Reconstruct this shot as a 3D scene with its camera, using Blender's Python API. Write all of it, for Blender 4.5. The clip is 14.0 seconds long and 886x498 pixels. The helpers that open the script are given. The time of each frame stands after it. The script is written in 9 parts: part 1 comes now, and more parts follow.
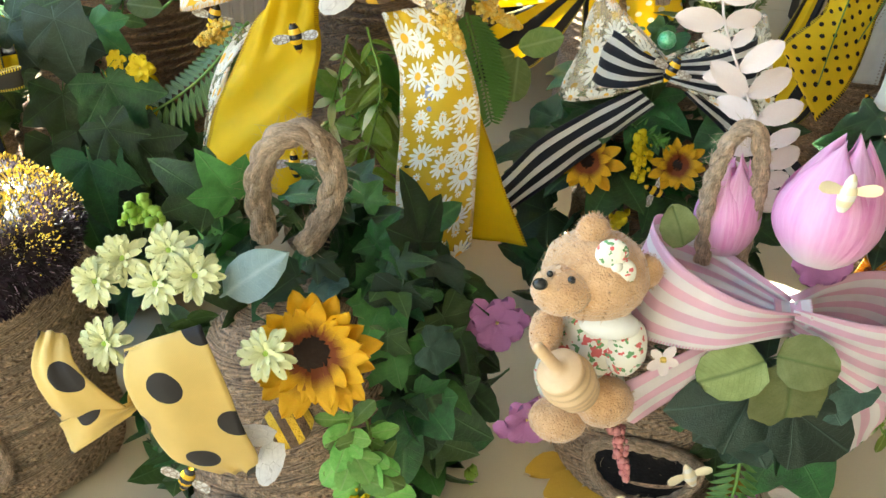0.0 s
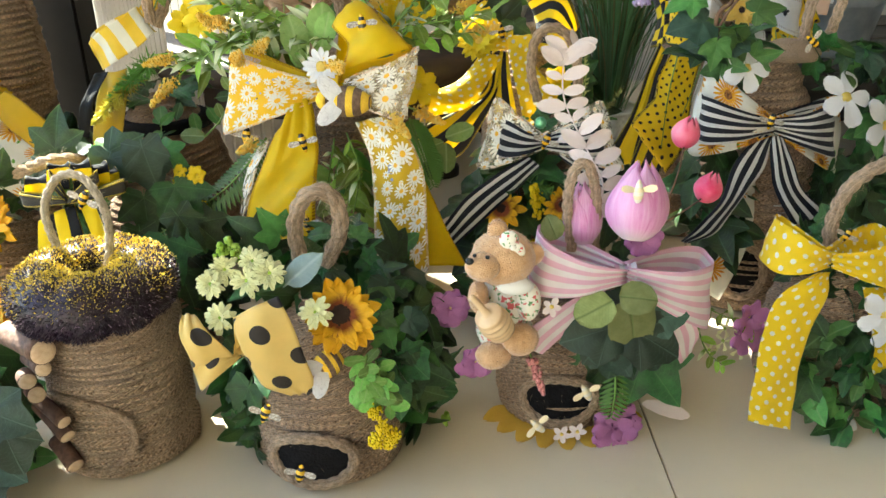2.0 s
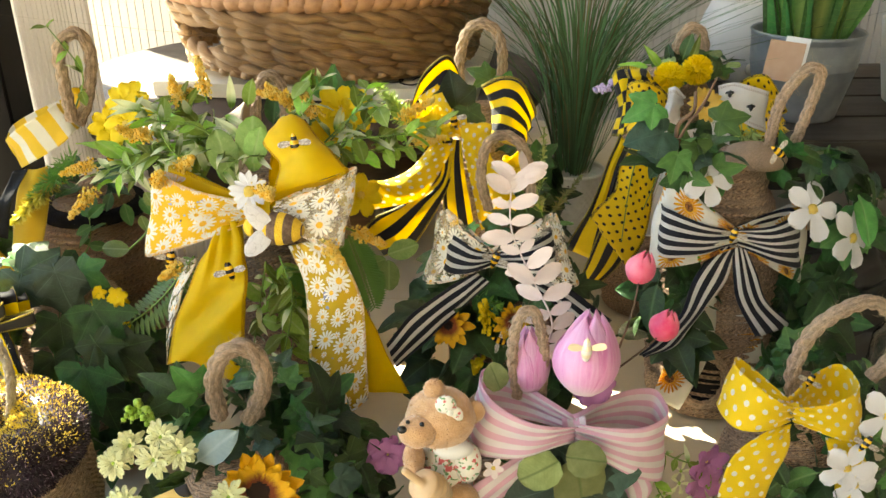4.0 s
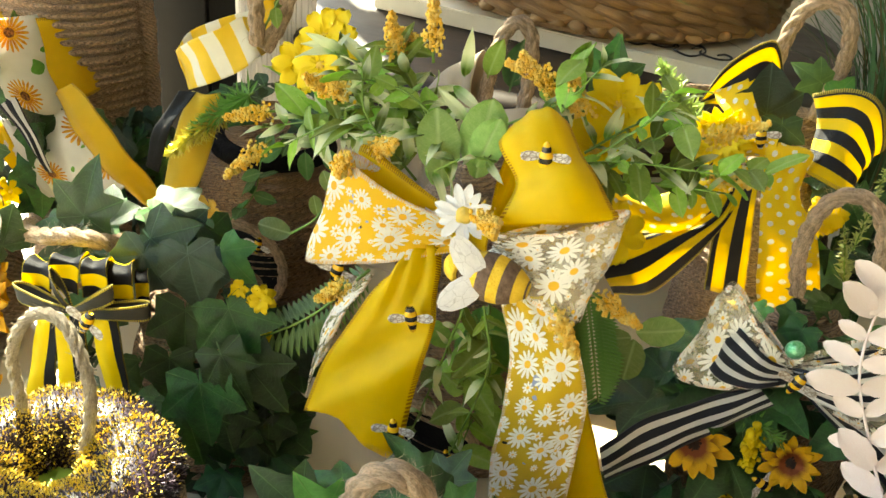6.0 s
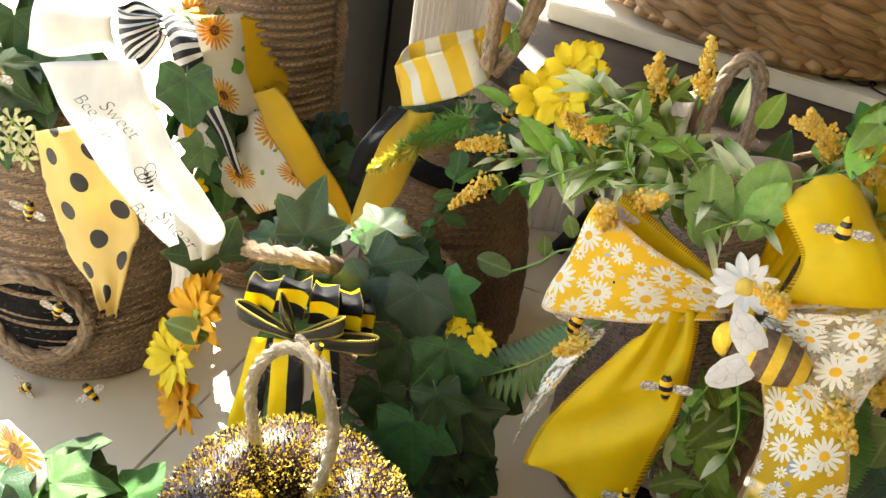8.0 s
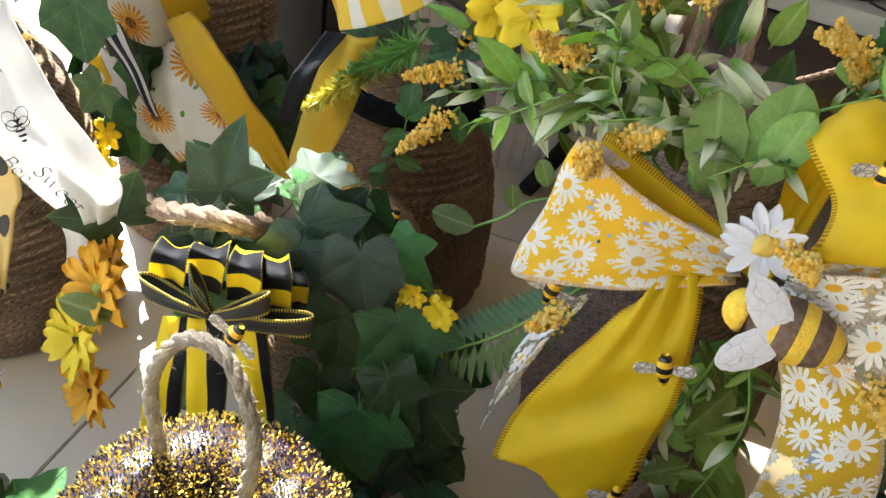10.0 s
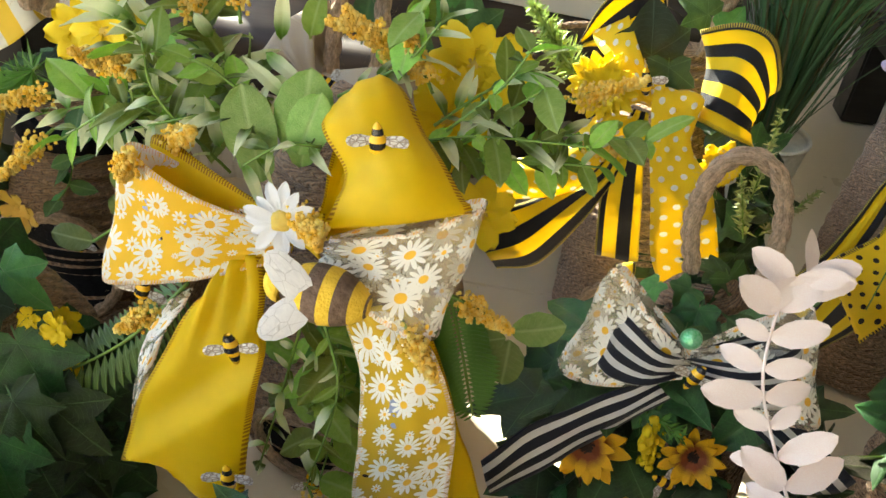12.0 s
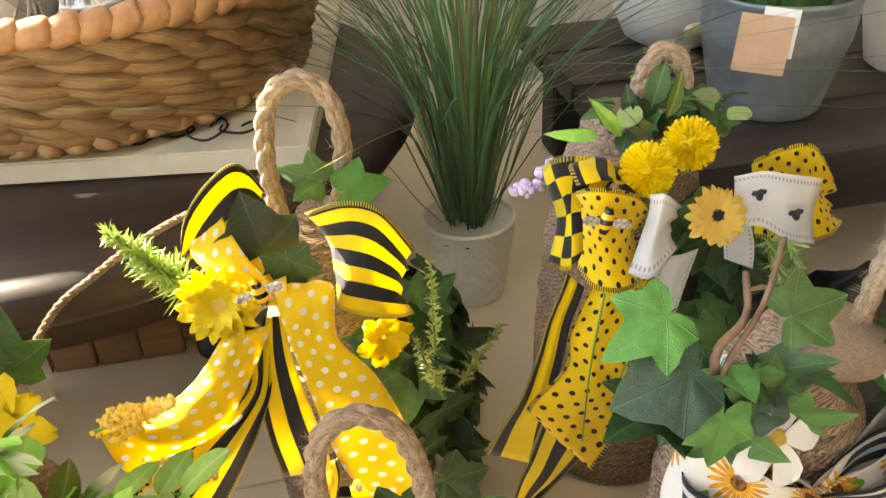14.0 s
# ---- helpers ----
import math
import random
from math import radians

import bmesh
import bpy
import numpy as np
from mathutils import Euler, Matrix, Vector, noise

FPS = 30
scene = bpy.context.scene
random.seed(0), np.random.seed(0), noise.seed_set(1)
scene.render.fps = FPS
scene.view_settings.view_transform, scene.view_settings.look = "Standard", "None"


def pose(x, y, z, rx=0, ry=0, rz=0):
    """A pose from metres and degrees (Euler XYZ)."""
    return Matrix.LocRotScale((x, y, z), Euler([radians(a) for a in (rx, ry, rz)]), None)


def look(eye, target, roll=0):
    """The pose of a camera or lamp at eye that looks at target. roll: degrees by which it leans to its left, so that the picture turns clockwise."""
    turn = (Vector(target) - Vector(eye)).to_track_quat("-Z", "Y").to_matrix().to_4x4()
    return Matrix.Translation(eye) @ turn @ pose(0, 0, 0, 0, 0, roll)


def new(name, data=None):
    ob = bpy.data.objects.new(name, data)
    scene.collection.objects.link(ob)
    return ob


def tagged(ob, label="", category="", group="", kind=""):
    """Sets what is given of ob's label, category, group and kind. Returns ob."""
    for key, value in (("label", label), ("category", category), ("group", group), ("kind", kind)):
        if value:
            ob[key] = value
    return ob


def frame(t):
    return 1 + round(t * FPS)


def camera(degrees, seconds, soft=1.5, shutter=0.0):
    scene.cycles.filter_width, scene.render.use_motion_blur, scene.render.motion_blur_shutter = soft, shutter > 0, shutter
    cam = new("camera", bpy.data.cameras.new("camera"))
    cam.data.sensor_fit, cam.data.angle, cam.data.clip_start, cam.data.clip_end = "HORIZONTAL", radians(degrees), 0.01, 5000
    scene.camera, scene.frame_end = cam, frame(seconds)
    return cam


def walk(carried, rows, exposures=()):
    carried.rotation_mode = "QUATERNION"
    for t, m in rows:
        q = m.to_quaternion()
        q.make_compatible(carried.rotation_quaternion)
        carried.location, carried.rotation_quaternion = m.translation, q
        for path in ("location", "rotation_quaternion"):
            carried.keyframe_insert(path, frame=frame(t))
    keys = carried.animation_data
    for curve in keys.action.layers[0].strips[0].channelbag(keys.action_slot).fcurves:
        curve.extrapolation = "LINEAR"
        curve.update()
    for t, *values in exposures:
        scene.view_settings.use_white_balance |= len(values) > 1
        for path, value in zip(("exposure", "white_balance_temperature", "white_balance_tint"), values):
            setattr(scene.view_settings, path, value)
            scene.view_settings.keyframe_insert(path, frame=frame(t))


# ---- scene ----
cam = camera(56.2, 14.0)
PATH = [
    (0, (0.171, 0.116, 0.369), (0.084, 1.799, -0.709), 3.7),
    (0.5, (0.155, -0.019, 0.406), (0.122, 1.723, -0.576), 0.9),
    (1, (0.139, -0.096, 0.411), (0.127, 1.668, -0.532), -0.5),
    (1.5, (0.166, -0.121, 0.412), (0.136, 1.675, -0.467), -0.9),
    (2, (0.179, -0.123, 0.421), (0.178, 1.701, -0.399), -1.2),
    (2.5, (0.203, -0.114, 0.456), (0.226, 1.73, -0.32), -1.9),
    (2.7, (0.21, -0.112, 0.466), (0.226, 1.736, -0.299), -2.4),
    (4.8, (0.211, 0.098, 0.508), (0.238, 1.878, -0.402), 2.4),
    (5, (0.229, 0.14, 0.497), (0.19, 1.912, -0.429), 3.3),
    (5.5, (0.198, 0.186, 0.495), (-0.024, 1.916, -0.483), 5.1),
    (6, (0.148, 0.189, 0.48), (-0.194, 1.867, -0.553), 7.1),
    (6.5, (0.137, 0.187, 0.469), (-0.261, 1.833, -0.594), 9.2),
    (7, (0.155, 0.193, 0.465), (-0.263, 1.827, -0.611), 10.7),
    (7.5, (0.091, 0.183, 0.476), (-0.37, 1.804, -0.601), 10.2),
    (7.7, (0.045, 0.188, 0.482), (-0.442, 1.804, -0.591), 9.6),
    (9.8, (0.04, 0.254, 0.457), (-0.326, 1.827, -0.724), 10.0),
    (10, (0.03, 0.269, 0.446), (-0.332, 1.834, -0.745), 10.0),
    (10.5, (0.029, 0.266, 0.436), (-0.319, 1.827, -0.765), 10.2),
    (11, (0.09, 0.232, 0.442), (-0.218, 1.798, -0.764), 9.8),
    (11.5, (0.15, 0.233, 0.452), (-0.093, 1.827, -0.732), 8.9),
    (12, (0.168, 0.279, 0.468), (0.05, 1.914, -0.678), 6.8),
    (12.5, (0.219, 0.347, 0.479), (0.232, 2.001, -0.645), 3.9),
    (13, (0.258, 0.383, 0.487), (0.419, 2.06, -0.591), 1.2),
    (13.5, (0.279, 0.399, 0.496), (0.468, 2.083, -0.567), -1.8),
    (14, (0.277, 0.402, 0.517), (0.577, 2.07, -0.545), -2.9),
]
walk(cam, [(t, look(eye, target, roll)) for t, eye, target, roll in PATH], [(0, 3.23, 6250, -5), (2.7, 2.97, 6350, -1), (5, 3.1, 7700, 1), (6, 3.08, 7250, -6), (7.5, 2.92, 7000, 1), (10, 2.62, 5900, 6), (11.2, 2.98, 6050, 3), (12, 2.95, 6500, 1), (13.2, 3.52, 8200, 12), (14, 3.58, 7350, 6)])

# ---- light ----
SUN_FROM = Vector((-0.66, 0.70, 0.92)).normalized()
sun = new("sun", bpy.data.lights.new("sun", "SUN"))
sun.data.energy, sun.data.angle, sun.data.color = 5.0, radians(0.6), (1.0, 0.93, 0.82)
sun.matrix_world = look(SUN_FROM * 6, (0, 0, 0))
world = bpy.data.worlds.new("sky")
scene.world = world
world.use_nodes = True
sky = world.node_tree.nodes.new("ShaderNodeTexSky")
sky.sky_type, sky.sun_disc = "NISHITA", False
sky.sun_elevation, sky.sun_rotation = math.asin(SUN_FROM.z), math.atan2(SUN_FROM.x, SUN_FROM.y)
backdrop = world.node_tree.nodes["Background"]
backdrop.inputs["Strength"].default_value = 0.1
world.node_tree.links.new(sky.outputs[0], backdrop.inputs["Color"])


# ---- materials ----
class Graph:
    """A node material, with short ways to write its arithmetic."""

    def __init__(self, name):
        self.mat = bpy.data.materials.new(name)
        self.mat.use_nodes = True
        self.tree = self.mat.node_tree
        self.bsdf = self.tree.nodes["Principled BSDF"]
        self.out = self.tree.nodes["Material Output"]

    def node(self, kind, operation="", data_type="", blend_type="", uv_map="", noise_dimensions=""):
        n = self.tree.nodes.new(kind)
        if operation:
            n.operation = operation
        if data_type:
            n.data_type = data_type
        if blend_type:
            n.blend_type = blend_type
        if uv_map:
            n.uv_map = uv_map
        if noise_dimensions:
            n.noise_dimensions = noise_dimensions
        return n

    def put(self, socket, value):
        if isinstance(value, bpy.types.NodeSocket):
            self.tree.links.new(value, socket)
        elif isinstance(value, (tuple, list)) and len(value) == 3 and len(socket.default_value) == 4:
            socket.default_value = (*value, 1)
        else:
            socket.default_value = value

    def m(self, op, a, b=0.0):
        n = self.node("ShaderNodeMath", operation=op)
        self.put(n.inputs[0], a)
        self.put(n.inputs[1], b)
        return n.outputs[0]

    def mix(self, fac, a, b):
        n = self.node("ShaderNodeMix", data_type="RGBA")
        self.put(n.inputs[0], fac)
        self.put(n.inputs[6], a)
        self.put(n.inputs[7], b)
        return n.outputs[2]

    def uv(self, layer="UVMap"):
        n = self.node("ShaderNodeSeparateXYZ")
        self.tree.links.new(self.node("ShaderNodeUVMap", uv_map=layer).outputs[0], n.inputs[0])
        return n.outputs[0], n.outputs[1]

    def place(self, how="Object"):
        return self.node("ShaderNodeTexCoord").outputs[how]

    def noise(self, scale, detail=3.0, vector=None, rough=0.55):
        n = self.node("ShaderNodeTexNoise")
        n.inputs["Scale"].default_value, n.inputs["Detail"].default_value, n.inputs["Roughness"].default_value = scale, detail, rough
        self.tree.links.new(vector if vector is not None else self.place(), n.inputs["Vector"])
        return n.outputs["Fac"]

    def ramp(self, fac, lo, hi):
        n = self.node("ShaderNodeMapRange")
        n.clamp = True
        self.put(n.inputs[0], fac)
        n.inputs[1].default_value, n.inputs[2].default_value = lo, hi
        return n.outputs[0]

    def random(self):
        return self.node("ShaderNodeObjectInfo").outputs["Random"]

    def island(self):
        return self.node("ShaderNodeNewGeometry").outputs["Random Per Island"]

    def bump(self, height, strength=0.3, distance=0.001):
        n = self.node("ShaderNodeBump")
        n.inputs["Strength"].default_value, n.inputs["Distance"].default_value = strength, distance
        self.put(n.inputs["Height"], height)
        self.tree.links.new(n.outputs[0], self.bsdf.inputs["Normal"])

    def finish(self, colour, rough=0.6, metal=0.0, sheen=0.0, coat=0.0, thin=0.0, thin_colour=None, spec=0.5):
        b = self.bsdf
        self.put(b.inputs["Base Color"], colour)
        self.put(b.inputs["Roughness"], rough)
        b.inputs["Metallic"].default_value, b.inputs["Sheen Weight"].default_value = metal, sheen
        b.inputs["Coat Weight"].default_value, b.inputs["Specular IOR Level"].default_value = coat, spec
        if thin:
            t, x = self.node("ShaderNodeBsdfTranslucent"), self.node("ShaderNodeMixShader")
            self.put(t.inputs["Color"], thin_colour if thin_colour is not None else colour)
            x.inputs[0].default_value = thin
            self.tree.links.new(b.outputs[0], x.inputs[1])
            self.tree.links.new(t.outputs[0], x.inputs[2])
            self.tree.links.new(x.outputs[0], self.out.inputs["Surface"])
        return self.mat


def plain(name, a, b, scale=40.0, rough=0.6, bump=0.25, bump_scale=300.0, spread=0.0, **more):
    """Two colours in patches, fine relief, and a lighter or darker cast from object to object."""
    g = Graph(name)
    c = g.mix(g.ramp(g.noise(scale, 4), 0.3, 0.7), a, b)
    if spread:
        hue = g.node("ShaderNodeHueSaturation")
        g.put(hue.inputs["Value"], g.m("MULTIPLY_ADD", g.random(), 2 * spread))
        hue.inputs["Value"].links[0].from_node.inputs[2].default_value = 1 - spread
        g.put(hue.inputs["Color"], c)
        c = hue.outputs[0]
    if bump:
        g.bump(g.noise(bump_scale, 2), bump)
    return g.finish(c, rough, **more)


def leaf_material(name, deep, light, vein, rough=0.34, thin=0.16, veins=9.0, vein_force=0.5, tip=None):
    """Veined leaf: light patches and fine mottling, a cast of its own for each leaf, a waxy sheen."""
    g = Graph(name)
    u, v = g.uv("unit")
    side = g.m("ABSOLUTE", g.m("SUBTRACT", u, 0.5))
    mid = g.ramp(side, 0.035, 0.0)
    rib = g.m("FRACT", g.m("MULTIPLY", g.m("SUBTRACT", v, g.m("MULTIPLY", side, 0.7)), veins))
    rib = g.m("MULTIPLY", g.ramp(g.m("ABSOLUTE", g.m("SUBTRACT", rib, 0.5)), 0.06, 0.0), 0.45)
    veiny = g.m("MULTIPLY", g.m("MAXIMUM", mid, rib), vein_force)
    broad = g.ramp(g.noise(3.5, 3), 0.35, 0.68)
    fine = g.ramp(g.noise(45, 4), 0.3, 0.75)
    c = g.mix(g.m("ADD", g.m("MULTIPLY", broad, 0.6), g.m("MULTIPLY", fine, 0.4)), deep, light)
    hue = g.node("ShaderNodeHueSaturation")
    cast = g.m("POWER", g.random(), 1.6)
    g.put(hue.inputs["Value"], g.m("ADD", g.m("MULTIPLY", cast, 1.25), 0.5))
    g.put(hue.inputs["Hue"], g.m("ADD", g.m("MULTIPLY", g.random(), 0.05), 0.472))
    g.put(hue.inputs["Color"], c)
    c = g.mix(veiny, hue.outputs[0], vein)
    if tip is not None:
        c = g.mix(g.ramp(g.m("ADD", v, g.m("MULTIPLY", g.random(), 0.5)), 0.45, 0.8), c, tip)
    g.bump(g.m("ADD", g.m("MULTIPLY", veiny, -1.0), g.m("MULTIPLY", g.noise(60, 3), 0.7)), 0.5, 0.0014)
    return g.finish(c, g.m("ADD", g.m("MULTIPLY", g.noise(14, 3), 0.3), rough - 0.12), spec=0.55, thin=thin, thin_colour=c if tip is not None else g.mix(0.35, c, (0.28, 0.46, 0.05)))


def jute_material(name, dark, light, twist=900.0, rough=0.85):
    """Twisted plant fibre: slanting strands across the turn, loose grain, patches of wear."""
    g = Graph(name)
    u, v = g.uv()
    lay = g.m("ADD", u, g.m("MULTIPLY", v, 0.35))
    ply = g.m("ADD", g.m("MULTIPLY", g.m("SINE", g.m("MULTIPLY", g.m("ADD", u, g.m("MULTIPLY", v, 0.8)), twist)), 0.5), 0.5)
    run = g.node("ShaderNodeCombineXYZ")
    g.put(run.inputs[0], g.m("MULTIPLY", lay, 1500.0))
    g.put(run.inputs[1], g.m("MULTIPLY", v, 170.0))
    fibre = g.ramp(g.noise(1.0, 4, run.outputs[0], 0.65), 0.28, 0.72)
    strand = g.m("ADD", g.m("MULTIPLY", fibre, 0.75), g.m("MULTIPLY", ply, 0.25))
    grain, blot = g.noise(700, 4), g.noise(28, 4)
    c = g.mix(g.ramp(g.m("MULTIPLY", g.m("ADD", g.m("ADD", g.m("MULTIPLY", strand, 1.6), g.m("MULTIPLY", grain, 1.4)), blot), 0.25), 0.38, 0.64), dark, light)
    c = g.mix(g.m("MULTIPLY", g.ramp(g.noise(240, 5), 0.55, 0.75), 0.35), c, (0.66, 0.5, 0.33))
    g.bump(g.m("ADD", strand, g.m("MULTIPLY", grain, 1.2)), 1.0, 0.0026)
    return g.finish(c, rough, sheen=0.25, spec=0.2)


def cloth(g, colour, rough=0.55, weave=9000.0, thin=0.36, sheen=0.2, edge=None, bump=0.25, spec=0.35, rim_from=0.452):
    """Finishes a ribbon: fine weave, soft creases, and a stitched edge if a colour is given for it."""
    u, v = g.uv()
    if edge is not None:
        a, along = g.uv("unit")
        rim = g.ramp(g.m("ABSOLUTE", g.m("SUBTRACT", a, 0.5)), rim_from, rim_from + 0.01)
        stitch = g.m("GREATER_THAN", g.m("SINE", g.m("MULTIPLY", v, 4600.0)), -0.1)
        colour = g.mix(g.m("MULTIPLY", rim, stitch), colour, edge)
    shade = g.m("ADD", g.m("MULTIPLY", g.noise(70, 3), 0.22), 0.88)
    n = g.node("ShaderNodeMix", data_type="RGBA", blend_type="MULTIPLY")
    n.inputs[0].default_value = 1.0
    g.put(n.inputs[6], colour)
    g.tree.links.new(shade, n.inputs[7])
    threads = g.m("MULTIPLY", g.m("SINE", g.m("MULTIPLY", u, weave)), g.m("SINE", g.m("MULTIPLY", v, weave)))
    g.bump(g.m("ADD", g.m("MULTIPLY", threads, 0.5), g.m("MULTIPLY", g.noise(90, 3), 1.6)), bump, 0.0012)
    return g.finish(n.outputs[2], rough, sheen=sheen, thin=thin, spec=spec)


def band(g, x, period, share=0.5, shift=0.0):
    return g.m("LESS_THAN", g.m("FRACT", g.m("ADD", g.m("DIVIDE", x, period), shift)), share)


def striped(name, a, b, period, along=True, share=0.5, shift=0.0, edge=None, **more):
    g = Graph(name)
    u, v = g.uv()
    return cloth(g, g.mix(band(g, u if along else v, period, share, shift), a, b), edge=edge, **more)


def spots(g, u, v, period, radius, shift=0.0):
    def one(k):
        x = g.m("SUBTRACT", g.m("FRACT", g.m("ADD", g.m("DIVIDE", u, period), k + shift)), 0.5)
        y = g.m("SUBTRACT", g.m("FRACT", g.m("ADD", g.m("DIVIDE", v, period), k)), 0.5)
        return g.m("ADD", g.m("MULTIPLY", x, x), g.m("MULTIPLY", y, y))

    return g.m("LESS_THAN", g.m("MINIMUM", one(0.0), one(0.5)), (radius / period) ** 2)


def dotted(name, ground, dot, period, radius, edge=None, shift=0.0, **more):
    g = Graph(name)
    u, v = g.uv()
    return cloth(g, g.mix(spots(g, u, v, period, radius, shift), ground, dot), edge=edge, **more)


def blossoms(g, u, v, period, shift, petals, size):
    """One grid of printed flowers, each with its own size, turn and place: masks of the petals and of the eye."""
    U = g.m("ADD", g.m("DIVIDE", u, period), shift)
    V = g.m("ADD", g.m("DIVIDE", v, period), shift)
    cell = g.node("ShaderNodeCombineXYZ")
    g.put(cell.inputs[0], g.m("FLOOR", U))
    g.put(cell.inputs[1], g.m("FLOOR", V))
    cell.inputs[2].default_value = shift * 31
    white = g.node("ShaderNodeTexWhiteNoise", noise_dimensions="3D")
    g.tree.links.new(cell.outputs[0], white.inputs["Vector"])
    r1 = white.outputs["Value"]
    split = g.node("ShaderNodeSeparateColor")
    g.tree.links.new(white.outputs["Color"], split.inputs[0])
    x = g.m("ADD", g.m("SUBTRACT", g.m("FRACT", U), 0.5), g.m("MULTIPLY", g.m("SUBTRACT", split.outputs[0], 0.5), 0.34))
    y = g.m("ADD", g.m("SUBTRACT", g.m("FRACT", V), 0.5), g.m("MULTIPLY", g.m("SUBTRACT", split.outputs[1], 0.5), 0.34))
    r = g.m("SQRT", g.m("ADD", g.m("MULTIPLY", x, x), g.m("MULTIPLY", y, y)))
    a = g.m("ADD", g.m("ARCTAN2", y, x), g.m("MULTIPLY", r1, 6.0))
    lobe = g.m("ABSOLUTE", g.m("COSINE", g.m("MULTIPLY", a, petals / 2)))
    grown = g.m("MULTIPLY", g.m("ADD", g.m("MULTIPLY", split.outputs[2], 0.6), 0.55), size)
    edge = g.m("MULTIPLY", grown, g.m("ADD", g.m("MULTIPLY", g.m("POWER", lobe, 0.7), 0.74), 0.26))
    return g.m("LESS_THAN", r, edge), g.m("LESS_THAN", r, g.m("MULTIPLY", grown, 0.27))


def daisy_cloth(name, ground, clear=0.0):
    g = Graph(name)
    u, v = g.uv()
    c, petal_all = ground, None
    spot = g.noise(90, 2)
    c = g.mix(g.m("GREATER_THAN", spot, 0.665), c, (0.42, 0.5, 0.78))
    c = g.mix(g.m("GREATER_THAN", g.noise(130, 1.5), 0.72), c, (0.05, 0.035, 0.03))
    for period, shift, petals, size in ((0.0111, 0.27, 8, 0.27), (0.0235, 0.0, 13, 0.41), (0.0235, 0.5, 12, 0.34)):
        p, eye = blossoms(g, u, v, period, shift, petals, size)
        c = g.mix(p, c, (0.86, 0.85, 0.8))
        c = g.mix(eye, c, (0.85, 0.5, 0.03))
        petal_all = p if petal_all is None else g.m("MAXIMUM", petal_all, p)
    made = cloth(g, c, rough=0.5, thin=0.0 if clear else 0.36, weave=9000, edge=(0.8, 0.62, 0.5))
    if clear:
        g.put(g.bsdf.inputs["Alpha"], g.m("ADD", g.m("MULTIPLY", petal_all, 0.9 * clear), 1 - 0.9 * clear))
    return made


def sunflower_cloth(name):
    """White cotton with a few large sunflowers and green leaves."""
    g = Graph(name)
    u, v = g.uv()
    c = g.mix(g.ramp(g.noise(60, 2), 0.3, 0.7), (0.9, 0.88, 0.82), (0.84, 0.82, 0.74))
    c = g.mix(g.m("GREATER_THAN", g.noise(52, 1.2), 0.665), c, g.mix(g.noise(300, 2), (0.1, 0.34, 0.03), (0.24, 0.5, 0.08)))
    p, eye = blossoms(g, u, v, 0.043, 0.18, 21, 0.5)
    petal = g.mix(g.ramp(g.noise(330, 3), 0.32, 0.66), (0.62, 0.2, 0.006), (0.9, 0.52, 0.02))
    c = g.mix(p, c, petal)
    c = g.mix(eye, c, g.mix(g.ramp(g.noise(700, 2), 0.4, 0.6), (0.1, 0.035, 0.01), (0.42, 0.17, 0.03)))
    return cloth(g, c, rough=0.6)


YELLOW, DEEP_YELLOW, BLACK = (0.9, 0.69, 0.009), (0.8, 0.53, 0.008), (0.016, 0.016, 0.022)
JUTE = jute_material("jute twine", (0.115, 0.058, 0.028), (0.76, 0.51, 0.32), 1300)
JUTE_ROPE = jute_material("jute rope", (0.32, 0.2, 0.115), (0.88, 0.64, 0.43), 700)
PALE_ROPE = jute_material("pale jute rope", (0.45, 0.35, 0.24), (0.9, 0.78, 0.6), 700)
JUTE_BROWN = jute_material("brown jute twine", (0.09, 0.044, 0.021), (0.54, 0.33, 0.19), 1100)
JUTE_FINE = jute_material("fine jute yarn", (0.17, 0.095, 0.05), (0.86, 0.62, 0.41), 1500)
FIBRE = plain("loose jute fibre", (0.5, 0.4, 0.26), (0.62, 0.52, 0.36), rough=0.8, bump=0)
FELT = plain("black felt", (0.004, 0.004, 0.005), (0.011, 0.01, 0.012), 120, 0.9, 1.0, 500, spec=0.15)
SATIN = cloth(Graph("yellow satin ribbon"), YELLOW, rough=0.42, thin=0.56, edge=(0.5, 0.27, 0.004), bump=0.2, sheen=0.1)
BLACK_RIBBON = cloth(Graph("black satin ribbon"), (0.007, 0.007, 0.008), rough=0.6, thin=0.02, sheen=0.0, spec=0.2, edge=(0.02, 0.02, 0.02))


def sheer_cloth(name, colour, alpha):
    g = Graph(name)
    made = cloth(g, colour, rough=0.5, thin=0.0, edge=(0.5, 0.36, 0.02))
    g.put(g.bsdf.inputs["Alpha"], alpha)
    return made


SHEER_GOLD = sheer_cloth("sheer gold ribbon", (0.66, 0.46, 0.02), 0.72)
MUSTARD = cloth(Graph("mustard cloth ribbon"), DEEP_YELLOW, rough=0.6, thin=0.38, edge=(0.4, 0.22, 0.01))
BURLAP = cloth(Graph("burlap ribbon"), (0.5, 0.41, 0.31), rough=0.85, weave=4200, thin=0.15, bump=0.7)
BEE_STRIPE = striped("yellow and black lengthwise stripes", YELLOW, (0.008, 0.008, 0.012), 0.025, True, 0.48, 0.49, (0.42, 0.33, 0.03), sheen=0.0, spec=0.2, rim_from=0.475)
BEE_STRIPE_ACROSS = striped("yellow and black cross stripes", YELLOW, (0.008, 0.008, 0.012), 0.034, False, 0.7, 0.42, (0.42, 0.33, 0.03), sheen=0.0, spec=0.2, rim_from=0.475)
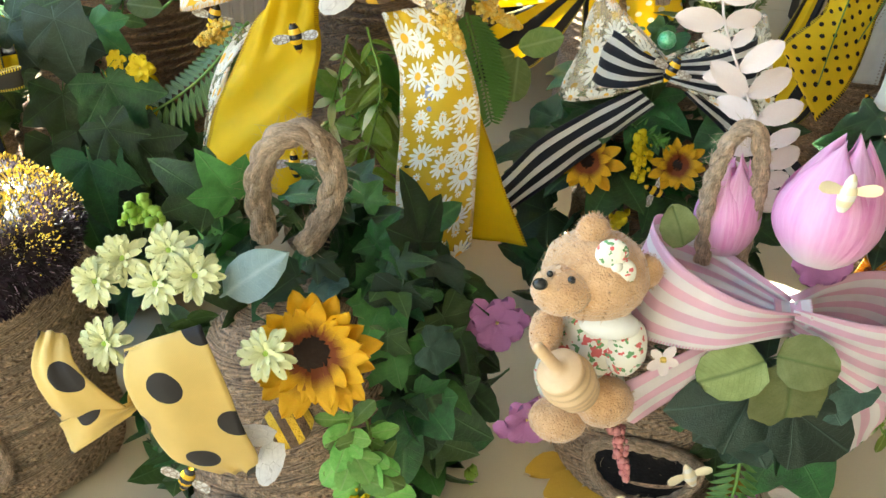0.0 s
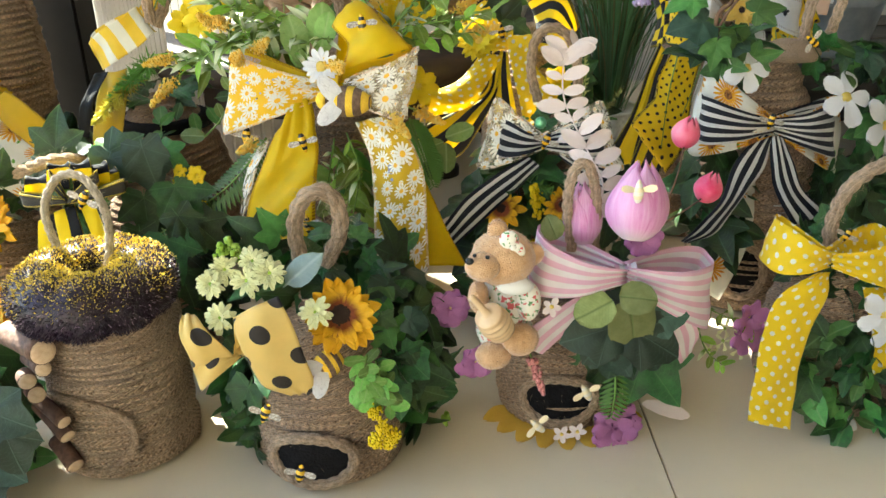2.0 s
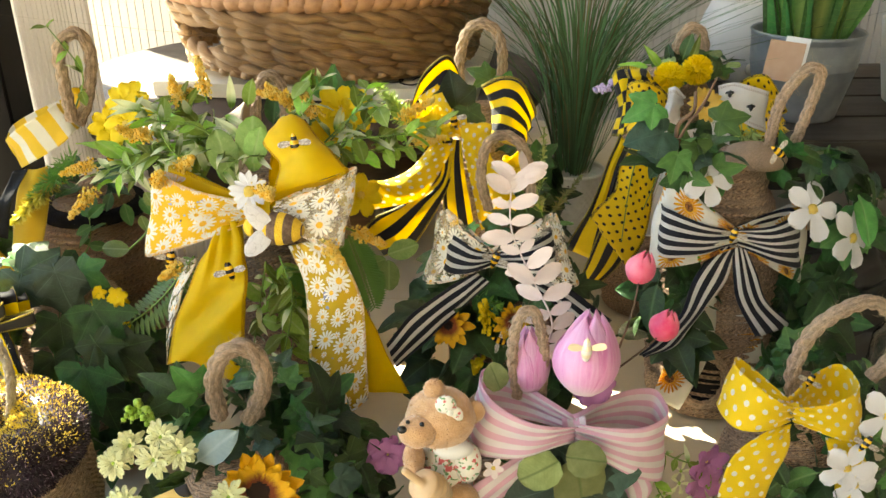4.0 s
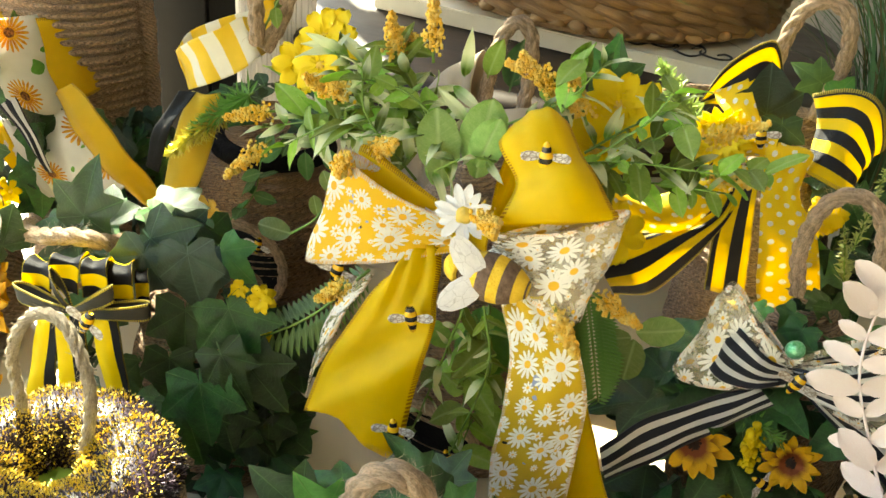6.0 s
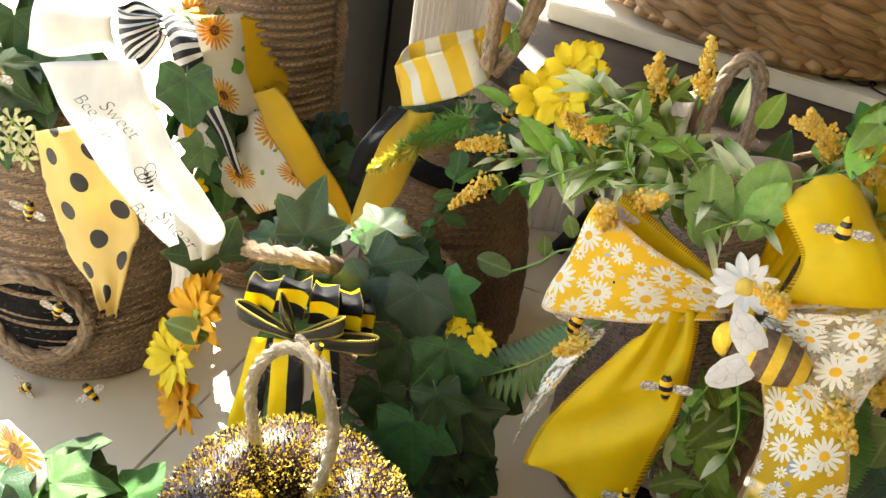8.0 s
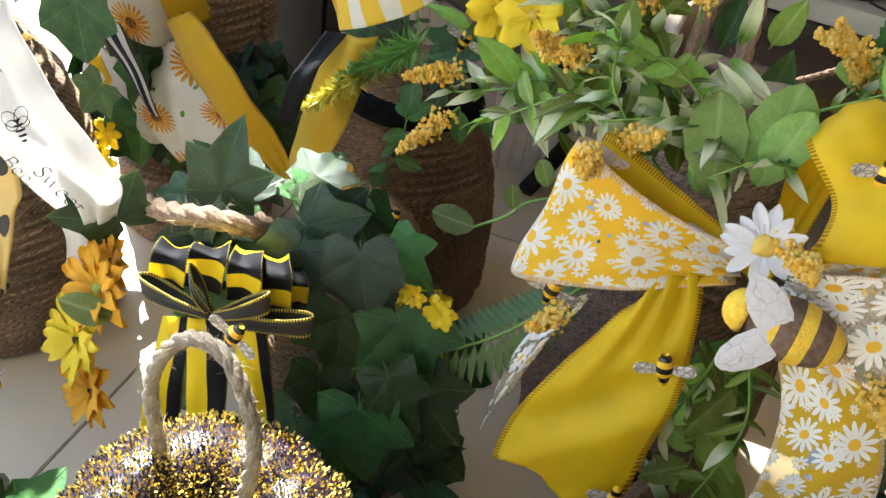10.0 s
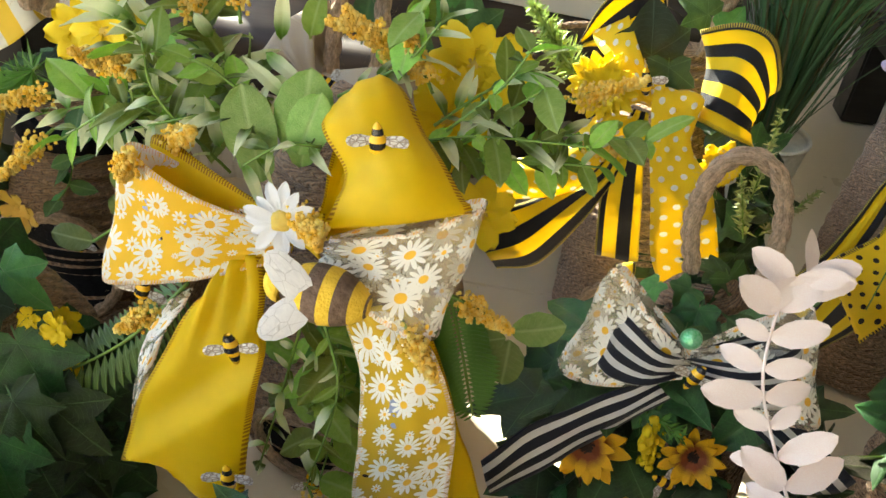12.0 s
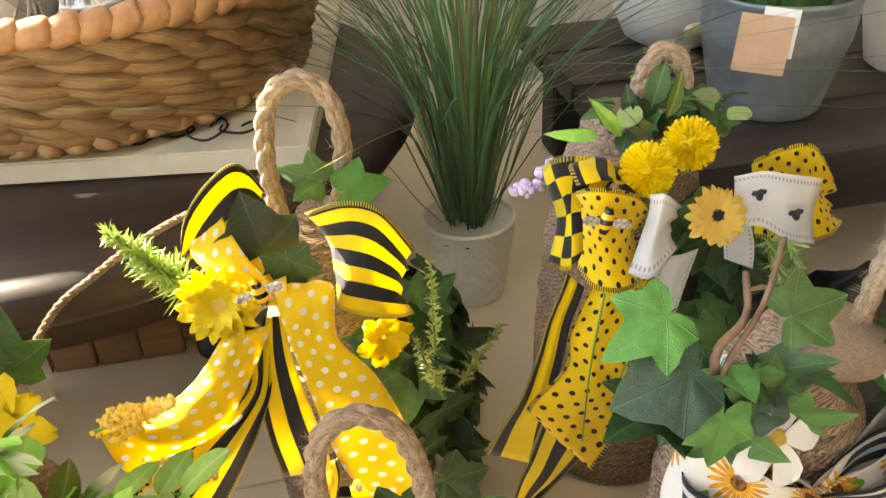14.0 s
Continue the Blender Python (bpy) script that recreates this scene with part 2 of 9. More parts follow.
BEE_WIDE = striped("broad yellow and black stripes", YELLOW, BLACK, 0.0158, True, 0.5, 0.25, (0.5, 0.4, 0.05))

def checked(name, a, b, period):
    """Blocks of two colours that swap from column to column, with a stitched rim."""
    g = Graph(name)
    u, v = g.uv()
    one, two = band(g, u, period), band(g, v, period)
    odd = g.m("ABSOLUTE", g.m("SUBTRACT", one, two))
    return cloth(g, g.mix(odd, a, b), edge=(0.42, 0.33, 0.03))


BEE_CHECK = checked("yellow and black checks", YELLOW, BLACK, 0.0235)
NAVY_STRIPE = striped("black and white stripes", (0.78, 0.77, 0.76), (0.012, 0.014, 0.026), 0.0078, True, 0.58, 0.2)
NAVY_ACROSS = striped("black and white cross stripes", (0.78, 0.77, 0.76), (0.012, 0.014, 0.026), 0.0085, False, 0.54)
PINK_STRIPE = striped("pink and white stripes", (0.87, 0.81, 0.82), (0.83, 0.53, 0.66), 0.0082, True, 0.48, 0.0, (0.83, 0.53, 0.66))
LEMON_STRIPE = striped("lemon and white cross stripes", (0.84, 0.82, 0.74), (0.86, 0.62, 0.05), 0.0235, False, 0.52)
DOT_WHITE = dotted("yellow with white dots", (0.9, 0.67, 0.012), (0.88, 0.86, 0.76), 0.0128, 0.0019)
DOT_BLACK = dotted("yellow with black pin dots", (0.9, 0.65, 0.01), (0.02, 0.015, 0.01), 0.0115, 0.0016, (0.03, 0.02, 0.01))
DOT_BIG = dotted("pale yellow with big dark dots", (0.8, 0.6, 0.2), (0.028, 0.022, 0.02), 0.037, 0.0062, shift=0.12)
DAISY = daisy_cloth("yellow daisy print", (0.88, 0.57, 0.015))
DAISY_TAIL = daisy_cloth("gold sheer daisy print", (0.84, 0.55, 0.015), 0.42)
DAISY_SHEER = daisy_cloth("sheer daisy print", (0.8, 0.7, 0.5), 0.85)
SUNNY = sunflower_cloth("sunflower print")
def lace_cloth():
    """White cotton with a row of eyelets along each edge."""
    g = Graph("white lace cotton")
    a, along = g.uv("unit")
    u, v = g.uv()
    off = g.m("ABSOLUTE", g.m("SUBTRACT", a, 0.5))
    row = g.m("MULTIPLY", g.ramp(off, 0.37, 0.385), g.ramp(off, 0.44, 0.425))
    hole = g.m("MULTIPLY", row, g.m("GREATER_THAN", g.m("SINE", g.m("MULTIPLY", v, 2600.0)), 0.15))
    return cloth(g, g.mix(g.m("MULTIPLY", hole, 0.8), (0.9, 0.89, 0.9), (0.5, 0.4, 0.38)), rough=0.7, thin=0.3, bump=0.5)


LACE = lace_cloth()
GREY_CLOTH = cloth(Graph("dark grey grosgrain"), (0.035, 0.033, 0.03), rough=0.5, edge=(0.72, 0.58, 0.05), rim_from=0.37)
WHITE_CLOTH = cloth(Graph("white satin ribbon"), (0.84, 0.82, 0.8), rough=0.5, thin=0.45)
IVY = leaf_material("ivy leaf", (0.006, 0.03, 0.008), (0.045, 0.14, 0.032), (0.13, 0.27, 0.09))
IVY_LIGHT = leaf_material("light ivy leaf", (0.04, 0.125, 0.026), (0.11, 0.26, 0.055), (0.22, 0.36, 0.14), rough=0.5)
IVY_BLUE = leaf_material("blue-green ivy leaf", (0.008, 0.026, 0.017), (0.038, 0.086, 0.055), (0.1, 0.18, 0.13))
FRESH = leaf_material("fresh green leaf", (0.22, 0.41, 0.04), (0.5, 0.66, 0.15), (0.58, 0.7, 0.3), thin=0.5)
SAGE = leaf_material("sage green leaf", (0.18, 0.33, 0.08), (0.4, 0.54, 0.19), (0.52, 0.64, 0.32), thin=0.42)
SPROUT = leaf_material("bright sprout leaf", (0.13, 0.33, 0.05), (0.32, 0.52, 0.14), (0.4, 0.55, 0.22), thin=0.3)
CREAMY = leaf_material("cream-tipped leaf", (0.12, 0.29, 0.03), (0.32, 0.5, 0.08), (0.4, 0.55, 0.2), thin=0.55, tip=(0.88, 0.93, 0.7))
PALE_LEAF = leaf_material("pale blue silk leaf", (0.27, 0.38, 0.43), (0.42, 0.54, 0.58), (0.62, 0.72, 0.75), thin=0.35, vein_force=0.3)
OLIVE = leaf_material("olive felt leaf", (0.2, 0.26, 0.08), (0.36, 0.42, 0.17), (0.1, 0.15, 0.04), 0.75, veins=12, vein_force=0.8)
FERN = leaf_material("fern", (0.05, 0.18, 0.03), (0.18, 0.38, 0.08), (0.24, 0.44, 0.13), thin=0.3)
STEM = plain("green stem", (0.1, 0.22, 0.03), (0.2, 0.32, 0.06), rough=0.5)
TWIG = plain("brown stem", (0.09, 0.05, 0.03), (0.2, 0.12, 0.075), 90, 0.8, 0.5)
GOLD = plain("golden blossom", (0.94, 0.64, 0.04), (0.96, 0.89, 0.42), 220, 0.65, 0.15, 500, thin=0.65)
AMBER = plain("amber blossom", (0.9, 0.4, 0.012), (0.93, 0.66, 0.025), 90, 0.6, 0.3, 400, thin=0.35)
LEMON = plain("lemon blossom", (0.92, 0.78, 0.02), (0.9, 0.66, 0.012), 60, 0.6, 0.3, 400, thin=0.3)
CREAM = plain("cream blossom", (0.8, 0.83, 0.42), (0.87, 0.87, 0.62), 80, 0.6, 0.3, 400, thin=0.25)
LIME = plain("lime bud", (0.3, 0.52, 0.05), (0.45, 0.62, 0.12), 80, 0.5, 0.3, 400, thin=0.25)
WHITE_PETAL = plain("white petal", (0.82, 0.82, 0.84), (0.74, 0.75, 0.8), 50, 0.55, 0.2, 300, thin=0.3)
def ray_petal(name, base, tip):
    """A ray petal, brown at its foot and yellow towards its tip."""
    g = Graph(name)
    u, v = g.uv("unit")
    c = g.mix(g.ramp(g.m("ADD", v, g.m("MULTIPLY", g.noise(160, 3), 0.25)), 0.5, 0.8), base, g.mix(g.ramp(g.noise(70, 3), 0.3, 0.7), tip, (0.82, 0.42, 0.012)))
    g.bump(g.noise(350, 2), 0.3)
    return g.finish(c, 0.55, thin=0.3)


SUN_PETAL = ray_petal("sunflower petal", (0.26, 0.06, 0.012), (0.88, 0.6, 0.014))
SUN_EYE = plain("sunflower eye", (0.018, 0.01, 0.008), (0.06, 0.026, 0.014), 300, 0.9, 1.0, 900)
def tulip_petal():
    """Pink silk with lengthwise streaks, paler down the middle and white at the foot."""
    g = Graph("pink tulip petal")
    u, v = g.uv("unit")
    run = g.node("ShaderNodeCombineXYZ")
    g.put(run.inputs[0], g.m("MULTIPLY", u, 16.0))
    g.put(run.inputs[1], g.m("MULTIPLY", v, 2.2))
    g.put(run.inputs[2], g.m("MULTIPLY", g.random(), 30.0))
    streak = g.ramp(g.noise(1.0, 4, run.outputs[0]), 0.3, 0.72)
    c = g.mix(streak, (0.87, 0.5, 0.76), (0.74, 0.24, 0.58))
    mid = g.ramp(g.m("ABSOLUTE", g.m("SUBTRACT", u, 0.5)), 0.34, 0.0)
    c = g.mix(g.m("MULTIPLY", mid, 0.45), c, (0.9, 0.66, 0.84))
    c = g.mix(g.ramp(v, 0.2, 0.02), c, (0.85, 0.72, 0.78))
    g.bump(g.m("ADD", streak, g.noise(160, 2)), 0.35, 0.001)
    return g.finish(c, 0.48, thin=0.3, sheen=0.15)


PINK_PETAL = tulip_petal()
ROSE_BUD = plain("rose red bud", (0.85, 0.045, 0.2), (0.88, 0.36, 0.46), 45, 0.5, 0.2, thin=0.25)
BLUSH = plain("blush eucalyptus leaf", (0.84, 0.72, 0.71), (0.88, 0.81, 0.8), 40, 0.6, 0.2, 200, thin=0.3)
MAUVE = plain("mauve blossom", (0.6, 0.26, 0.55), (0.46, 0.17, 0.44), 60, 0.6, 0.3, 300, thin=0.3)
LILAC = plain("lilac blossom", (0.35, 0.25, 0.52), (0.55, 0.48, 0.7), 80, 0.6, 0.3)
PINK_SEED = plain("dusty pink seed head", (0.5, 0.16, 0.17), (0.62, 0.28, 0.27), 200, 0.8, 0.5, 600)
PLUSH = plain("tan plush", (0.50, 0.28, 0.13), (0.66, 0.42, 0.23), 180, 0.95, 1.0, 900, sheen=0.6)
GOLD_METAL = plain("gold charm", (0.88, 0.8, 0.62), (0.8, 0.68, 0.45), 200, 0.3, 0.2, 600, metal=0.5)
ENAMEL_BLACK = plain("black enamel", (0.01, 0.01, 0.012), (0.02, 0.02, 0.02), 60, 0.2, 0.05)
ENAMEL_YELLOW = plain("yellow enamel", (0.8, 0.5, 0.02), (0.72, 0.4, 0.02), 60, 0.25, 0.05)
def wing_material(name, cell, pale, line, scale, width, rough, **more):
    """A wing of pale cells between darker veins."""
    g = Graph(name)
    n = g.node("ShaderNodeTexVoronoi")
    n.feature = "DISTANCE_TO_EDGE"
    g.tree.links.new(g.place(), n.inputs["Vector"])
    n.inputs["Scale"].default_value = scale
    vein = g.ramp(n.outputs["Distance"], width, 0.0)
    c = g.mix(g.ramp(g.noise(1.5 * scale, 3), 0.3, 0.7), cell, pale)
    g.bump(g.m("ADD", vein, g.noise(3 * scale, 2)), 0.4)
    return g.finish(g.mix(g.m("MULTIPLY", vein, 0.85), c, line), rough, **more)


GLITTER = wing_material("glittering wing", (0.5, 0.46, 0.42), (0.85, 0.82, 0.78), (0.2, 0.13, 0.07), 4.5, 0.16, 0.3, metal=0.35, thin=0.15)
PEARL = plain("cream enamel", (0.85, 0.82, 0.75), (0.78, 0.73, 0.65), 90, 0.35, 0.1)
WING_WHITE = wing_material("white paper wing", (0.8, 0.79, 0.81), (0.7, 0.69, 0.73), (0.58, 0.56, 0.58), 3.0, 0.025, 0.6, thin=0.25)
WOOL_YELLOW = plain("yellow wool", (0.72, 0.46, 0.03), (0.84, 0.58, 0.06), 300, 0.9, 0.9, 700)
WOOL_BROWN = plain("brown wool", (0.10, 0.06, 0.04), (0.2, 0.13, 0.09), 300, 0.9, 0.9, 700)
TINSEL_DARK = plain("purple-black tinsel", (0.008, 0.004, 0.009), (0.038, 0.017, 0.04), 200, 0.42, 0.2)
TINSEL_GOLD = plain("gold tinsel", (0.78, 0.56, 0.05), (0.84, 0.68, 0.14), 200, 0.5, 0.2)
TINSEL_PALE = plain("lilac tinsel", (0.3, 0.22, 0.33), (0.46, 0.36, 0.43), 200, 0.5, 0.2)
BARK = plain("twig bark", (0.07, 0.035, 0.025), (0.2, 0.11, 0.075), 130, 0.75, 0.8, 260)
CUT_WOOD = plain("cut twig end", (0.6, 0.42, 0.27), (0.72, 0.55, 0.38), 260, 0.75, 0.4, 500)
LATHE_WOOD = plain("pale turned wood", (0.62, 0.42, 0.24), (0.72, 0.53, 0.33), 70, 0.5, 0.25, 200)


def floor_material():
    g = Graph("cream floor tile")
    p = g.place()
    c = g.mix(g.ramp(g.noise(2.2, 4, p), 0.3, 0.7), (0.66, 0.57, 0.43), (0.72, 0.64, 0.5))
    c = g.mix(g.m("MULTIPLY", g.ramp(g.noise(9, 6, p), 0.56, 0.74), 0.35), c, (0.56, 0.47, 0.34))
    c = g.mix(g.m("MULTIPLY", g.ramp(g.noise(260, 2, p), 0.74, 0.8), 0.5), c, (0.28, 0.22, 0.15))
    g.bump(g.noise(40, 3, p), 0.03, 0.001)
    return g.finish(c, g.m("ADD", g.m("MULTIPLY", g.noise(5, 4, p), 0.22), 0.2), spec=0.4)


def wood_material(name, dark, light, stretch=(3.0, 40.0, 40.0), rough=0.45):
    g = Graph(name)
    t = g.node("ShaderNodeMapping")
    g.tree.links.new(g.place(), t.inputs[0])
    t.inputs["Scale"].default_value = stretch
    grain = g.noise(1.0, 6, t.outputs[0], 0.7)
    c = g.mix(g.ramp(grain, 0.3, 0.7), dark, light)
    c = g.mix(g.m("MULTIPLY", g.ramp(g.noise(7, 4), 0.5, 0.8), 0.4), c, dark)
    g.bump(grain, 0.3, 0.002)
    return g.finish(c, g.m("ADD", g.m("MULTIPLY", g.noise(18, 4), 0.35), rough - 0.15), spec=0.4)


def strand_material(name, dark, light):
    """Dried stalk: long fibres along the strand, paler and browner stretches."""
    g = Graph(name)
    u, v = g.uv()
    run = g.node("ShaderNodeCombineXYZ")
    g.put(run.inputs[0], g.m("MULTIPLY", u, 900.0))
    g.put(run.inputs[1], g.m("MULTIPLY", v, 35.0))
    fibre = g.ramp(g.noise(1.0, 4, run.outputs[0], 0.6), 0.28, 0.72)
    stretch = g.ramp(g.noise(16, 3), 0.3, 0.7)
    c = g.mix(g.m("ADD", g.m("MULTIPLY", fibre, 0.5), g.m("MULTIPLY", stretch, 0.5)), dark, light)
    g.bump(fibre, 0.7, 0.002)
    return g.finish(c, g.m("ADD", g.m("MULTIPLY", stretch, 0.2), 0.45), spec=0.4)


FLOOR = floor_material()
DARK_WOOD = wood_material("dark stained wood", (0.016, 0.01, 0.007), (0.05, 0.03, 0.02), rough=0.48)
BENCH_WOOD = wood_material("weathered dark planks", (0.018, 0.015, 0.012), (0.06, 0.05, 0.04), rough=0.6)
BOARD_PAINT = plain("painted cream board", (0.56, 0.51, 0.41), (0.64, 0.6, 0.5), 30, 0.6, 0.3, 150)
PANEL_PAINT = plain("off-white ribbed panel", (0.56, 0.53, 0.5), (0.62, 0.6, 0.57), 6, 0.55, 0.1, 80)
SCREEN = plain("off-white ribbed paper", (0.66, 0.63, 0.61), (0.72, 0.69, 0.67), 6, 0.7, 0.1, 80, thin=0.2)
WALL_PAINT = plain("taupe interior wall", (0.27, 0.25, 0.22), (0.32, 0.3, 0.27), 5, 0.8, 0.15, 90)
FRAME_PAINT = plain("black powder-coated frame", (0.004, 0.004, 0.005), (0.008, 0.008, 0.009), 20, 0.55, 0.1, 200, spec=0.2)
IRON = plain("blackened iron", (0.012, 0.012, 0.013), (0.03, 0.028, 0.026), 60, 0.5, 0.4, 200, metal=0.6)
HYACINTH = strand_material("water hyacinth strand", (0.15, 0.075, 0.032), (0.56, 0.35, 0.17))
RIM_RATTAN = wood_material("rattan rim wrap", (0.33, 0.16, 0.08), (0.55, 0.32, 0.17), (50.0, 50.0, 50.0), 0.65)
ZINC = plain("galvanised zinc", (0.22, 0.25, 0.28), (0.36, 0.39, 0.42), 30, 0.42, 0.15, 120, metal=0.55)
POT_ROPE = plain("white woven rope", (0.62, 0.6, 0.55), (0.72, 0.7, 0.65), 120, 0.8, 0.5, 500)
WHITE_POT = plain("white glazed pot", (0.66, 0.65, 0.62), (0.72, 0.71, 0.69), 12, 0.35, 0.05)
KRAFT = plain("kraft card", (0.52, 0.32, 0.2), (0.58, 0.38, 0.25), 50, 0.8, 0.3)
CARD = plain("white card", (0.78, 0.78, 0.76), (0.72, 0.72, 0.7), 50, 0.8, 0.2)
PAPER_STRING = plain("white paper string", (0.62, 0.6, 0.57), (0.74, 0.72, 0.69), 90, 0.8, 0.4)
CREAM_BALL = plain("cream woven ball", (0.56, 0.5, 0.38), (0.66, 0.6, 0.48), 60, 0.85, 0.5, 260)
GRASS = leaf_material("grass blade", (0.035, 0.11, 0.045), (0.14, 0.27, 0.12), (0.2, 0.35, 0.15), 0.5, 0.2)
DRY_GRASS = leaf_material("dry grass blade", (0.12, 0.1, 0.04), (0.25, 0.2, 0.09), (0.3, 0.25, 0.12), 0.6, 0.2)
SNAKE = leaf_material("snake plant leaf", (0.02, 0.09, 0.02), (0.12, 0.26, 0.06), (0.4, 0.45, 0.12), 0.4, 0.1, 26)
BLACK_BAG = plain("black plastic sheet", (0.008, 0.008, 0.009), (0.016, 0.016, 0.017), 20, 0.32, 0.6, 30)
INK = plain("black print", (0.01, 0.01, 0.011), (0.02, 0.02, 0.02), rough=0.7, bump=0)
GROUT = plain("tile joint", (0.3, 0.25, 0.17), (0.38, 0.32, 0.23), 60, 0.9, 0.4)
BRICK_WOOD = wood_material("brown plank", (0.12, 0.07, 0.04), (0.27, 0.17, 0.1))
SOIL = plain("dark moss", (0.02, 0.025, 0.012), (0.05, 0.045, 0.025), 200, 0.95, 1.0, 500)


def glass_material():
    g = Graph("clear glass")
    g.bsdf.inputs["Transmission Weight"].default_value = 1.0
    return g.finish((0.9, 0.93, 0.92), 0.03)


GLASS = glass_material()



# ---- builders ----
UP = Vector((0, 0, 1))


def mesh(name, verts, faces, mats, uvs=None, unit=None, smooth=True, slots=None):
    """A mesh from points and faces; uvs (metres) and unit (0 to 1) hold a pair for each point."""
    me = bpy.data.meshes.new(name)
    me.from_pydata([tuple(v) for v in verts], [], faces)
    for m in mats if isinstance(mats, (list, tuple)) else [mats]:
        me.materials.append(m)
    loops = np.empty(len(me.loops), dtype=np.int32)
    me.loops.foreach_get("vertex_index", loops)
    for layer, pairs in (("UVMap", uvs), ("unit", unit)):
        if pairs is not None:
            data = me.uv_layers.new(name=layer).data
            data.foreach_set("uv", np.asarray(pairs, dtype=np.float32)[loops].ravel())
    me.polygons.foreach_set("use_smooth", np.full(len(me.polygons), smooth))
    if slots is not None:
        me.polygons.foreach_set("material_index", np.asarray(slots, dtype=np.int32))
    me.update()
    return me


def thing(name, at, label, category, group=""):
    ob = new(name)
    ob.location = at
    ob.empty_display_size = 0.02
    return tagged(ob, label, category, group)


def world_of(ob):
    m = Matrix.Identity(4)
    while ob:
        m = (Matrix.Translation(ob.location) if ob.type == "EMPTY" else ob.matrix_basis) if ob.parent is None else ob.matrix_parent_inverse @ ob.matrix_basis
        return m if ob.parent is None else world_of(ob.parent) @ m
    return m


def part(name, data, parent, label="", m=None, kind=""):
    """A mesh as one object under a thing or a part, its points in the world's metres, or in m's."""
    ob = new(name, data)
    ob.parent = parent
    ob.matrix_parent_inverse = world_of(parent).inverted()
    if m is not None:
        ob.matrix_basis = m
    return tagged(ob, label, kind=kind)


def spline(points, n):
    """n points on a smooth curve through the given ones."""
    p = np.asarray([tuple(q) for q in points], float)
    if len(p) == 2:
        return p[0] + (p[1] - p[0]) * np.linspace(0, 1, n)[:, None]
    ends = np.vstack([2 * p[0] - p[1], p, 2 * p[-1] - p[-2]])
    t = np.linspace(0, len(p) - 1, n)
    i = np.minimum(t.astype(int), len(p) - 2)
    f = (t - i)[:, None]
    a, b, c, d = ends[i], ends[i + 1], ends[i + 2], ends[i + 3]
    return 0.5 * (2 * b + (c - a) * f + (2 * a - 5 * b + 4 * c - d) * f**2 + (3 * b - a - 3 * c + d) * f**3)


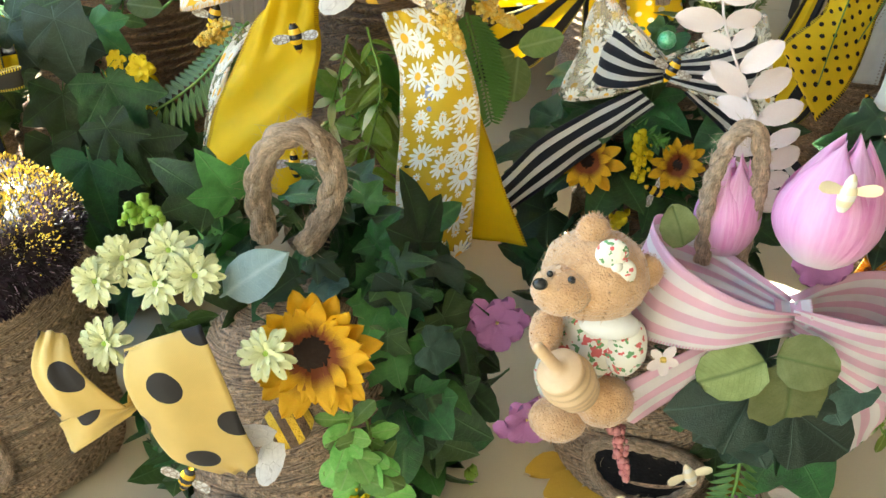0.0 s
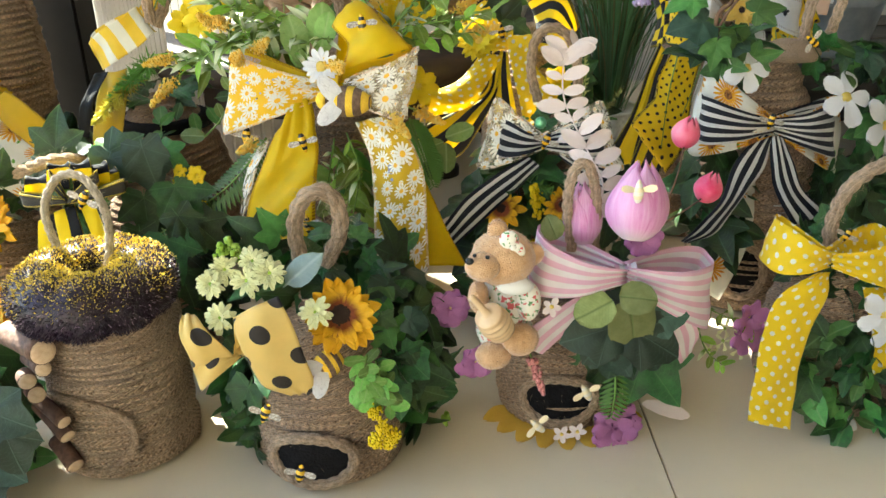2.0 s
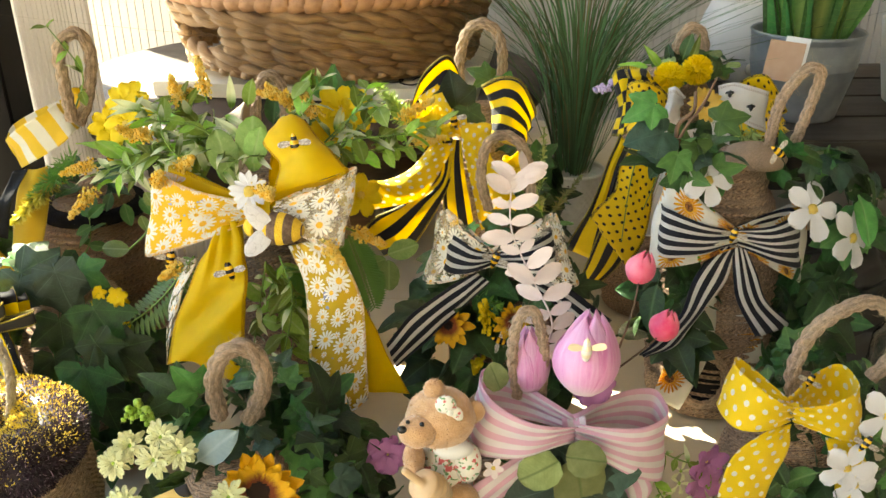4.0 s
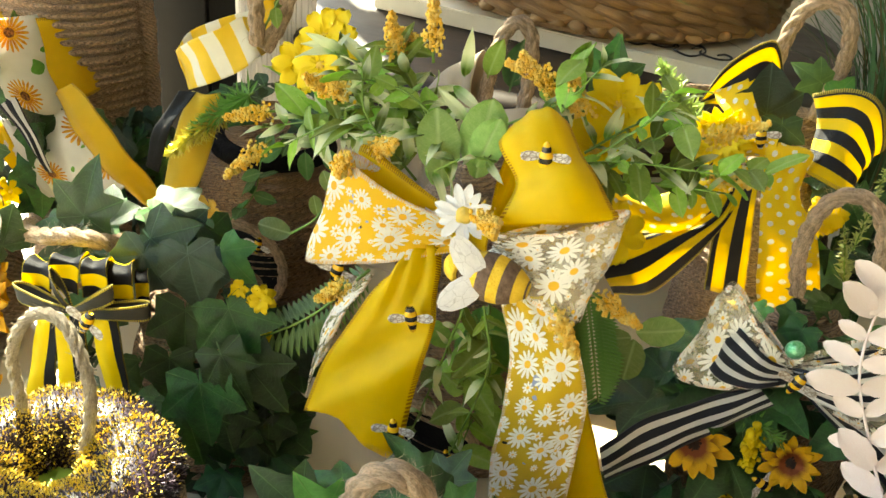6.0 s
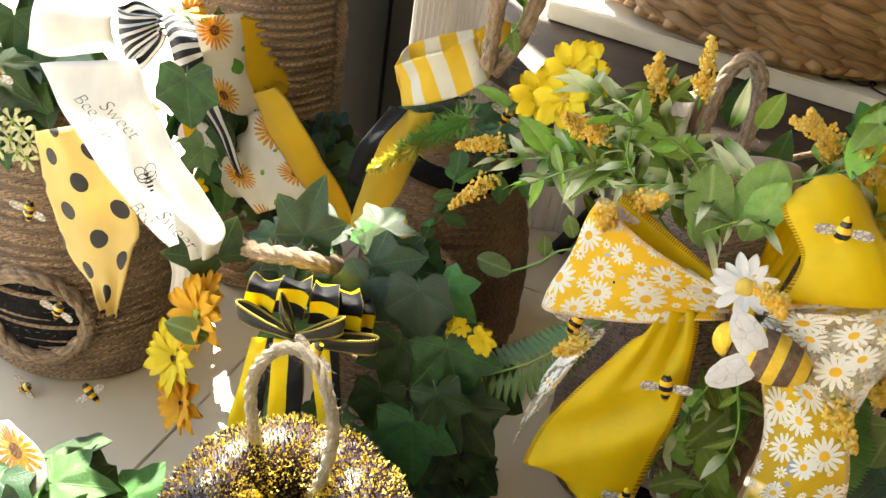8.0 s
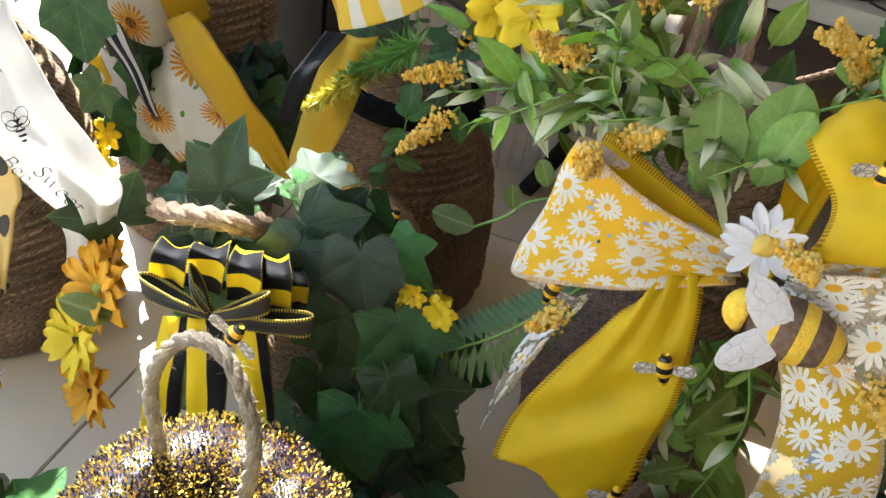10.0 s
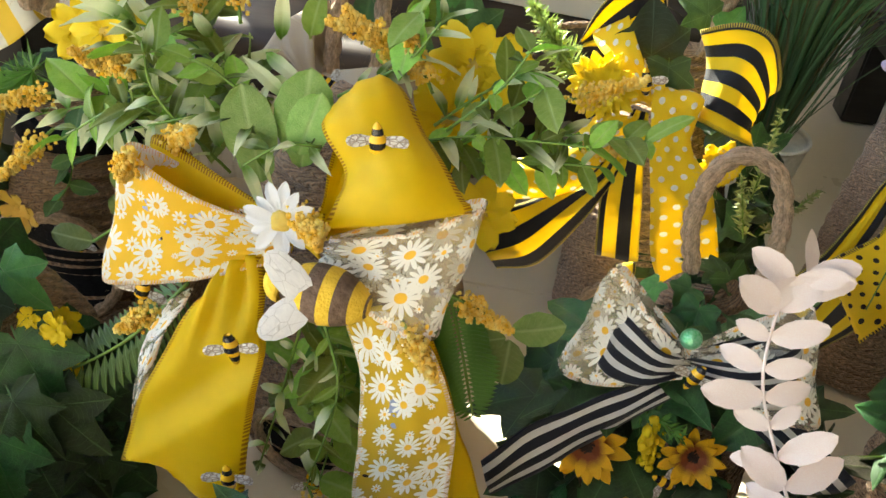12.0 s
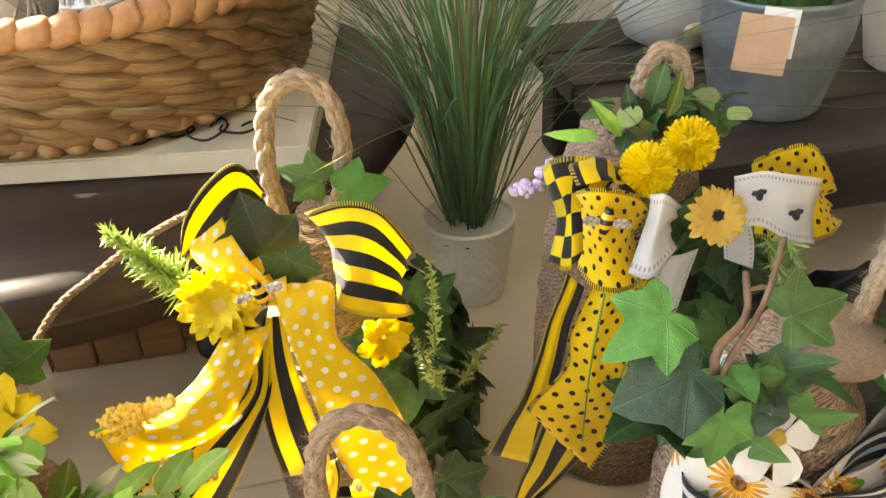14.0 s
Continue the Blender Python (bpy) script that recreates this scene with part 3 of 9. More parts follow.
def strip_mesh(name, pairs, mat, n=0, curl=0.0, wave=0.0015, cut=None, thick=0.0007, seed=1, gather=1.0):
    """A ribbon between two edges, each a smooth curve through the pairs' points; UVs in metres run across and along it."""
    length = sum((0.5 * (Vector(b[0]) + Vector(b[1])) - 0.5 * (Vector(a[0]) + Vector(a[1]))).length for a, b in zip(pairs, pairs[1:]))
    n, m = n or max(10, int(length / 0.004)), 17
    left, right = spline([p[0] for p in pairs], n), spline([p[1] for p in pairs], n)
    width = float(np.median(np.linalg.norm(right - left, axis=1)))
    mid = (left + right) / 2
    along = np.r_[0, np.cumsum(np.linalg.norm(np.diff(mid, axis=0), axis=1))]
    s = np.linspace(0, 1, m)
    grid = left[:, None] * (1 - s)[None, :, None] + right[:, None] * s[None, :, None]
    if cut is not None:
        # a swallow-tailed end: the middle of the last stretch is pulled back
        back = np.clip((np.arange(n) / (n - 1) - 0.8) / 0.2, 0, 1)[:, None]
        pull = cut * back * (1 - np.abs(2 * s - 1))[None]
        way = mid[-1] - mid[int(n * 0.75)]
        grid -= pull[..., None] * way / (np.linalg.norm(way) + 1e-9)
    across = np.gradient(grid, axis=1)
    down = np.gradient(grid, axis=0)
    normal = np.cross(across, down)
    normal /= np.linalg.norm(normal, axis=2, keepdims=True) + 1e-9
    rng = np.random.default_rng(seed)
    ph = rng.uniform(0, 6.28, 4)
    ripple = np.sin(along[:, None] * 70 + ph[0] + 2.2 * s[None]) * 0.6 + np.sin(along[:, None] * 160 + ph[1] + s[None] * 5 * np.cos(ph[2])) * 0.4
    local = np.linalg.norm(right - left, axis=1)
    narrow = np.clip(1 - local / local.max(), 0, 1)[:, None]
    narrow = np.clip(narrow - 0.15, 0, 1)
    pleat = narrow * 0.06 * np.cos(2 * np.pi * rng.uniform(2.2, 3.4) * s[None] + ph[3]) + narrow**2 * 0.06 * np.cos(2 * np.pi * 5.6 * s[None] ** 1.3 + ph[1])
    fold = 0.016 * np.cos(2 * np.pi * 1.4 * s[None] + ph[2] + 2.5 * along[:, None] / (along[-1] + 1e-9))
    lift = curl * width * np.sin(np.pi * s)[None] + wave * ripple + local.max() * (gather * pleat + fold)
    front = grid + normal * (lift[..., None] + thick / 2)
    back_side = grid + normal * (lift[..., None] - thick / 2)
    verts = np.concatenate([front.reshape(-1, 3), back_side.reshape(-1, 3)])
    uv = np.stack(np.broadcast_arrays(s[None] * width, along[:, None]), -1).reshape(-1, 2)
    unit = np.stack(np.broadcast_arrays(s[None], along[:, None] / (along[-1] + 1e-9)), -1).reshape(-1, 2)
    faces, k = [], n * m
    for i in range(n - 1):
        for j in range(m - 1):
            a = i * m + j
            faces += [(a, a + m, a + m + 1, a + 1), (k + a, k + a + 1, k + a + m + 1, k + a + m)]
    for i in range(n - 1):
        for j in (0, m - 1):
            a, b = i * m + j, (i + 1) * m + j
            faces.append((a, k + a, k + b, b) if j == 0 else (a, b, k + b, k + a))
    for j in range(m - 1):
        for i in (0, n - 1):
            a, b = i * m + j, i * m + j + 1
            faces.append((a, b, k + b, k + a) if i == 0 else (a, k + a, k + b, b))
    return mesh(name, verts, faces, mat, np.vstack([uv, uv]), np.vstack([unit, unit]))


COUNT = [0]


def strip(parent, pairs, mat, name="ribbon_tail", label="", **more):
    COUNT[0] += 1
    return part(name, strip_mesh(name, pairs, mat, seed=COUNT[0], **more), parent, label)


def loop(parent, knot, top, bottom, mat, depth=0.03, puff=0.35, pinch=0.3, name="bow_loop", label=""):
    """One loop of a bow: from the knot out to the edge top-bottom, round it, and back behind to the knot."""
    K, A, B = Vector(knot), Vector(top), Vector(bottom)
    half = (A - B) / 2 * pinch
    near, far = Vector((0, -depth * puff, 0)), Vector((0, depth, 0))
    side = ((A + B) / 2 - K).normalized() * 0.006
    grow = 0.82
    midA, midB = K.lerp(A, 0.55) + half * grow * 0.5, K.lerp(B, 0.55) - half * grow * 0.5
    pairs = [
        (K + half, K - half),
        (midA + near, midB + near),
        (A + near * 0.4, B + near * 0.4),
        (A + far * 0.5 + side, B + far * 0.5 + side),
        (A + far, B + far),
        (midA + far * 0.9, midB + far * 0.9),
        (K + half + far * 0.3, K - half + far * 0.3),
    ]
    return strip(parent, pairs, mat, name, label, wave=0.001)


def knot(parent, at, size, mat, name="bow_knot"):
    x, y, z = at
    w, h = size
    pairs = [((x - w, y - 0.004 + 0.012 * abs(t), z + t * h), (x + w, y - 0.004 + 0.012 * abs(t), z + t * h)) for t in (1, 0.4, -0.4, -1)]
    return strip(parent, [(a, b) for a, b in pairs], mat, name, curl=0.25, n=10)


def tube_mesh(name, path, radius, mat, sides=6, taper=1.0, caps=True):
    p = np.asarray([tuple(q) for q in path], float)
    n = len(p)
    tan = np.gradient(p, axis=0)
    tan /= np.linalg.norm(tan, axis=1, keepdims=True) + 1e-12
    u = np.cross(tan, (0.31, 0.52, 0.79))
    u /= np.linalg.norm(u, axis=1, keepdims=True) + 1e-12
    w = np.cross(tan, u)
    ang = np.linspace(0, 2 * np.pi, sides, endpoint=False)
    rad = np.linspace(1, taper, n)[:, None, None] * radius
    ring = p[:, None] + rad * (np.cos(ang)[None, :, None] * u[:, None] + np.sin(ang)[None, :, None] * w[:, None])
    along = np.r_[0, np.cumsum(np.linalg.norm(np.diff(p, axis=0), axis=1))]
    uv = np.stack(np.broadcast_arrays((ang * radius)[None], along[:, None]), -1).reshape(-1, 2)
    faces = [(i * sides + j, i * sides + (j + 1) % sides, (i + 1) * sides + (j + 1) % sides, (i + 1) * sides + j) for i in range(n - 1) for j in range(sides)]
    if caps:
        faces += [tuple(range(sides))[::-1], tuple((n - 1) * sides + j for j in range(sides))]
    unit = np.stack(np.broadcast_arrays(np.full(sides, 0.3)[None], along[:, None]), -1).reshape(-1, 2)
    return mesh(name, ring.reshape(-1, 3), faces, mat, uv, unit)


def joined(name, meshes, kind_mats):
    """Several (verts, faces, slot) pieces as one mesh."""
    verts, faces, slots = [], [], []
    for v, f, s in meshes:
        k = len(verts)
        verts += [tuple(q) for q in v]
        faces += [tuple(k + i for i in g) for g in f]
        slots += [s] * len(f)
    unit = [(0.3, 0.5)] * len(verts)
    return mesh(name, verts, faces, kind_mats, unit, unit, slots=slots)


def rope(parent, points, radius, name="handle", mat=None, label="twisted jute rope handle", pitch=6.5, fuzz=340):
    """Three strands laid round each other along a smooth path, with loose fibres."""
    mat = mat or JUTE_ROPE
    rough_length = sum((Vector(b) - Vector(a)).length for a, b in zip(points, points[1:]))
    n = max(36, int(rough_length / (radius * 0.42)))
    p = spline(points, n)
    tan = np.gradient(p, axis=0)
    tan /= np.linalg.norm(tan, axis=1, keepdims=True)
    u = np.cross(tan, (0.2, 0.9, 0.15))
    u /= np.linalg.norm(u, axis=1, keepdims=True)
    w = np.cross(tan, u)
    along = np.r_[0, np.cumsum(np.linalg.norm(np.diff(p, axis=0), axis=1))]
    verts, faces, uvs, sides = [], [], [], 7
    for k in range(3):
        a = along / (radius * pitch) * 2 * np.pi + k * 2.094
        c = p + radius * 0.4 * (np.cos(a)[:, None] * u + np.sin(a)[:, None] * w)
        start = len(verts)
        for i in range(n):
            for j in range(sides):
                b = 6.2832 * j / sides
                verts.append(c[i] + radius * 0.64 * (math.cos(b) * u[i] + math.sin(b) * w[i]))
                uvs.append((b * radius, along[i]))
        for i in range(n - 1):
            for j in range(sides):
                q = start + i * sides
                faces.append((q + j, q + (j + 1) % sides, q + sides + (j + 1) % sides, q + sides + j))
        faces += [tuple(start + j for j in range(sides))[::-1], tuple(start + (n - 1) * sides + j for j in range(sides))]
    ob = part(name, mesh(name, verts, faces, mat, uvs), parent, label)
    rng = np.random.default_rng(int(along[-1] * 1e5) % 9999)
    hairs(ob, [(p[i], u[i] * math.cos(t) + w[i] * math.sin(t), tan[i]) for i, t in zip(rng.integers(1, n - 1, fuzz), rng.uniform(0, 6.28, fuzz))], radius * 0.95, radius * 1.2, rng)
    return ob


def hairs(parent, roots, off, length, rng, mat=None):
    """Loose fibres that stand off a surface; roots: point, outward, along."""
    verts, faces = [], []
    for p, out, tan in roots:
        p, out, tan = np.asarray(p), np.asarray(out), np.asarray(tan)
        way = out * rng.uniform(0.25, 1.0) + tan * rng.uniform(-1.2, 1.2) + rng.normal(0, 0.35, 3)
        way *= length * rng.uniform(0.4, 1.3) / (np.linalg.norm(way) + 1e-9)
        side = np.cross(way, rng.normal(0, 1, 3))
        side *= 0.00009 / (np.linalg.norm(side) + 1e-9)
        a = p + out * off
        b = a + way * 0.55 + rng.normal(0, length * 0.08, 3)
        k = len(verts)
        verts += [a - side, a + side, b + side * 0.8, b - side * 0.8, a + way + rng.normal(0, length * 0.15, 3)]
        faces += [(k, k + 1, k + 2, k + 3), (k + 3, k + 2, k + 4)]
    return part("fibre_fuzz", mesh("fibre_fuzz", verts, faces, mat or FIBRE), parent, kind="stuff")


def wrapped(parent, x, y, profile, pitch=0.0048, mat=None, seg=64, name="body", label="", lean=(0.0, 0.0), seed=3, fuzz=260):
    """A body wound with twine: turns that climb as a spiral over a profile of (height, radius)."""
    mat = mat or JUTE
    zs, rs = [p[0] for p in profile], [p[1] for p in profile]
    turns = int((zs[-1] - zs[0]) / pitch)
    sub = 4
    rng = np.random.default_rng(seed)
    wobble = rng.normal(0, 0.00055, (turns + 2, 5))
    verts, uvs = [], []
    rows = turns * sub + 1
    for i in range(rows):
        f = (i % sub) / sub
        bulge = math.sin(math.pi * f) ** 0.5 if f else 0.0
        for j in range(seg):
            a = 2 * math.pi * j / seg
            t = i // sub
            z = zs[0] + pitch * (i / sub + a / (2 * math.pi) - 0.5)
            z = min(max(z, zs[0]), zs[-1])
            w = wobble[t]
            r = float(np.interp(z, zs, rs)) + pitch * 0.56 * bulge + w[0] + w[1] * math.sin(a + w[2] * 9e3) + w[3] * math.sin(3 * a)
            zz = z + w[4] * math.sin(2 * a + t)
            verts.append((x + r * math.cos(a) + lean[0] * z, y + r * math.sin(a) + lean[1] * z, max(zz, 0.0)))
            uvs.append((pitch * i / sub, r * a))
    faces = [(i * seg + j, i * seg + (j + 1) % seg, (i + 1) * seg + (j + 1) % seg, (i + 1) * seg + j) for i in range(rows - 1) for j in range(seg)]
    faces += [tuple((rows - 1) * seg + j for j in range(seg)), tuple(range(seg))[::-1]]
    ob = part(name, mesh(name, verts, faces, mat, uvs), parent, label)
    roots = []
    for _ in range(fuzz):
        a, z = rng.uniform(math.pi, 2 * math.pi), rng.uniform(zs[0] + 0.004, zs[-1])
        r = float(np.interp(z, zs, rs)) + pitch * 0.3
        roots.append(((x + r * math.cos(a) + lean[0] * z, y + r * math.sin(a) + lean[1] * z, z), (math.cos(a), math.sin(a), 0.2), (-math.sin(a), math.cos(a), 0)))
    hairs(ob, roots, 0.0002, 0.007, rng)
    return ob


def on_body(x, y, profile, angle, z, off=0.0, lean=(0.0, 0.0)):
    r = float(np.interp(z, [p[0] for p in profile], [p[1] for p in profile])) + off
    return Vector((x + r * math.cos(angle) + lean[0] * z, y + r * math.sin(angle) + lean[1] * z, z))


def doorway(parent, x, y, profile, angle, z, wide, high, rim=0.0045, lean=(0.0, 0.0)):
    """The hive's round door: a felt patch that follows the body, in a ring of rope."""
    ring, patch, faces = [], [], []
    r0 = float(np.interp(z, [p[0] for p in profile], [p[1] for p in profile]))
    rings, seg = 7, 40
    for k in range(rings):
        for j in range(seg):
            a, s = 2 * math.pi * j / seg, (k + 0.5) / rings
            patch.append(on_body(x, y, profile, angle + s * wide * math.cos(a) / r0, z + s * high * math.sin(a), 0.0035, lean))
    for k in range(rings - 1):
        for j in range(seg):
            faces.append((k * seg + j, k * seg + (j + 1) % seg, (k + 1) * seg + (j + 1) % seg, (k + 1) * seg + j))
    faces.append(tuple(range(seg))[::-1])
    hole = part("door_opening", mesh("door_opening", patch, faces, FELT), parent, "black felt door opening")
    for j in range(seg + 1):
        a = 2 * math.pi * j / seg
        ring.append(on_body(x, y, profile, angle + wide * math.cos(a) / r0, z + high * math.sin(a), 0.005, lean))
    rope(parent, ring, rim, "door_ring", JUTE_ROPE, "ring of jute rope round the door", fuzz=60)
    return hole


def frame_of(at, tip, face, roll=0.0):
    """A pose at a point whose y goes to tip and whose z faces face."""
    y = Vector(tip).normalized()
    z = Vector(face) - y * Vector(face).dot(y)
    z = z.normalized() if z.length > 1e-5 else y.orthogonal().normalized()
    x = y.cross(z)
    m = Matrix((x, y, z)).transposed().to_4x4()
    return Matrix.Translation(at) @ m @ pose(0, 0, 0, 0, roll, 0)


def leaf_mesh(name, outline, mat, fold=0.18, droop=0.22, ripple=0.03):
    """A leaf of unit length along y from its stalk: rows of (half width, y at the edge, y at the midrib)."""
    verts, unit, cols = [], [], (-1.0, -0.5, 0.0, 0.5, 1.0)
    for i, (w, edge, mid) in enumerate(outline):
        for c in cols:
            x, y = c * w, mid + (edge - mid) * abs(c)
            z = fold * abs(x) - droop * y * y + ripple * math.sin(7 * y + 5 * c) * abs(c) - 0.25 * x * x
            verts.append((x, y, z))
            unit.append((0.5 + 0.5 * c * min(1, w * 1.6), mid))
    n = len(cols)
    faces = [(i * n + j, i * n + j + 1, (i + 1) * n + j + 1, (i + 1) * n + j) for i in range(len(outline) - 1) for j in range(n - 1)]
    top = len(verts)
    verts += [(x, y, z - 0.012) for x, y, z in verts]
    faces += [tuple(top + k for k in f[::-1]) for f in list(faces)]
    return mesh(name, verts, faces, mat, unit + unit, unit + unit)


OVAL = [(0.01, -0.12, -0.12), (0.02, 0.0, 0.0), (0.16, 0.1, 0.1), (0.25, 0.25, 0.26), (0.28, 0.45, 0.46), (0.24, 0.65, 0.66), (0.14, 0.85, 0.85), (0.0, 1.0, 1.0)]
SLIM = [(0.01, 0.0, 0.0), (0.09, 0.12, 0.12), (0.14, 0.32, 0.33), (0.13, 0.55, 0.56), (0.08, 0.8, 0.8), (0.0, 1.0, 1.0)]
SPOON = [(0.02, 0.0, 0.0), (0.16, 0.08, 0.1), (0.3, 0.3, 0.32), (0.33, 0.55, 0.55), (0.26, 0.8, 0.8), (0.12, 0.95, 0.95), (0.0, 1.0, 1.0)]
ROUND = [(0.02, 0.0, 0.0), (0.3, 0.06, 0.1), (0.46, 0.28, 0.3), (0.48, 0.55, 0.55), (0.36, 0.82, 0.82), (0.16, 0.97, 0.97), (0.0, 1.0, 1.0)]
PETAL = [(0.07, 0.0, 0.0), (0.13, 0.2, 0.2), (0.19, 0.5, 0.5), (0.17, 0.75, 0.77), (0.09, 0.92, 0.93), (0.0, 1.0, 1.0)]
WIDE_PETAL = [(0.06, 0.0, 0.0), (0.2, 0.2, 0.2), (0.34, 0.5, 0.52), (0.36, 0.75, 0.77), (0.22, 0.94, 0.93), (0.0, 0.97, 1.0)]
RUFFLED = [(0.07, 0.0, 0.0), (0.19, 0.18, 0.2), (0.3, 0.42, 0.44), (0.34, 0.66, 0.7), (0.27, 0.86, 0.9), (0.13, 1.0, 0.96), (0.0, 0.9, 0.94)]
NARROW_PETAL = [(0.04, 0.0, 0.0), (0.09, 0.3, 0.3), (0.16, 0.62, 0.62), (0.2, 0.82, 0.85), (0.11, 0.97, 0.99), (0.0, 0.9, 0.93)]


def ivy_mesh(name, mat, half, quilt=0.07, droop=0.22, seed=1):
    """A lobed leaf of unit length: rings of points out to a five-pointed edge; half: (degrees from the tip, reach, vein)."""
    rng = random.Random(seed)
    edge = [(-a, r, v) for a, r, v in half[:0:-1]] + list(half)
    rings, verts, unit, faces = (0.3, 0.65, 1.0), [(0, 0, 0)], [(0.5, 0.0)], []
    n = len(edge)
    for k, f in enumerate(rings):
        for a, r, vein in edge:
            t = math.radians(a)
            x, y = f * r * math.sin(t), f * r * math.cos(t)
            lift = quilt * (1 - 2 * abs(vein - 0.5)) * -0.8 * f + 0.16 * abs(x) - droop * (0.6 * y * y + 0.55 * x * x) + 0.02 * f * rng.uniform(-1, 1)
            verts.append((x, y, lift))
            unit.append((vein, f))
    for j in range(n - 1):
        faces.append((0, 1 + j, 2 + j))
        for k in range(len(rings) - 1):
            q = 1 + k * n + j
            faces.append((q, q + n, q + n + 1, q + 1))
    q = len(verts)
    verts += [(-0.012, 0, 0), (0.012, 0, 0), (0.009, -0.2, -0.05), (-0.009, -0.2, -0.05)]
    unit += [(0.5, 0.0)] * 4
    faces.append((q, q + 1, q + 2, q + 3))
    top = len(verts)
    verts += [(x, y, z - 0.01) for x, y, z in verts]
    faces += [tuple(top + i for i in f[::-1]) for f in list(faces)]
    return mesh(name, verts, faces, mat, unit + unit, unit + unit)


IVY_BROAD = [(0, 1.0, 0.5), (11, 0.8, 0.75), (22, 0.63, 0.95), (31, 0.55, 1.0), (42, 0.64, 0.75), (54, 0.76, 0.5), (66, 0.62, 0.75), (80, 0.46, 1.0), (96, 0.47, 0.75), (112, 0.52, 0.5), (134, 0.38, 0.75), (164, 0.15, 1.0)]
IVY_SLENDER = [(0, 1.0, 0.5), (9, 0.78, 0.75), (19, 0.56, 0.95), (29, 0.44, 1.0), (40, 0.5, 0.75), (50, 0.6, 0.5), (62, 0.47, 0.75), (78, 0.34, 1.0), (96, 0.36, 0.75), (114, 0.4, 0.5), (136, 0.3, 0.75), (164, 0.12, 1.0)]
IVY_BLUNT = [(0, 0.92, 0.5), (14, 0.8, 0.75), (27, 0.68, 0.95), (36, 0.63, 1.0), (46, 0.66, 0.75), (56, 0.7, 0.5), (70, 0.6, 0.75), (84, 0.5, 1.0), (100, 0.5, 0.75), (116, 0.52, 0.5), (138, 0.4, 0.75), (164, 0.16, 1.0)]
LEAVES = {
    "ivy": ivy_mesh("ivy_leaf", IVY, IVY_BROAD, 0.08, 0.3, 1),
    "ivy_long": ivy_mesh("ivy_leaf", IVY, IVY_SLENDER, 0.08, 0.42, 2),
    "ivy_flat": ivy_mesh("ivy_leaf", IVY, IVY_BLUNT, 0.06, 0.12, 3),
    "ivy_light": ivy_mesh("ivy_leaf", IVY_LIGHT, IVY_BROAD, 0.07, 0.3, 4),
    "ivy_blue": ivy_mesh("ivy_leaf", IVY_BLUE, IVY_BLUNT, 0.07, 0.26, 5),
    "oval": leaf_mesh("leaf", OVAL, IVY_LIGHT),
    "oval_dark": leaf_mesh("leaf", OVAL, IVY, 0.25, 0.3),
    "fresh": leaf_mesh("leaf", OVAL, FRESH, 0.2, 0.2),
    "slim": leaf_mesh("leaf", SLIM, FRESH, 0.4, 0.4),
    "sage": leaf_mesh("leaf", SPOON, SAGE, 0.12, 0.15),
    "sprout": leaf_mesh("leaf", SPOON, SPROUT, 0.1, 0.2),
    "pale": leaf_mesh("leaf", OVAL, PALE_LEAF, 0.1, 0.15),
    "cream": leaf_mesh("leaf", SLIM, CREAMY, 0.35, 0.35),
    "olive": leaf_mesh("felt_leaf", ROUND, OLIVE, 0.1, 0.35, 0.06),
}
PETALS = {
    "sun": leaf_mesh("petal", PETAL, SUN_PETAL, 0.3, -0.12, 0.05),
    "lemon": leaf_mesh("petal", RUFFLED, LEMON, 0.3, 0.22, 0.12),
    "shaggy": leaf_mesh("petal", PETAL, LEMON, 0.25, 0.2, 0.06),
    "white": leaf_mesh("petal", WIDE_PETAL, WHITE_PETAL, 0.2, 0.25, 0.04),
    "daisy": leaf_mesh("petal", PETAL, WHITE_PETAL, 0.25, 0.1, 0.02),
    "cream": leaf_mesh("petal", NARROW_PETAL, CREAM, 0.3, 0.2, 0.1),
    "floret": leaf_mesh("petal", WIDE_PETAL, CREAM, 0.2, 0.2, 0.05),
    "gold": leaf_mesh("petal", WIDE_PETAL, GOLD, 0.2, 0.15, 0.08),
    "golden_ray": leaf_mesh("petal", PETAL, GOLD, 0.25, 0.12, 0.05),
    "amber": leaf_mesh("petal", PETAL, AMBER, 0.3, 0.12, 0.06),
    "mauve": leaf_mesh("petal", WIDE_PETAL, MAUVE, 0.15, 0.3, 0.12),
    "blush": leaf_mesh("eucalyptus_leaf", SPOON, BLUSH, 0.18, 0.12, 0.02),
}


TRUE_SIZE = {"sage": 0.66, "olive": 0.62, "ivy_blue": 0.74, "ivy_light": 0.85, "ivy_flat": 0.85}


def leaf(parent, kind, at, tip, face, size, roll=0.0):
    data = LEAVES[kind]
    return part(data.name.split(".")[0], data, parent, m=frame_of(at, tip, face, roll) @ Matrix.Scale(size * TRUE_SIZE.get(kind, 1.0), 4))


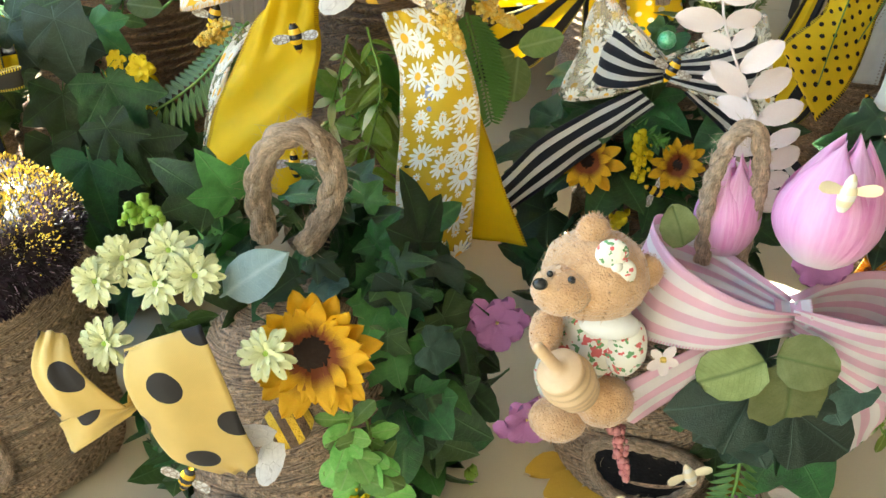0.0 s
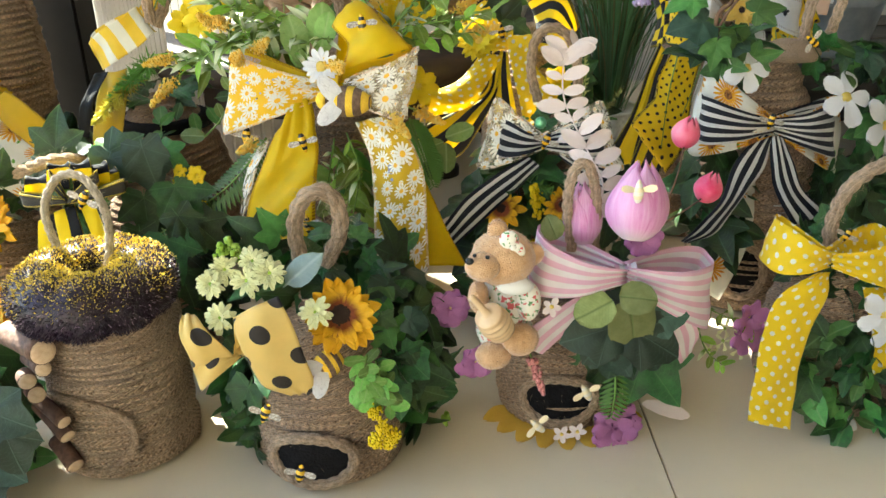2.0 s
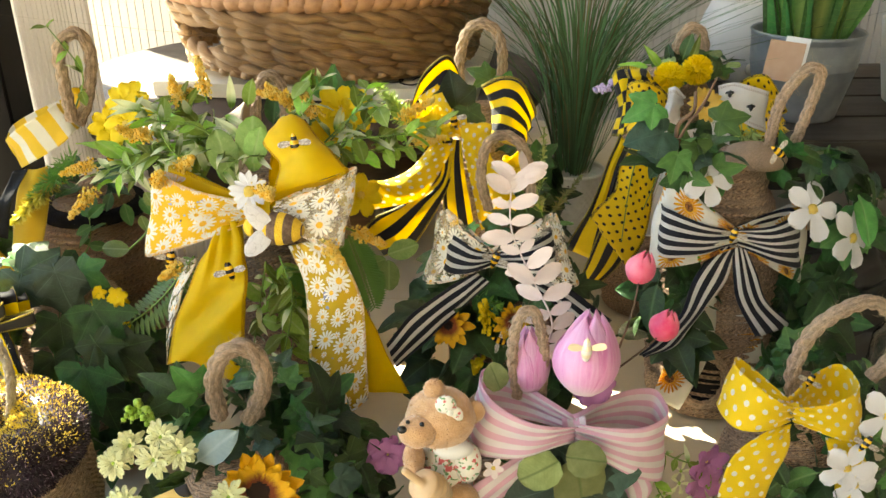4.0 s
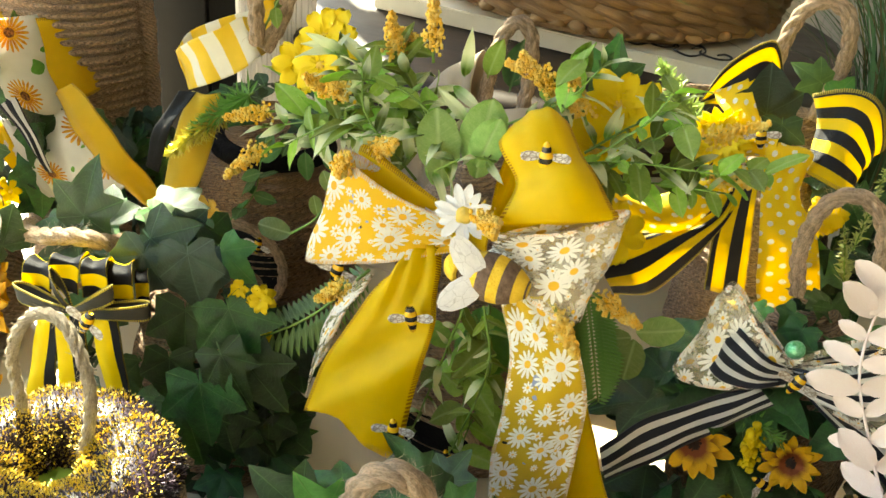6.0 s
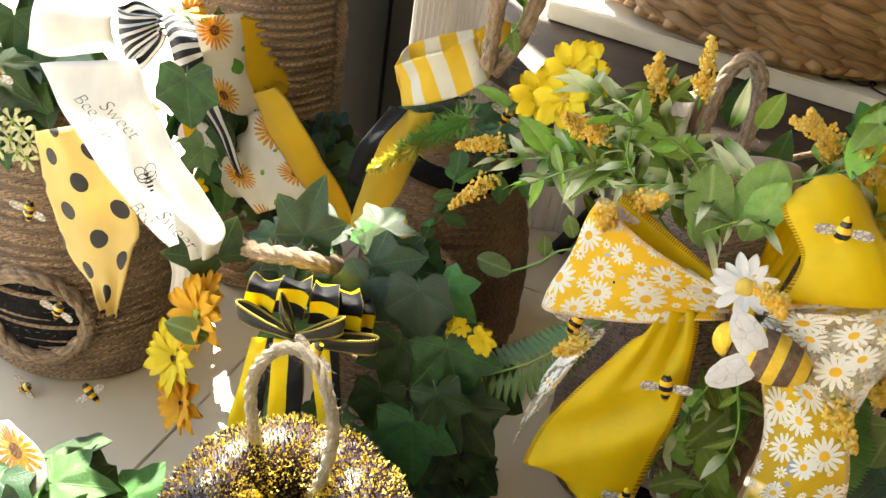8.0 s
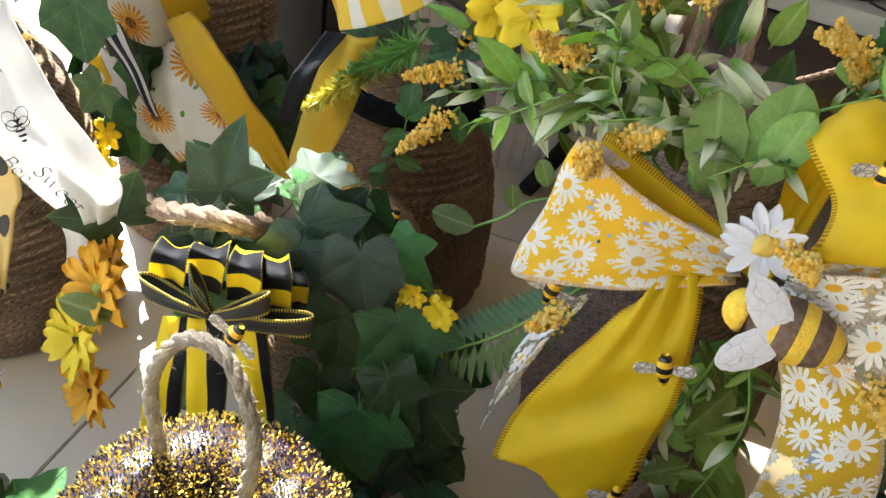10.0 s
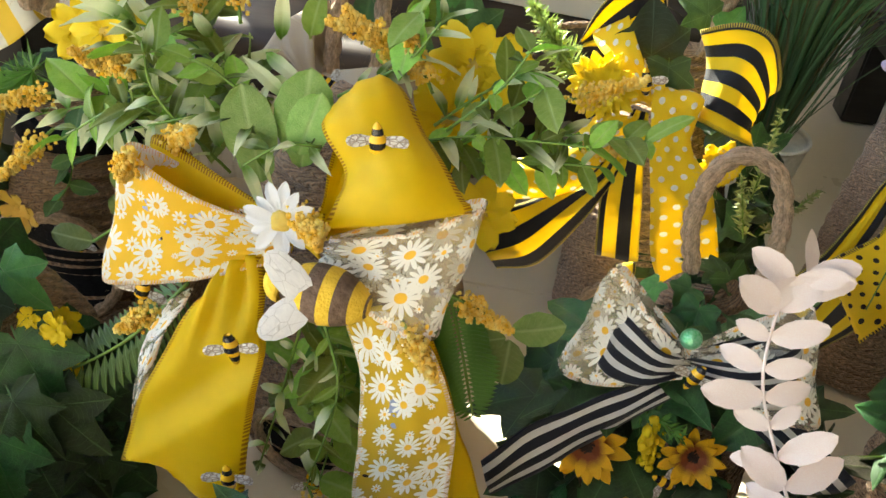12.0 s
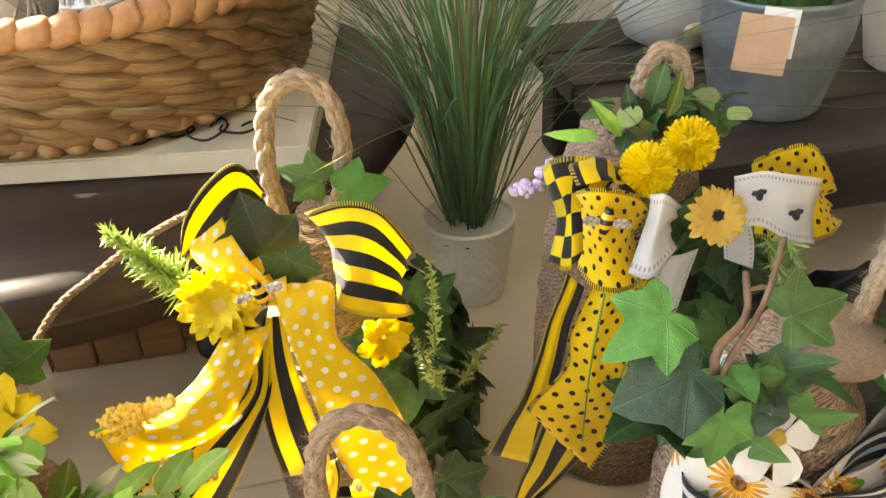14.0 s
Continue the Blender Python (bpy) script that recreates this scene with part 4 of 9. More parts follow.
def ivy(parent, kinds, n, centre, radii, size, seed, toward=(0, -1, 0.3), hang=0.7, clear=-0.25):
    """Leaves over the outside of a rounded mass, tips hanging, faces outward."""
    rng = random.Random(seed)
    c, want = Vector(centre), Vector(toward).normalized()
    made = 0
    while made < n:
        d = Vector((rng.gauss(0, 1), rng.gauss(0, 1), rng.gauss(0, 1))).normalized()
        if d.dot(want) < clear:
            continue
        made += 1
        k = rng.uniform(0.72, 1.05)
        at = c + Vector((d.x * radii[0], d.y * radii[1], d.z * radii[2])) * k
        at.z = max(at.z, 0.012)
        tip = Vector((d.x * 0.8, d.y * 0.5, -hang)) + Vector([rng.gauss(0, 0.45) for _ in range(3)])
        if at.z < 0.05:
            tip.z = max(tip.z, -0.1)
        face = d + want * 0.7 + UP * 0.35 + Vector([rng.gauss(0, 0.3) for _ in range(3)])
        leaf(parent, rng.choice(kinds), at, tip, face, size * rng.uniform(0.6, 1.2))
    # smaller leaves deeper in the mass
    for _ in range(int(n * 0.55)):
        d = Vector((rng.gauss(0, 1), rng.gauss(0, 1), rng.gauss(0, 1))).normalized()
        d = (d + want * 0.5).normalized()
        at = c + Vector((d.x * radii[0], d.y * radii[1], d.z * radii[2])) * rng.uniform(0.45, 0.85)
        at.z = max(at.z, 0.014)
        leaf(parent, rng.choice(["ivy", "oval_dark", "ivy_long"]), at, Vector((d.x, d.y * 0.5, rng.gauss(-0.2, 0.6))), d + Vector([rng.gauss(0, 0.6) for _ in range(3)]), size * rng.uniform(0.5, 0.9))


def stalk(parent, points, radius=0.0009, mat=None, name="stem", n=16):
    return part(name, tube_mesh(name, spline(points, n), radius, mat or STEM, 5, 0.6), parent)


def sprig(parent, points, kind, n, size, seed, radius=0.0008, up=(0, -0.4, 1), mat=None):
    """A stem with leaves in pairs along it."""
    rng = random.Random(seed)
    line = spline(points, n + 2)
    s = stalk(parent, points, radius, mat)
    for i in range(1, n + 2):
        tan = Vector(line[min(i + 1, n + 1)] - line[i - 1]).normalized()
        side = tan.cross(Vector(up)).normalized()
        for k in (-1, 1):
            tip = tan * rng.uniform(0.1, 1.0) + side * k * rng.uniform(0.5, 1.1) + Vector([rng.gauss(0, 0.45) for _ in range(3)])
            if rng.random() < 0.14:
                continue
            leaf(s, "cream" if kind in ("fresh", "slim") and rng.random() < 0.18 else kind, line[i], tip, Vector(up) + Vector([rng.gauss(0, 0.4) for _ in range(3)]), size * rng.uniform(0.55, 1.3))
    return s


def blob(centre, r, rng, squash=1.0):
    """A small uneven nub of 20 faces' worth of roundness."""
    verts, faces = [], []
    c = np.asarray(tuple(centre))
    for k, z in enumerate((-0.6, 0.6)):
        for j in range(5):
            a = 6.2832 * (j + 0.5 * k) / 5
            v = np.array((math.cos(a) * 0.8, math.sin(a) * 0.8, z * squash)) * r * rng.uniform(0.8, 1.15)
            verts.append(c + v)
    verts += [c + (0, 0, -r * squash), c + (0, 0, r * squash)]
    for j in range(5):
        faces += [(j, (j + 1) % 5, 5 + j), ((j + 1) % 5, 5 + (j + 1) % 5, 5 + j), (10, (j + 1) % 5, j), (11, 5 + j, 5 + (j + 1) % 5)]
    return verts, faces, 0


def goldenrod(parent, base, tip, n=46, fat=0.007, mat=None, seed=1, bead=0.0021, name="goldenrod_spray"):
    """A plume of many small buds round a stem, thinner to its tip."""
    rng = random.Random(seed)
    a, b = Vector(base), Vector(tip)
    pieces = []
    for i in range(n):
        f = 0.25 + 0.78 * i / n
        off = Vector([rng.gauss(0, 1) for _ in range(3)]).normalized() * fat * rng.uniform(0.2, 1) * (1.2 - 0.95 * f)
        pieces.append(blob(a.lerp(b, f) + off, bead * rng.uniform(0.7, 1.25), rng))
    s = stalk(parent, [a, a.lerp(b, 0.5) + Vector((0, 0, 0.001)), b])
    return part(name, joined(name, pieces, mat or GOLD), s, kind="stuff")


def feathery(parent, base, tip, n=120, fat=0.011, mat=None, seed=1, name="feathery_spray", length=0.006):
    """A plume of fine needles round a stem."""
    rng = np.random.default_rng(seed)
    a, b = np.asarray(tuple(base)), np.asarray(tuple(tip))
    verts, faces = [], []
    axis = (b - a) / np.linalg.norm(b - a)
    for i in range(n):
        f = rng.uniform(0.05, 1.0)
        p = a + (b - a) * f
        way = rng.normal(0, 1, 3) + axis * 0.9
        way *= fat * (1.15 - 0.7 * f) * rng.uniform(0.5, 1.2) / np.linalg.norm(way)
        side = np.cross(way, rng.normal(0, 1, 3))
        side *= 0.0008 / (np.linalg.norm(side) + 1e-9)
        k = len(verts)
        verts += [p - side * 0.5, p + side * 0.5, p + way * 0.6 + side, p + way, p + way * 0.6 - side]
        faces += [(k, k + 1, k + 2, k + 4), (k + 4, k + 2, k + 3)]
    s = stalk(parent, [a, (a + b) / 2, b])
    unit = [(0.3, 0.5)] * len(verts)
    return part(name, mesh(name, verts, faces, mat or FERN, unit, unit), s)


def fern(parent, points, length=0.02, n=22, seed=1, mat=None, up=(0, -0.5, 0.8), name="fern_frond"):
    """A frond: slim leaflets in two rows that shorten to the tip."""
    line = spline(points, n)
    s = stalk(parent, points, 0.0011)
    verts, faces, unit = [], [], []
    for i in range(1, n):
        tan = Vector(line[i] - line[i - 1]).normalized()
        side = tan.cross(Vector(up)).normalized()
        lift = side.cross(tan)
        size = length * math.sin(math.pi * (0.12 + 0.86 * i / n)) ** 0.7
        for k in (-1, 1):
            w = (side * k + tan * 0.45 - lift * 0.15).normalized()
            p = Vector(line[i])
            t = tan * (size * 0.13)
            q = len(verts)
            verts += [p, p + w * size * 0.35 + t, p + w * size * 0.75 + t * 0.8 - lift * size * 0.05, p + w * size - lift * size * 0.12, p + w * size * 0.7 - t * 0.7, p + w * size * 0.3 - t]
            unit += [(0.5, 0.0), (0.8, 0.3), (0.8, 0.7), (0.5, 1.0), (0.2, 0.7), (0.2, 0.3)]
            faces += [(q, q + 1, q + 2, q + 3, q + 4, q + 5)]
    return part(name, mesh(name, verts, faces, mat or FERN, unit, unit, smooth=False), s)


def dome_mesh(name, r, high, mat, rings=4, seg=14, rough=0.0):
    rng = random.Random(5)
    verts, faces = [(0, 0, high)], []
    for k in range(1, rings + 1):
        a = math.pi / 2 * k / rings
        for j in range(seg):
            b = 6.2832 * j / seg
            s = 1 + rough * rng.uniform(-1, 1)
            verts.append((r * math.sin(a) * math.cos(b) * s, r * math.sin(a) * math.sin(b) * s, high * math.cos(a) * s))
    faces += [(0, 1 + j, 1 + (j + 1) % seg) for j in range(seg)]
    for k in range(rings - 1):
        for j in range(seg):
            q = 1 + k * seg
            faces.append((q + j, q + seg + j, q + seg + (j + 1) % seg, q + (j + 1) % seg))
    faces.append(tuple(1 + (rings - 1) * seg + j for j in range(seg))[::-1])
    return mesh(name, verts, faces, mat)


EYES = {"sun": dome_mesh("eye", 1.0, 0.5, SUN_EYE, 5, 18, 0.08), "gold": dome_mesh("eye", 1.0, 0.6, GOLD, 4, 12, 0.12), "lime": dome_mesh("eye", 1.0, 0.6, LIME, 3, 10, 0.1)}


def flower(parent, at, face, radius, petal, count, eye, eye_share=0.3, rows=1, cup=0.2, seed=1, name="flower", label=""):
    """Petals in one or two rings round an eye."""
    rng = random.Random(seed)
    radius *= 0.78 if petal == "lemon" else 1.0
    f = Vector(face).normalized()
    base = frame_of(at, f.orthogonal(), f)
    head = part(name, EYES[eye], parent, label, base @ Matrix.Scale(radius * eye_share, 4))
    for row in range(rows):
        for i in range(count):
            a = 6.2832 * (i + 0.5 * row) / count + rng.gauss(0, 0.07)
            d = base.to_3x3() @ Vector((math.cos(a), math.sin(a), cup + 0.22 * row + rng.gauss(0, 0.08)))
            size = radius * rng.uniform(0.86, 1.08) * (1 - 0.14 * row)
            part("petal", PETALS[petal], head, m=frame_of(Vector(at) + d * size * 0.08 + f * 0.001 * row, d, f + d * -cup) @ Matrix.Diagonal((size, size, size, 1)))
    return head


def revolve(name, profile, mat, seg=20, at=(0, 0, 0)):
    verts, faces = [], []
    for z, r in profile:
        for j in range(seg):
            a = 6.2832 * j / seg
            verts.append((at[0] + r * math.cos(a), at[1] + r * math.sin(a), at[2] + z))
    n = len(profile)
    faces = [(i * seg + j, i * seg + (j + 1) % seg, (i + 1) * seg + (j + 1) % seg, (i + 1) * seg + j) for i in range(n - 1) for j in range(seg)]
    faces += [tuple((n - 1) * seg + j for j in range(seg)), tuple(range(seg))[::-1]]
    uv = [(0.3 * j / seg, i / n) for i in range(n) for j in range(seg)]
    return mesh(name, verts, faces, mat, uv, uv)


BEE_BODY = {}


def bee_meshes(dark):
    """A charm's body along y, its bands as material slots, and one wing."""
    key = "cream" if not dark else "black"
    if key not in BEE_BODY:
        rows, seg, verts, faces, slots = 12, 10, [], [], []
        for i in range(rows + 1):
            t = i / rows
            r = 0.22 * math.sin(math.pi * min(1, 0.06 + t * 0.94)) ** 0.55 * (0.8 if t > 0.72 else 1.0) * (0.72 if 0.62 < t < 0.72 else 1)
            for j in range(seg):
                a = 6.2832 * j / seg
                verts.append((r * math.cos(a), t - 0.5, r * math.sin(a) * 0.8 + 0.12))
        for i in range(rows):
            for j in range(seg):
                faces.append((i * seg + j, i * seg + (j + 1) % seg, (i + 1) * seg + (j + 1) % seg, (i + 1) * seg + j))
                slots.append((i // 2) % 2)
        faces += [tuple(range(seg)), tuple(rows * seg + j for j in range(seg))[::-1]]
        slots += [1, 0]
        BEE_BODY[key] = mesh("bee_charm", verts, faces, [ENAMEL_BLACK, ENAMEL_YELLOW] if dark else [PEARL, GOLD_METAL], slots=slots)
        BEE_BODY[key + "w"] = leaf_mesh("wing", WIDE_PETAL, GLITTER if dark else GOLD_METAL, 0.05, 0.0, 0.0)
    return BEE_BODY[key], BEE_BODY[key + "w"]


def bee(parent, at, tail, face=(0, -1, 0.3), size=0.014, dark=True, spread=0.35):
    """A small enamelled bee charm: body and two glittering wings."""
    body, wing = bee_meshes(dark)
    f = frame_of(Vector(at), -Vector(tail), face)
    ob = part("bee_charm", body, parent, "black and yellow bee charm with glittering wings" if dark else "cream and gold bee charm", f @ Matrix.Scale(size, 4))
    for k in (-1, 1):
        d = f.to_3x3() @ Vector((k, 0.3 - spread, 0.12))
        part("wing", wing, ob, m=frame_of(Vector(at) + Vector(face).normalized() * size * 0.14, d, face) @ Matrix.Diagonal((size * 0.42, size * 0.76, size, 1)))
    return ob


def box_mesh(name, a, b, mat, bevel=0.0):
    bm = bmesh.new()
    bmesh.ops.create_cube(bm, size=1)
    for v in bm.verts:
        v.co = Vector([(a[i] + b[i]) / 2 + v.co[i] * (b[i] - a[i]) for i in range(3)])
    if bevel:
        bmesh.ops.bevel(bm, geom=bm.edges[:], offset=bevel, segments=2, affect="EDGES")
    me = bpy.data.meshes.new(name)
    bm.to_mesh(me)
    bm.free()
    me.materials.append(mat)
    return me


def setting(name, data, label, m=None):
    ob = new(name, data)
    if m is not None:
        ob.matrix_basis = m
    return tagged(ob, label, kind="structure")



# ---- setting ----
def floor():
    """Square tiles with narrow recessed joints; one joint runs beside the hives."""
    size, gap, x0, y0 = 0.6, 0.0013, 0.347, -0.30
    base = setting("floor", box_mesh("floor", (-3.6, -3.0, -0.05), (3.6, 2.6, -0.0025), GROUT), "cream polished floor tiles with thin joints")
    tile = box_mesh("tile", (gap / 2, gap / 2, -0.012), (size - gap / 2, size - gap / 2, 0.0), FLOOR, 0.0008)
    for i in range(-6, 6):
        for j in range(-4, 5):
            part("tile", tile, base, m=Matrix.Translation((x0 + i * size, y0 + j * size, 0)))


floor()


def ribbed_panel():
    """White wall panelling with narrow grooves, leaning a little as it is seen."""
    verts, faces, x, k = [], [], -0.52, 0
    pitch, groove, depth = 0.0165, 0.0022, 0.003
    prof = []
    while x < 2.6:
        prof += [(x, 0.0), (x + pitch - groove, 0.0), (x + pitch - groove * 0.8, depth), (x + pitch - groove * 0.2, depth)]
        x += pitch
    for px, d in prof:
        verts += [(px, 1.70 + d, 0.0), (px, 1.70 + d, 2.6)]
    faces = [(2 * i, 2 * i + 2, 2 * i + 3, 2 * i + 1) for i in range(len(prof) - 1)]
    k = len(verts)
    verts += [(prof[0][0], 1.81, 0), (prof[0][0], 1.81, 2.6), (prof[-1][0], 1.81, 0), (prof[-1][0], 1.81, 2.6)]
    e = 2 * (len(prof) - 1)
    faces += [(k, 0, 1, k + 1), (e, k + 2, k + 3, e + 1), (k + 2, k, k + 1, k + 3)]
    return mesh("wall_back", verts, faces, PANEL_PAINT, smooth=False)


def ribbed_screen():
    """A low curved screen of off-white ribs between the door post and the table, lower where it runs under the table."""
    line = spline([(-0.275, 0.985, 0), (-0.23, 0.995, 0), (-0.19, 1.0, 0), (-0.1, 1.02, 0), (0.02, 1.05, 0)], 260)
    verts, faces = [], []
    for i, p in enumerate(line):
        d = 0.0022 if i % 8 < 2 else 0.0
        high = 0.6 if p[0] < -0.188 else 0.165
        verts += [(p[0], p[1] + d, 0.0), (p[0], p[1] + d, high), (p[0], p[1] + 0.012, 0.0), (p[0], p[1] + 0.012, high)]
    for i in range(len(line) - 1):
        a, b = 4 * i, 4 * i + 4
        faces += [(a, b, b + 1, a + 1), (a + 2, a + 3, b + 3, b + 2), (a + 1, b + 1, b + 3, a + 3)]
    return mesh("ribbed_screen", verts, faces, SCREEN, smooth=False)


setting("ribbed_screen", ribbed_screen(), "off-white ribbed screen beside the table")
setting("wall_back", ribbed_panel(), "off-white ribbed wall panel")
post = setting("door_frame", box_mesh("door_frame", (-0.085, -0.03, 0), (0.022, 0.03, 2.3), FRAME_PAINT, 0.003), "black metal door frame", Matrix.Translation((-0.285, 0.95, 0)))
part("door_frame_edge", box_mesh("door_frame_edge", (-0.03, -0.036, 0), (-0.026, -0.0305, 2.3), FRAME_PAINT, 0.002), post, m=Matrix.Identity(4))
# Unseen ceiling, added so that sky light comes in from the left only.
setting("ceiling", box_mesh("ceiling", (-1.3, -2.9, 2.602), (2.6, 1.81, 2.7), WALL_PAINT), "unseen plain taupe ceiling added to hold back sky light")
# Slabs added out of view to keep the sun off front floor and bow.
setting("wall_transom", box_mesh("wall_transom", (-1.0, 1.70, 1.535), (-0.524, 1.725, 2.6), PANEL_PAINT), "unseen off-white slab added to shade the hives and front floor")
setting("wall_transom_2", box_mesh("wall_transom_2", (-1.2, 1.70, 1.7), (-1.003, 1.81, 2.6), PANEL_PAINT), "unseen off-white slab added to shade the hives and front floor")
setting("wall_transom_3", box_mesh("wall_transom_3", (-2.4, 1.70, 2.0), (-1.203, 1.81, 2.6), PANEL_PAINT), "unseen off-white slab added to shade the hives and front floor")
# Bar added to take the sun off the table's left side.
setting("door_stile", box_mesh("door_stile", (-0.805, 1.7, 0), (-0.745, 1.712, 1.559), FRAME_PAINT, 0.003), "added black bar that shades the tabletop")
# Bars added out of view: one shades the left floor, one the board.
setting("door_rail", box_mesh("door_rail", (-2.4, 1.7, 1.6), (-1.203, 1.712, 1.715), FRAME_PAINT, 0.003), "unseen black bar added to cut the sun")
setting("door_rail_2", box_mesh("door_rail_2", (-0.744, 1.7, 1.02), (-0.53, 1.712, 1.25), FRAME_PAINT, 0.003), "unseen black bar added to cut the sun")
setting("wall_right", box_mesh("wall_right", (2.6, -3.0, 0), (2.7, 1.81, 2.6), WALL_PAINT), "plain taupe side wall")
setting("wall_rear", box_mesh("wall_rear", (-3.5, -3.0, 0), (2.7, -2.9, 2.6), WALL_PAINT), "plain taupe wall")


def round_table():
    c = Vector((0.042, 1.261, 0))
    t = thing("side_table", c, "low round dark-stained wooden table on iron legs", "table")
    part("tabletop", revolve("tabletop", [(0.172, 0.342), (0.176, 0.354), (0.188, 0.363), (0.2, 0.363), (0.209, 0.358), (0.213, 0.346), (0.213, 0.0)], DARK_WOOD, 72, c), t, "dark polished round top")
    part("post", revolve("post", [(0.0, 0.03), (0.012, 0.03), (0.02, 0.02), (0.15, 0.02), (0.1715, 0.026)], IRON, 24, (0.176, 1.1, 0)), t, "turned black iron post")
    part("apron", revolve("apron", [(0.13, 0.285), (0.13, 0.315), (0.1715, 0.315), (0.1715, 0.285)], DARK_WOOD, 48, c), t)
    for k in range(4):
        a = math.radians(250 + 90 * k)
        d = Vector((math.cos(a), math.sin(a), 0))
        foot, top = c + d * 0.25, c + d * 0.29
        line = [top + UP * 0.16, top + UP * 0.12 - d * 0.05, foot + UP * 0.07 - d * 0.06, foot + UP * 0.03, foot + d * 0.05 + UP * 0.009]
        part("leg", tube_mesh("leg", spline(line, 14), 0.009, IRON, 8), t, "scrolled iron leg")
        part("stretcher", tube_mesh("stretcher", spline([foot + UP * 0.06, c + UP * 0.09], 6), 0.006, IRON, 6), t)


round_table()


def loose_cord():
    """A length of jute cord that runs from hive to hive before the table."""
    t = thing("jute_cord", (0.11, 0.865, 0.21), "loose brown jute cord strung between two hives", "cord")
    rope(t, [(0.078, 0.845, 0.178), (0.1087, 0.87, 0.2143), (0.137, 0.878, 0.232), (0.1627, 0.884, 0.2459), (0.2, 0.897, 0.257), (0.238, 0.893, 0.262)], 0.0027, "cord", JUTE_BROWN, "", fuzz=60)


loose_cord()


def crate():
    """Brown slatted crate on the floor below the table."""
    t = thing("wooden_crate", (0.075, 1.18, 0), "brown slatted wooden crate under the table", "crate")
    for k in range(4):
        part("slat", box_mesh("slat", (-0.03 + 0.042 * k, 1.092, 0.0), (0.0095 + 0.042 * k, 1.102, 0.118), BRICK_WOOD, 0.0012), t)
        part("slat", box_mesh("slat", (-0.03 + 0.042 * k, 1.268, 0.0), (0.0095 + 0.042 * k, 1.278, 0.118), BRICK_WOOD, 0.0012), t)
    for z in (0.012, 0.09):
        for x in (-0.036, 0.136):
            part("rail", box_mesh("rail", (x, 1.098, z), (x + 0.006, 1.272, z + 0.022), BRICK_WOOD, 0.001), t)
    part("bottom_board", box_mesh("bottom_board", (-0.03, 1.103, 0.004), (0.135, 1.267, 0.011), BRICK_WOOD, 0.001), t)


crate()


def cream_board():
    o, turn = Vector((0.284, 1.03, 0.2145)), math.radians(171)
    along, back = Vector((math.cos(turn), math.sin(turn), 0)), Vector((math.sin(turn), -math.cos(turn), 0))
    m = Matrix((along, back, UP)).transposed().to_4x4()
    m = Matrix.Translation(o) @ m
    t = thing("painted_sign_board", o, "cream painted plank board with black script under the basket", "sign")
    for k in range(3):
        part("plank", box_mesh("plank", (0.0, k * 0.146 + 0.0015, 0), (0.443, (k + 1) * 0.146, 0.019), BOARD_PAINT, 0.0015), t, m=m)
    rng = random.Random(4)
    for k in range(6):
        p = [m @ Vector((0.05 + 0.028 * k + 0.012 * math.cos(a) + 0.003 * a, 0.045 + 0.012 * math.sin(a) * (1 + k % 2), 0.0202)) for a in (0.3, 1.5, 3.0, 4.4, 5.9, 7.0)]
        part("script_stroke", tube_mesh("script_stroke", spline(p, 18), 0.0011, INK, 4), t)


cream_board()


def hyacinth_basket():
    c = Vector((0.083, 1.262, 0.234))
    t = thing("woven_tray_basket", c, "round water hyacinth tray basket with cut-out handles", "basket")
    part("basket_base", revolve("basket_base", [(0.0, 0.0), (0.0, 0.19), (0.006, 0.203), (0.008, 0.0)], HYACINTH, 48, c), t)
    rng = random.Random(9)
    for k in range(64):
        a = 6.2832 * k / 64
        p = c + Vector((0.211 * math.cos(a), 0.211 * math.sin(a), 0.012))
        part("basket_bead", BEAD, t, m=Matrix.Translation(p) @ pose(0, 0, 0, rng.uniform(-20, 20), rng.uniform(-20, 20), math.degrees(a)))
    # plaited rows: two strands that cross over and under
    for row in range(7):
        r, z = 0.21 + 0.0033 * row, 0.024 + 0.012 * row
        gap = (206, 236) if 2 <= row <= 4 else None
        for ply in (0, 1):
            pts = []
            for k in range(181):
                a = math.radians(236 + k * (330 / 180) if gap else k * 2)
                turn = a * (15 + (row % 3)) + ply * math.pi + row * 1.9 + 0.5 * math.sin(5 * a + row)
                w = math.sin(turn)
                pts.append(c + Vector(((r + 0.006 * w) * math.cos(a), (r + 0.006 * w) * math.sin(a), z + 0.0046 * math.cos(turn) + 0.002 * math.sin(a * 7 + row * 2) + 0.001 * math.sin(31 * a + row))))
            part("plaited_strand", tube_mesh("plaited_strand", pts, 0.0072, HYACINTH, 8), t)
    for k in range(72):
        a = 6.2832 * k / 72
        q = c + Vector((0.236 * math.cos(a), 0.236 * math.sin(a), 0.113))
        part("rim_wrap", RIM, t, m=Matrix.Translation(q) @ pose(0, 0, 0, rng.uniform(8, 22), 8, math.degrees(a) + rng.uniform(-9, 9)))


BEAD = dome_mesh("basket_bead", 0.0105, 0.011, HYACINTH, 3, 8, 0.1)
RIM = revolve("rim_wrap", [(-0.0135, 0.0092), (-0.009, 0.0112), (0.0, 0.0116), (0.009, 0.0112), (0.0135, 0.0092)], RIM_RATTAN, 12)
RIM.transform(Matrix.Rotation(radians(90), 4, "X"))
hyacinth_basket()


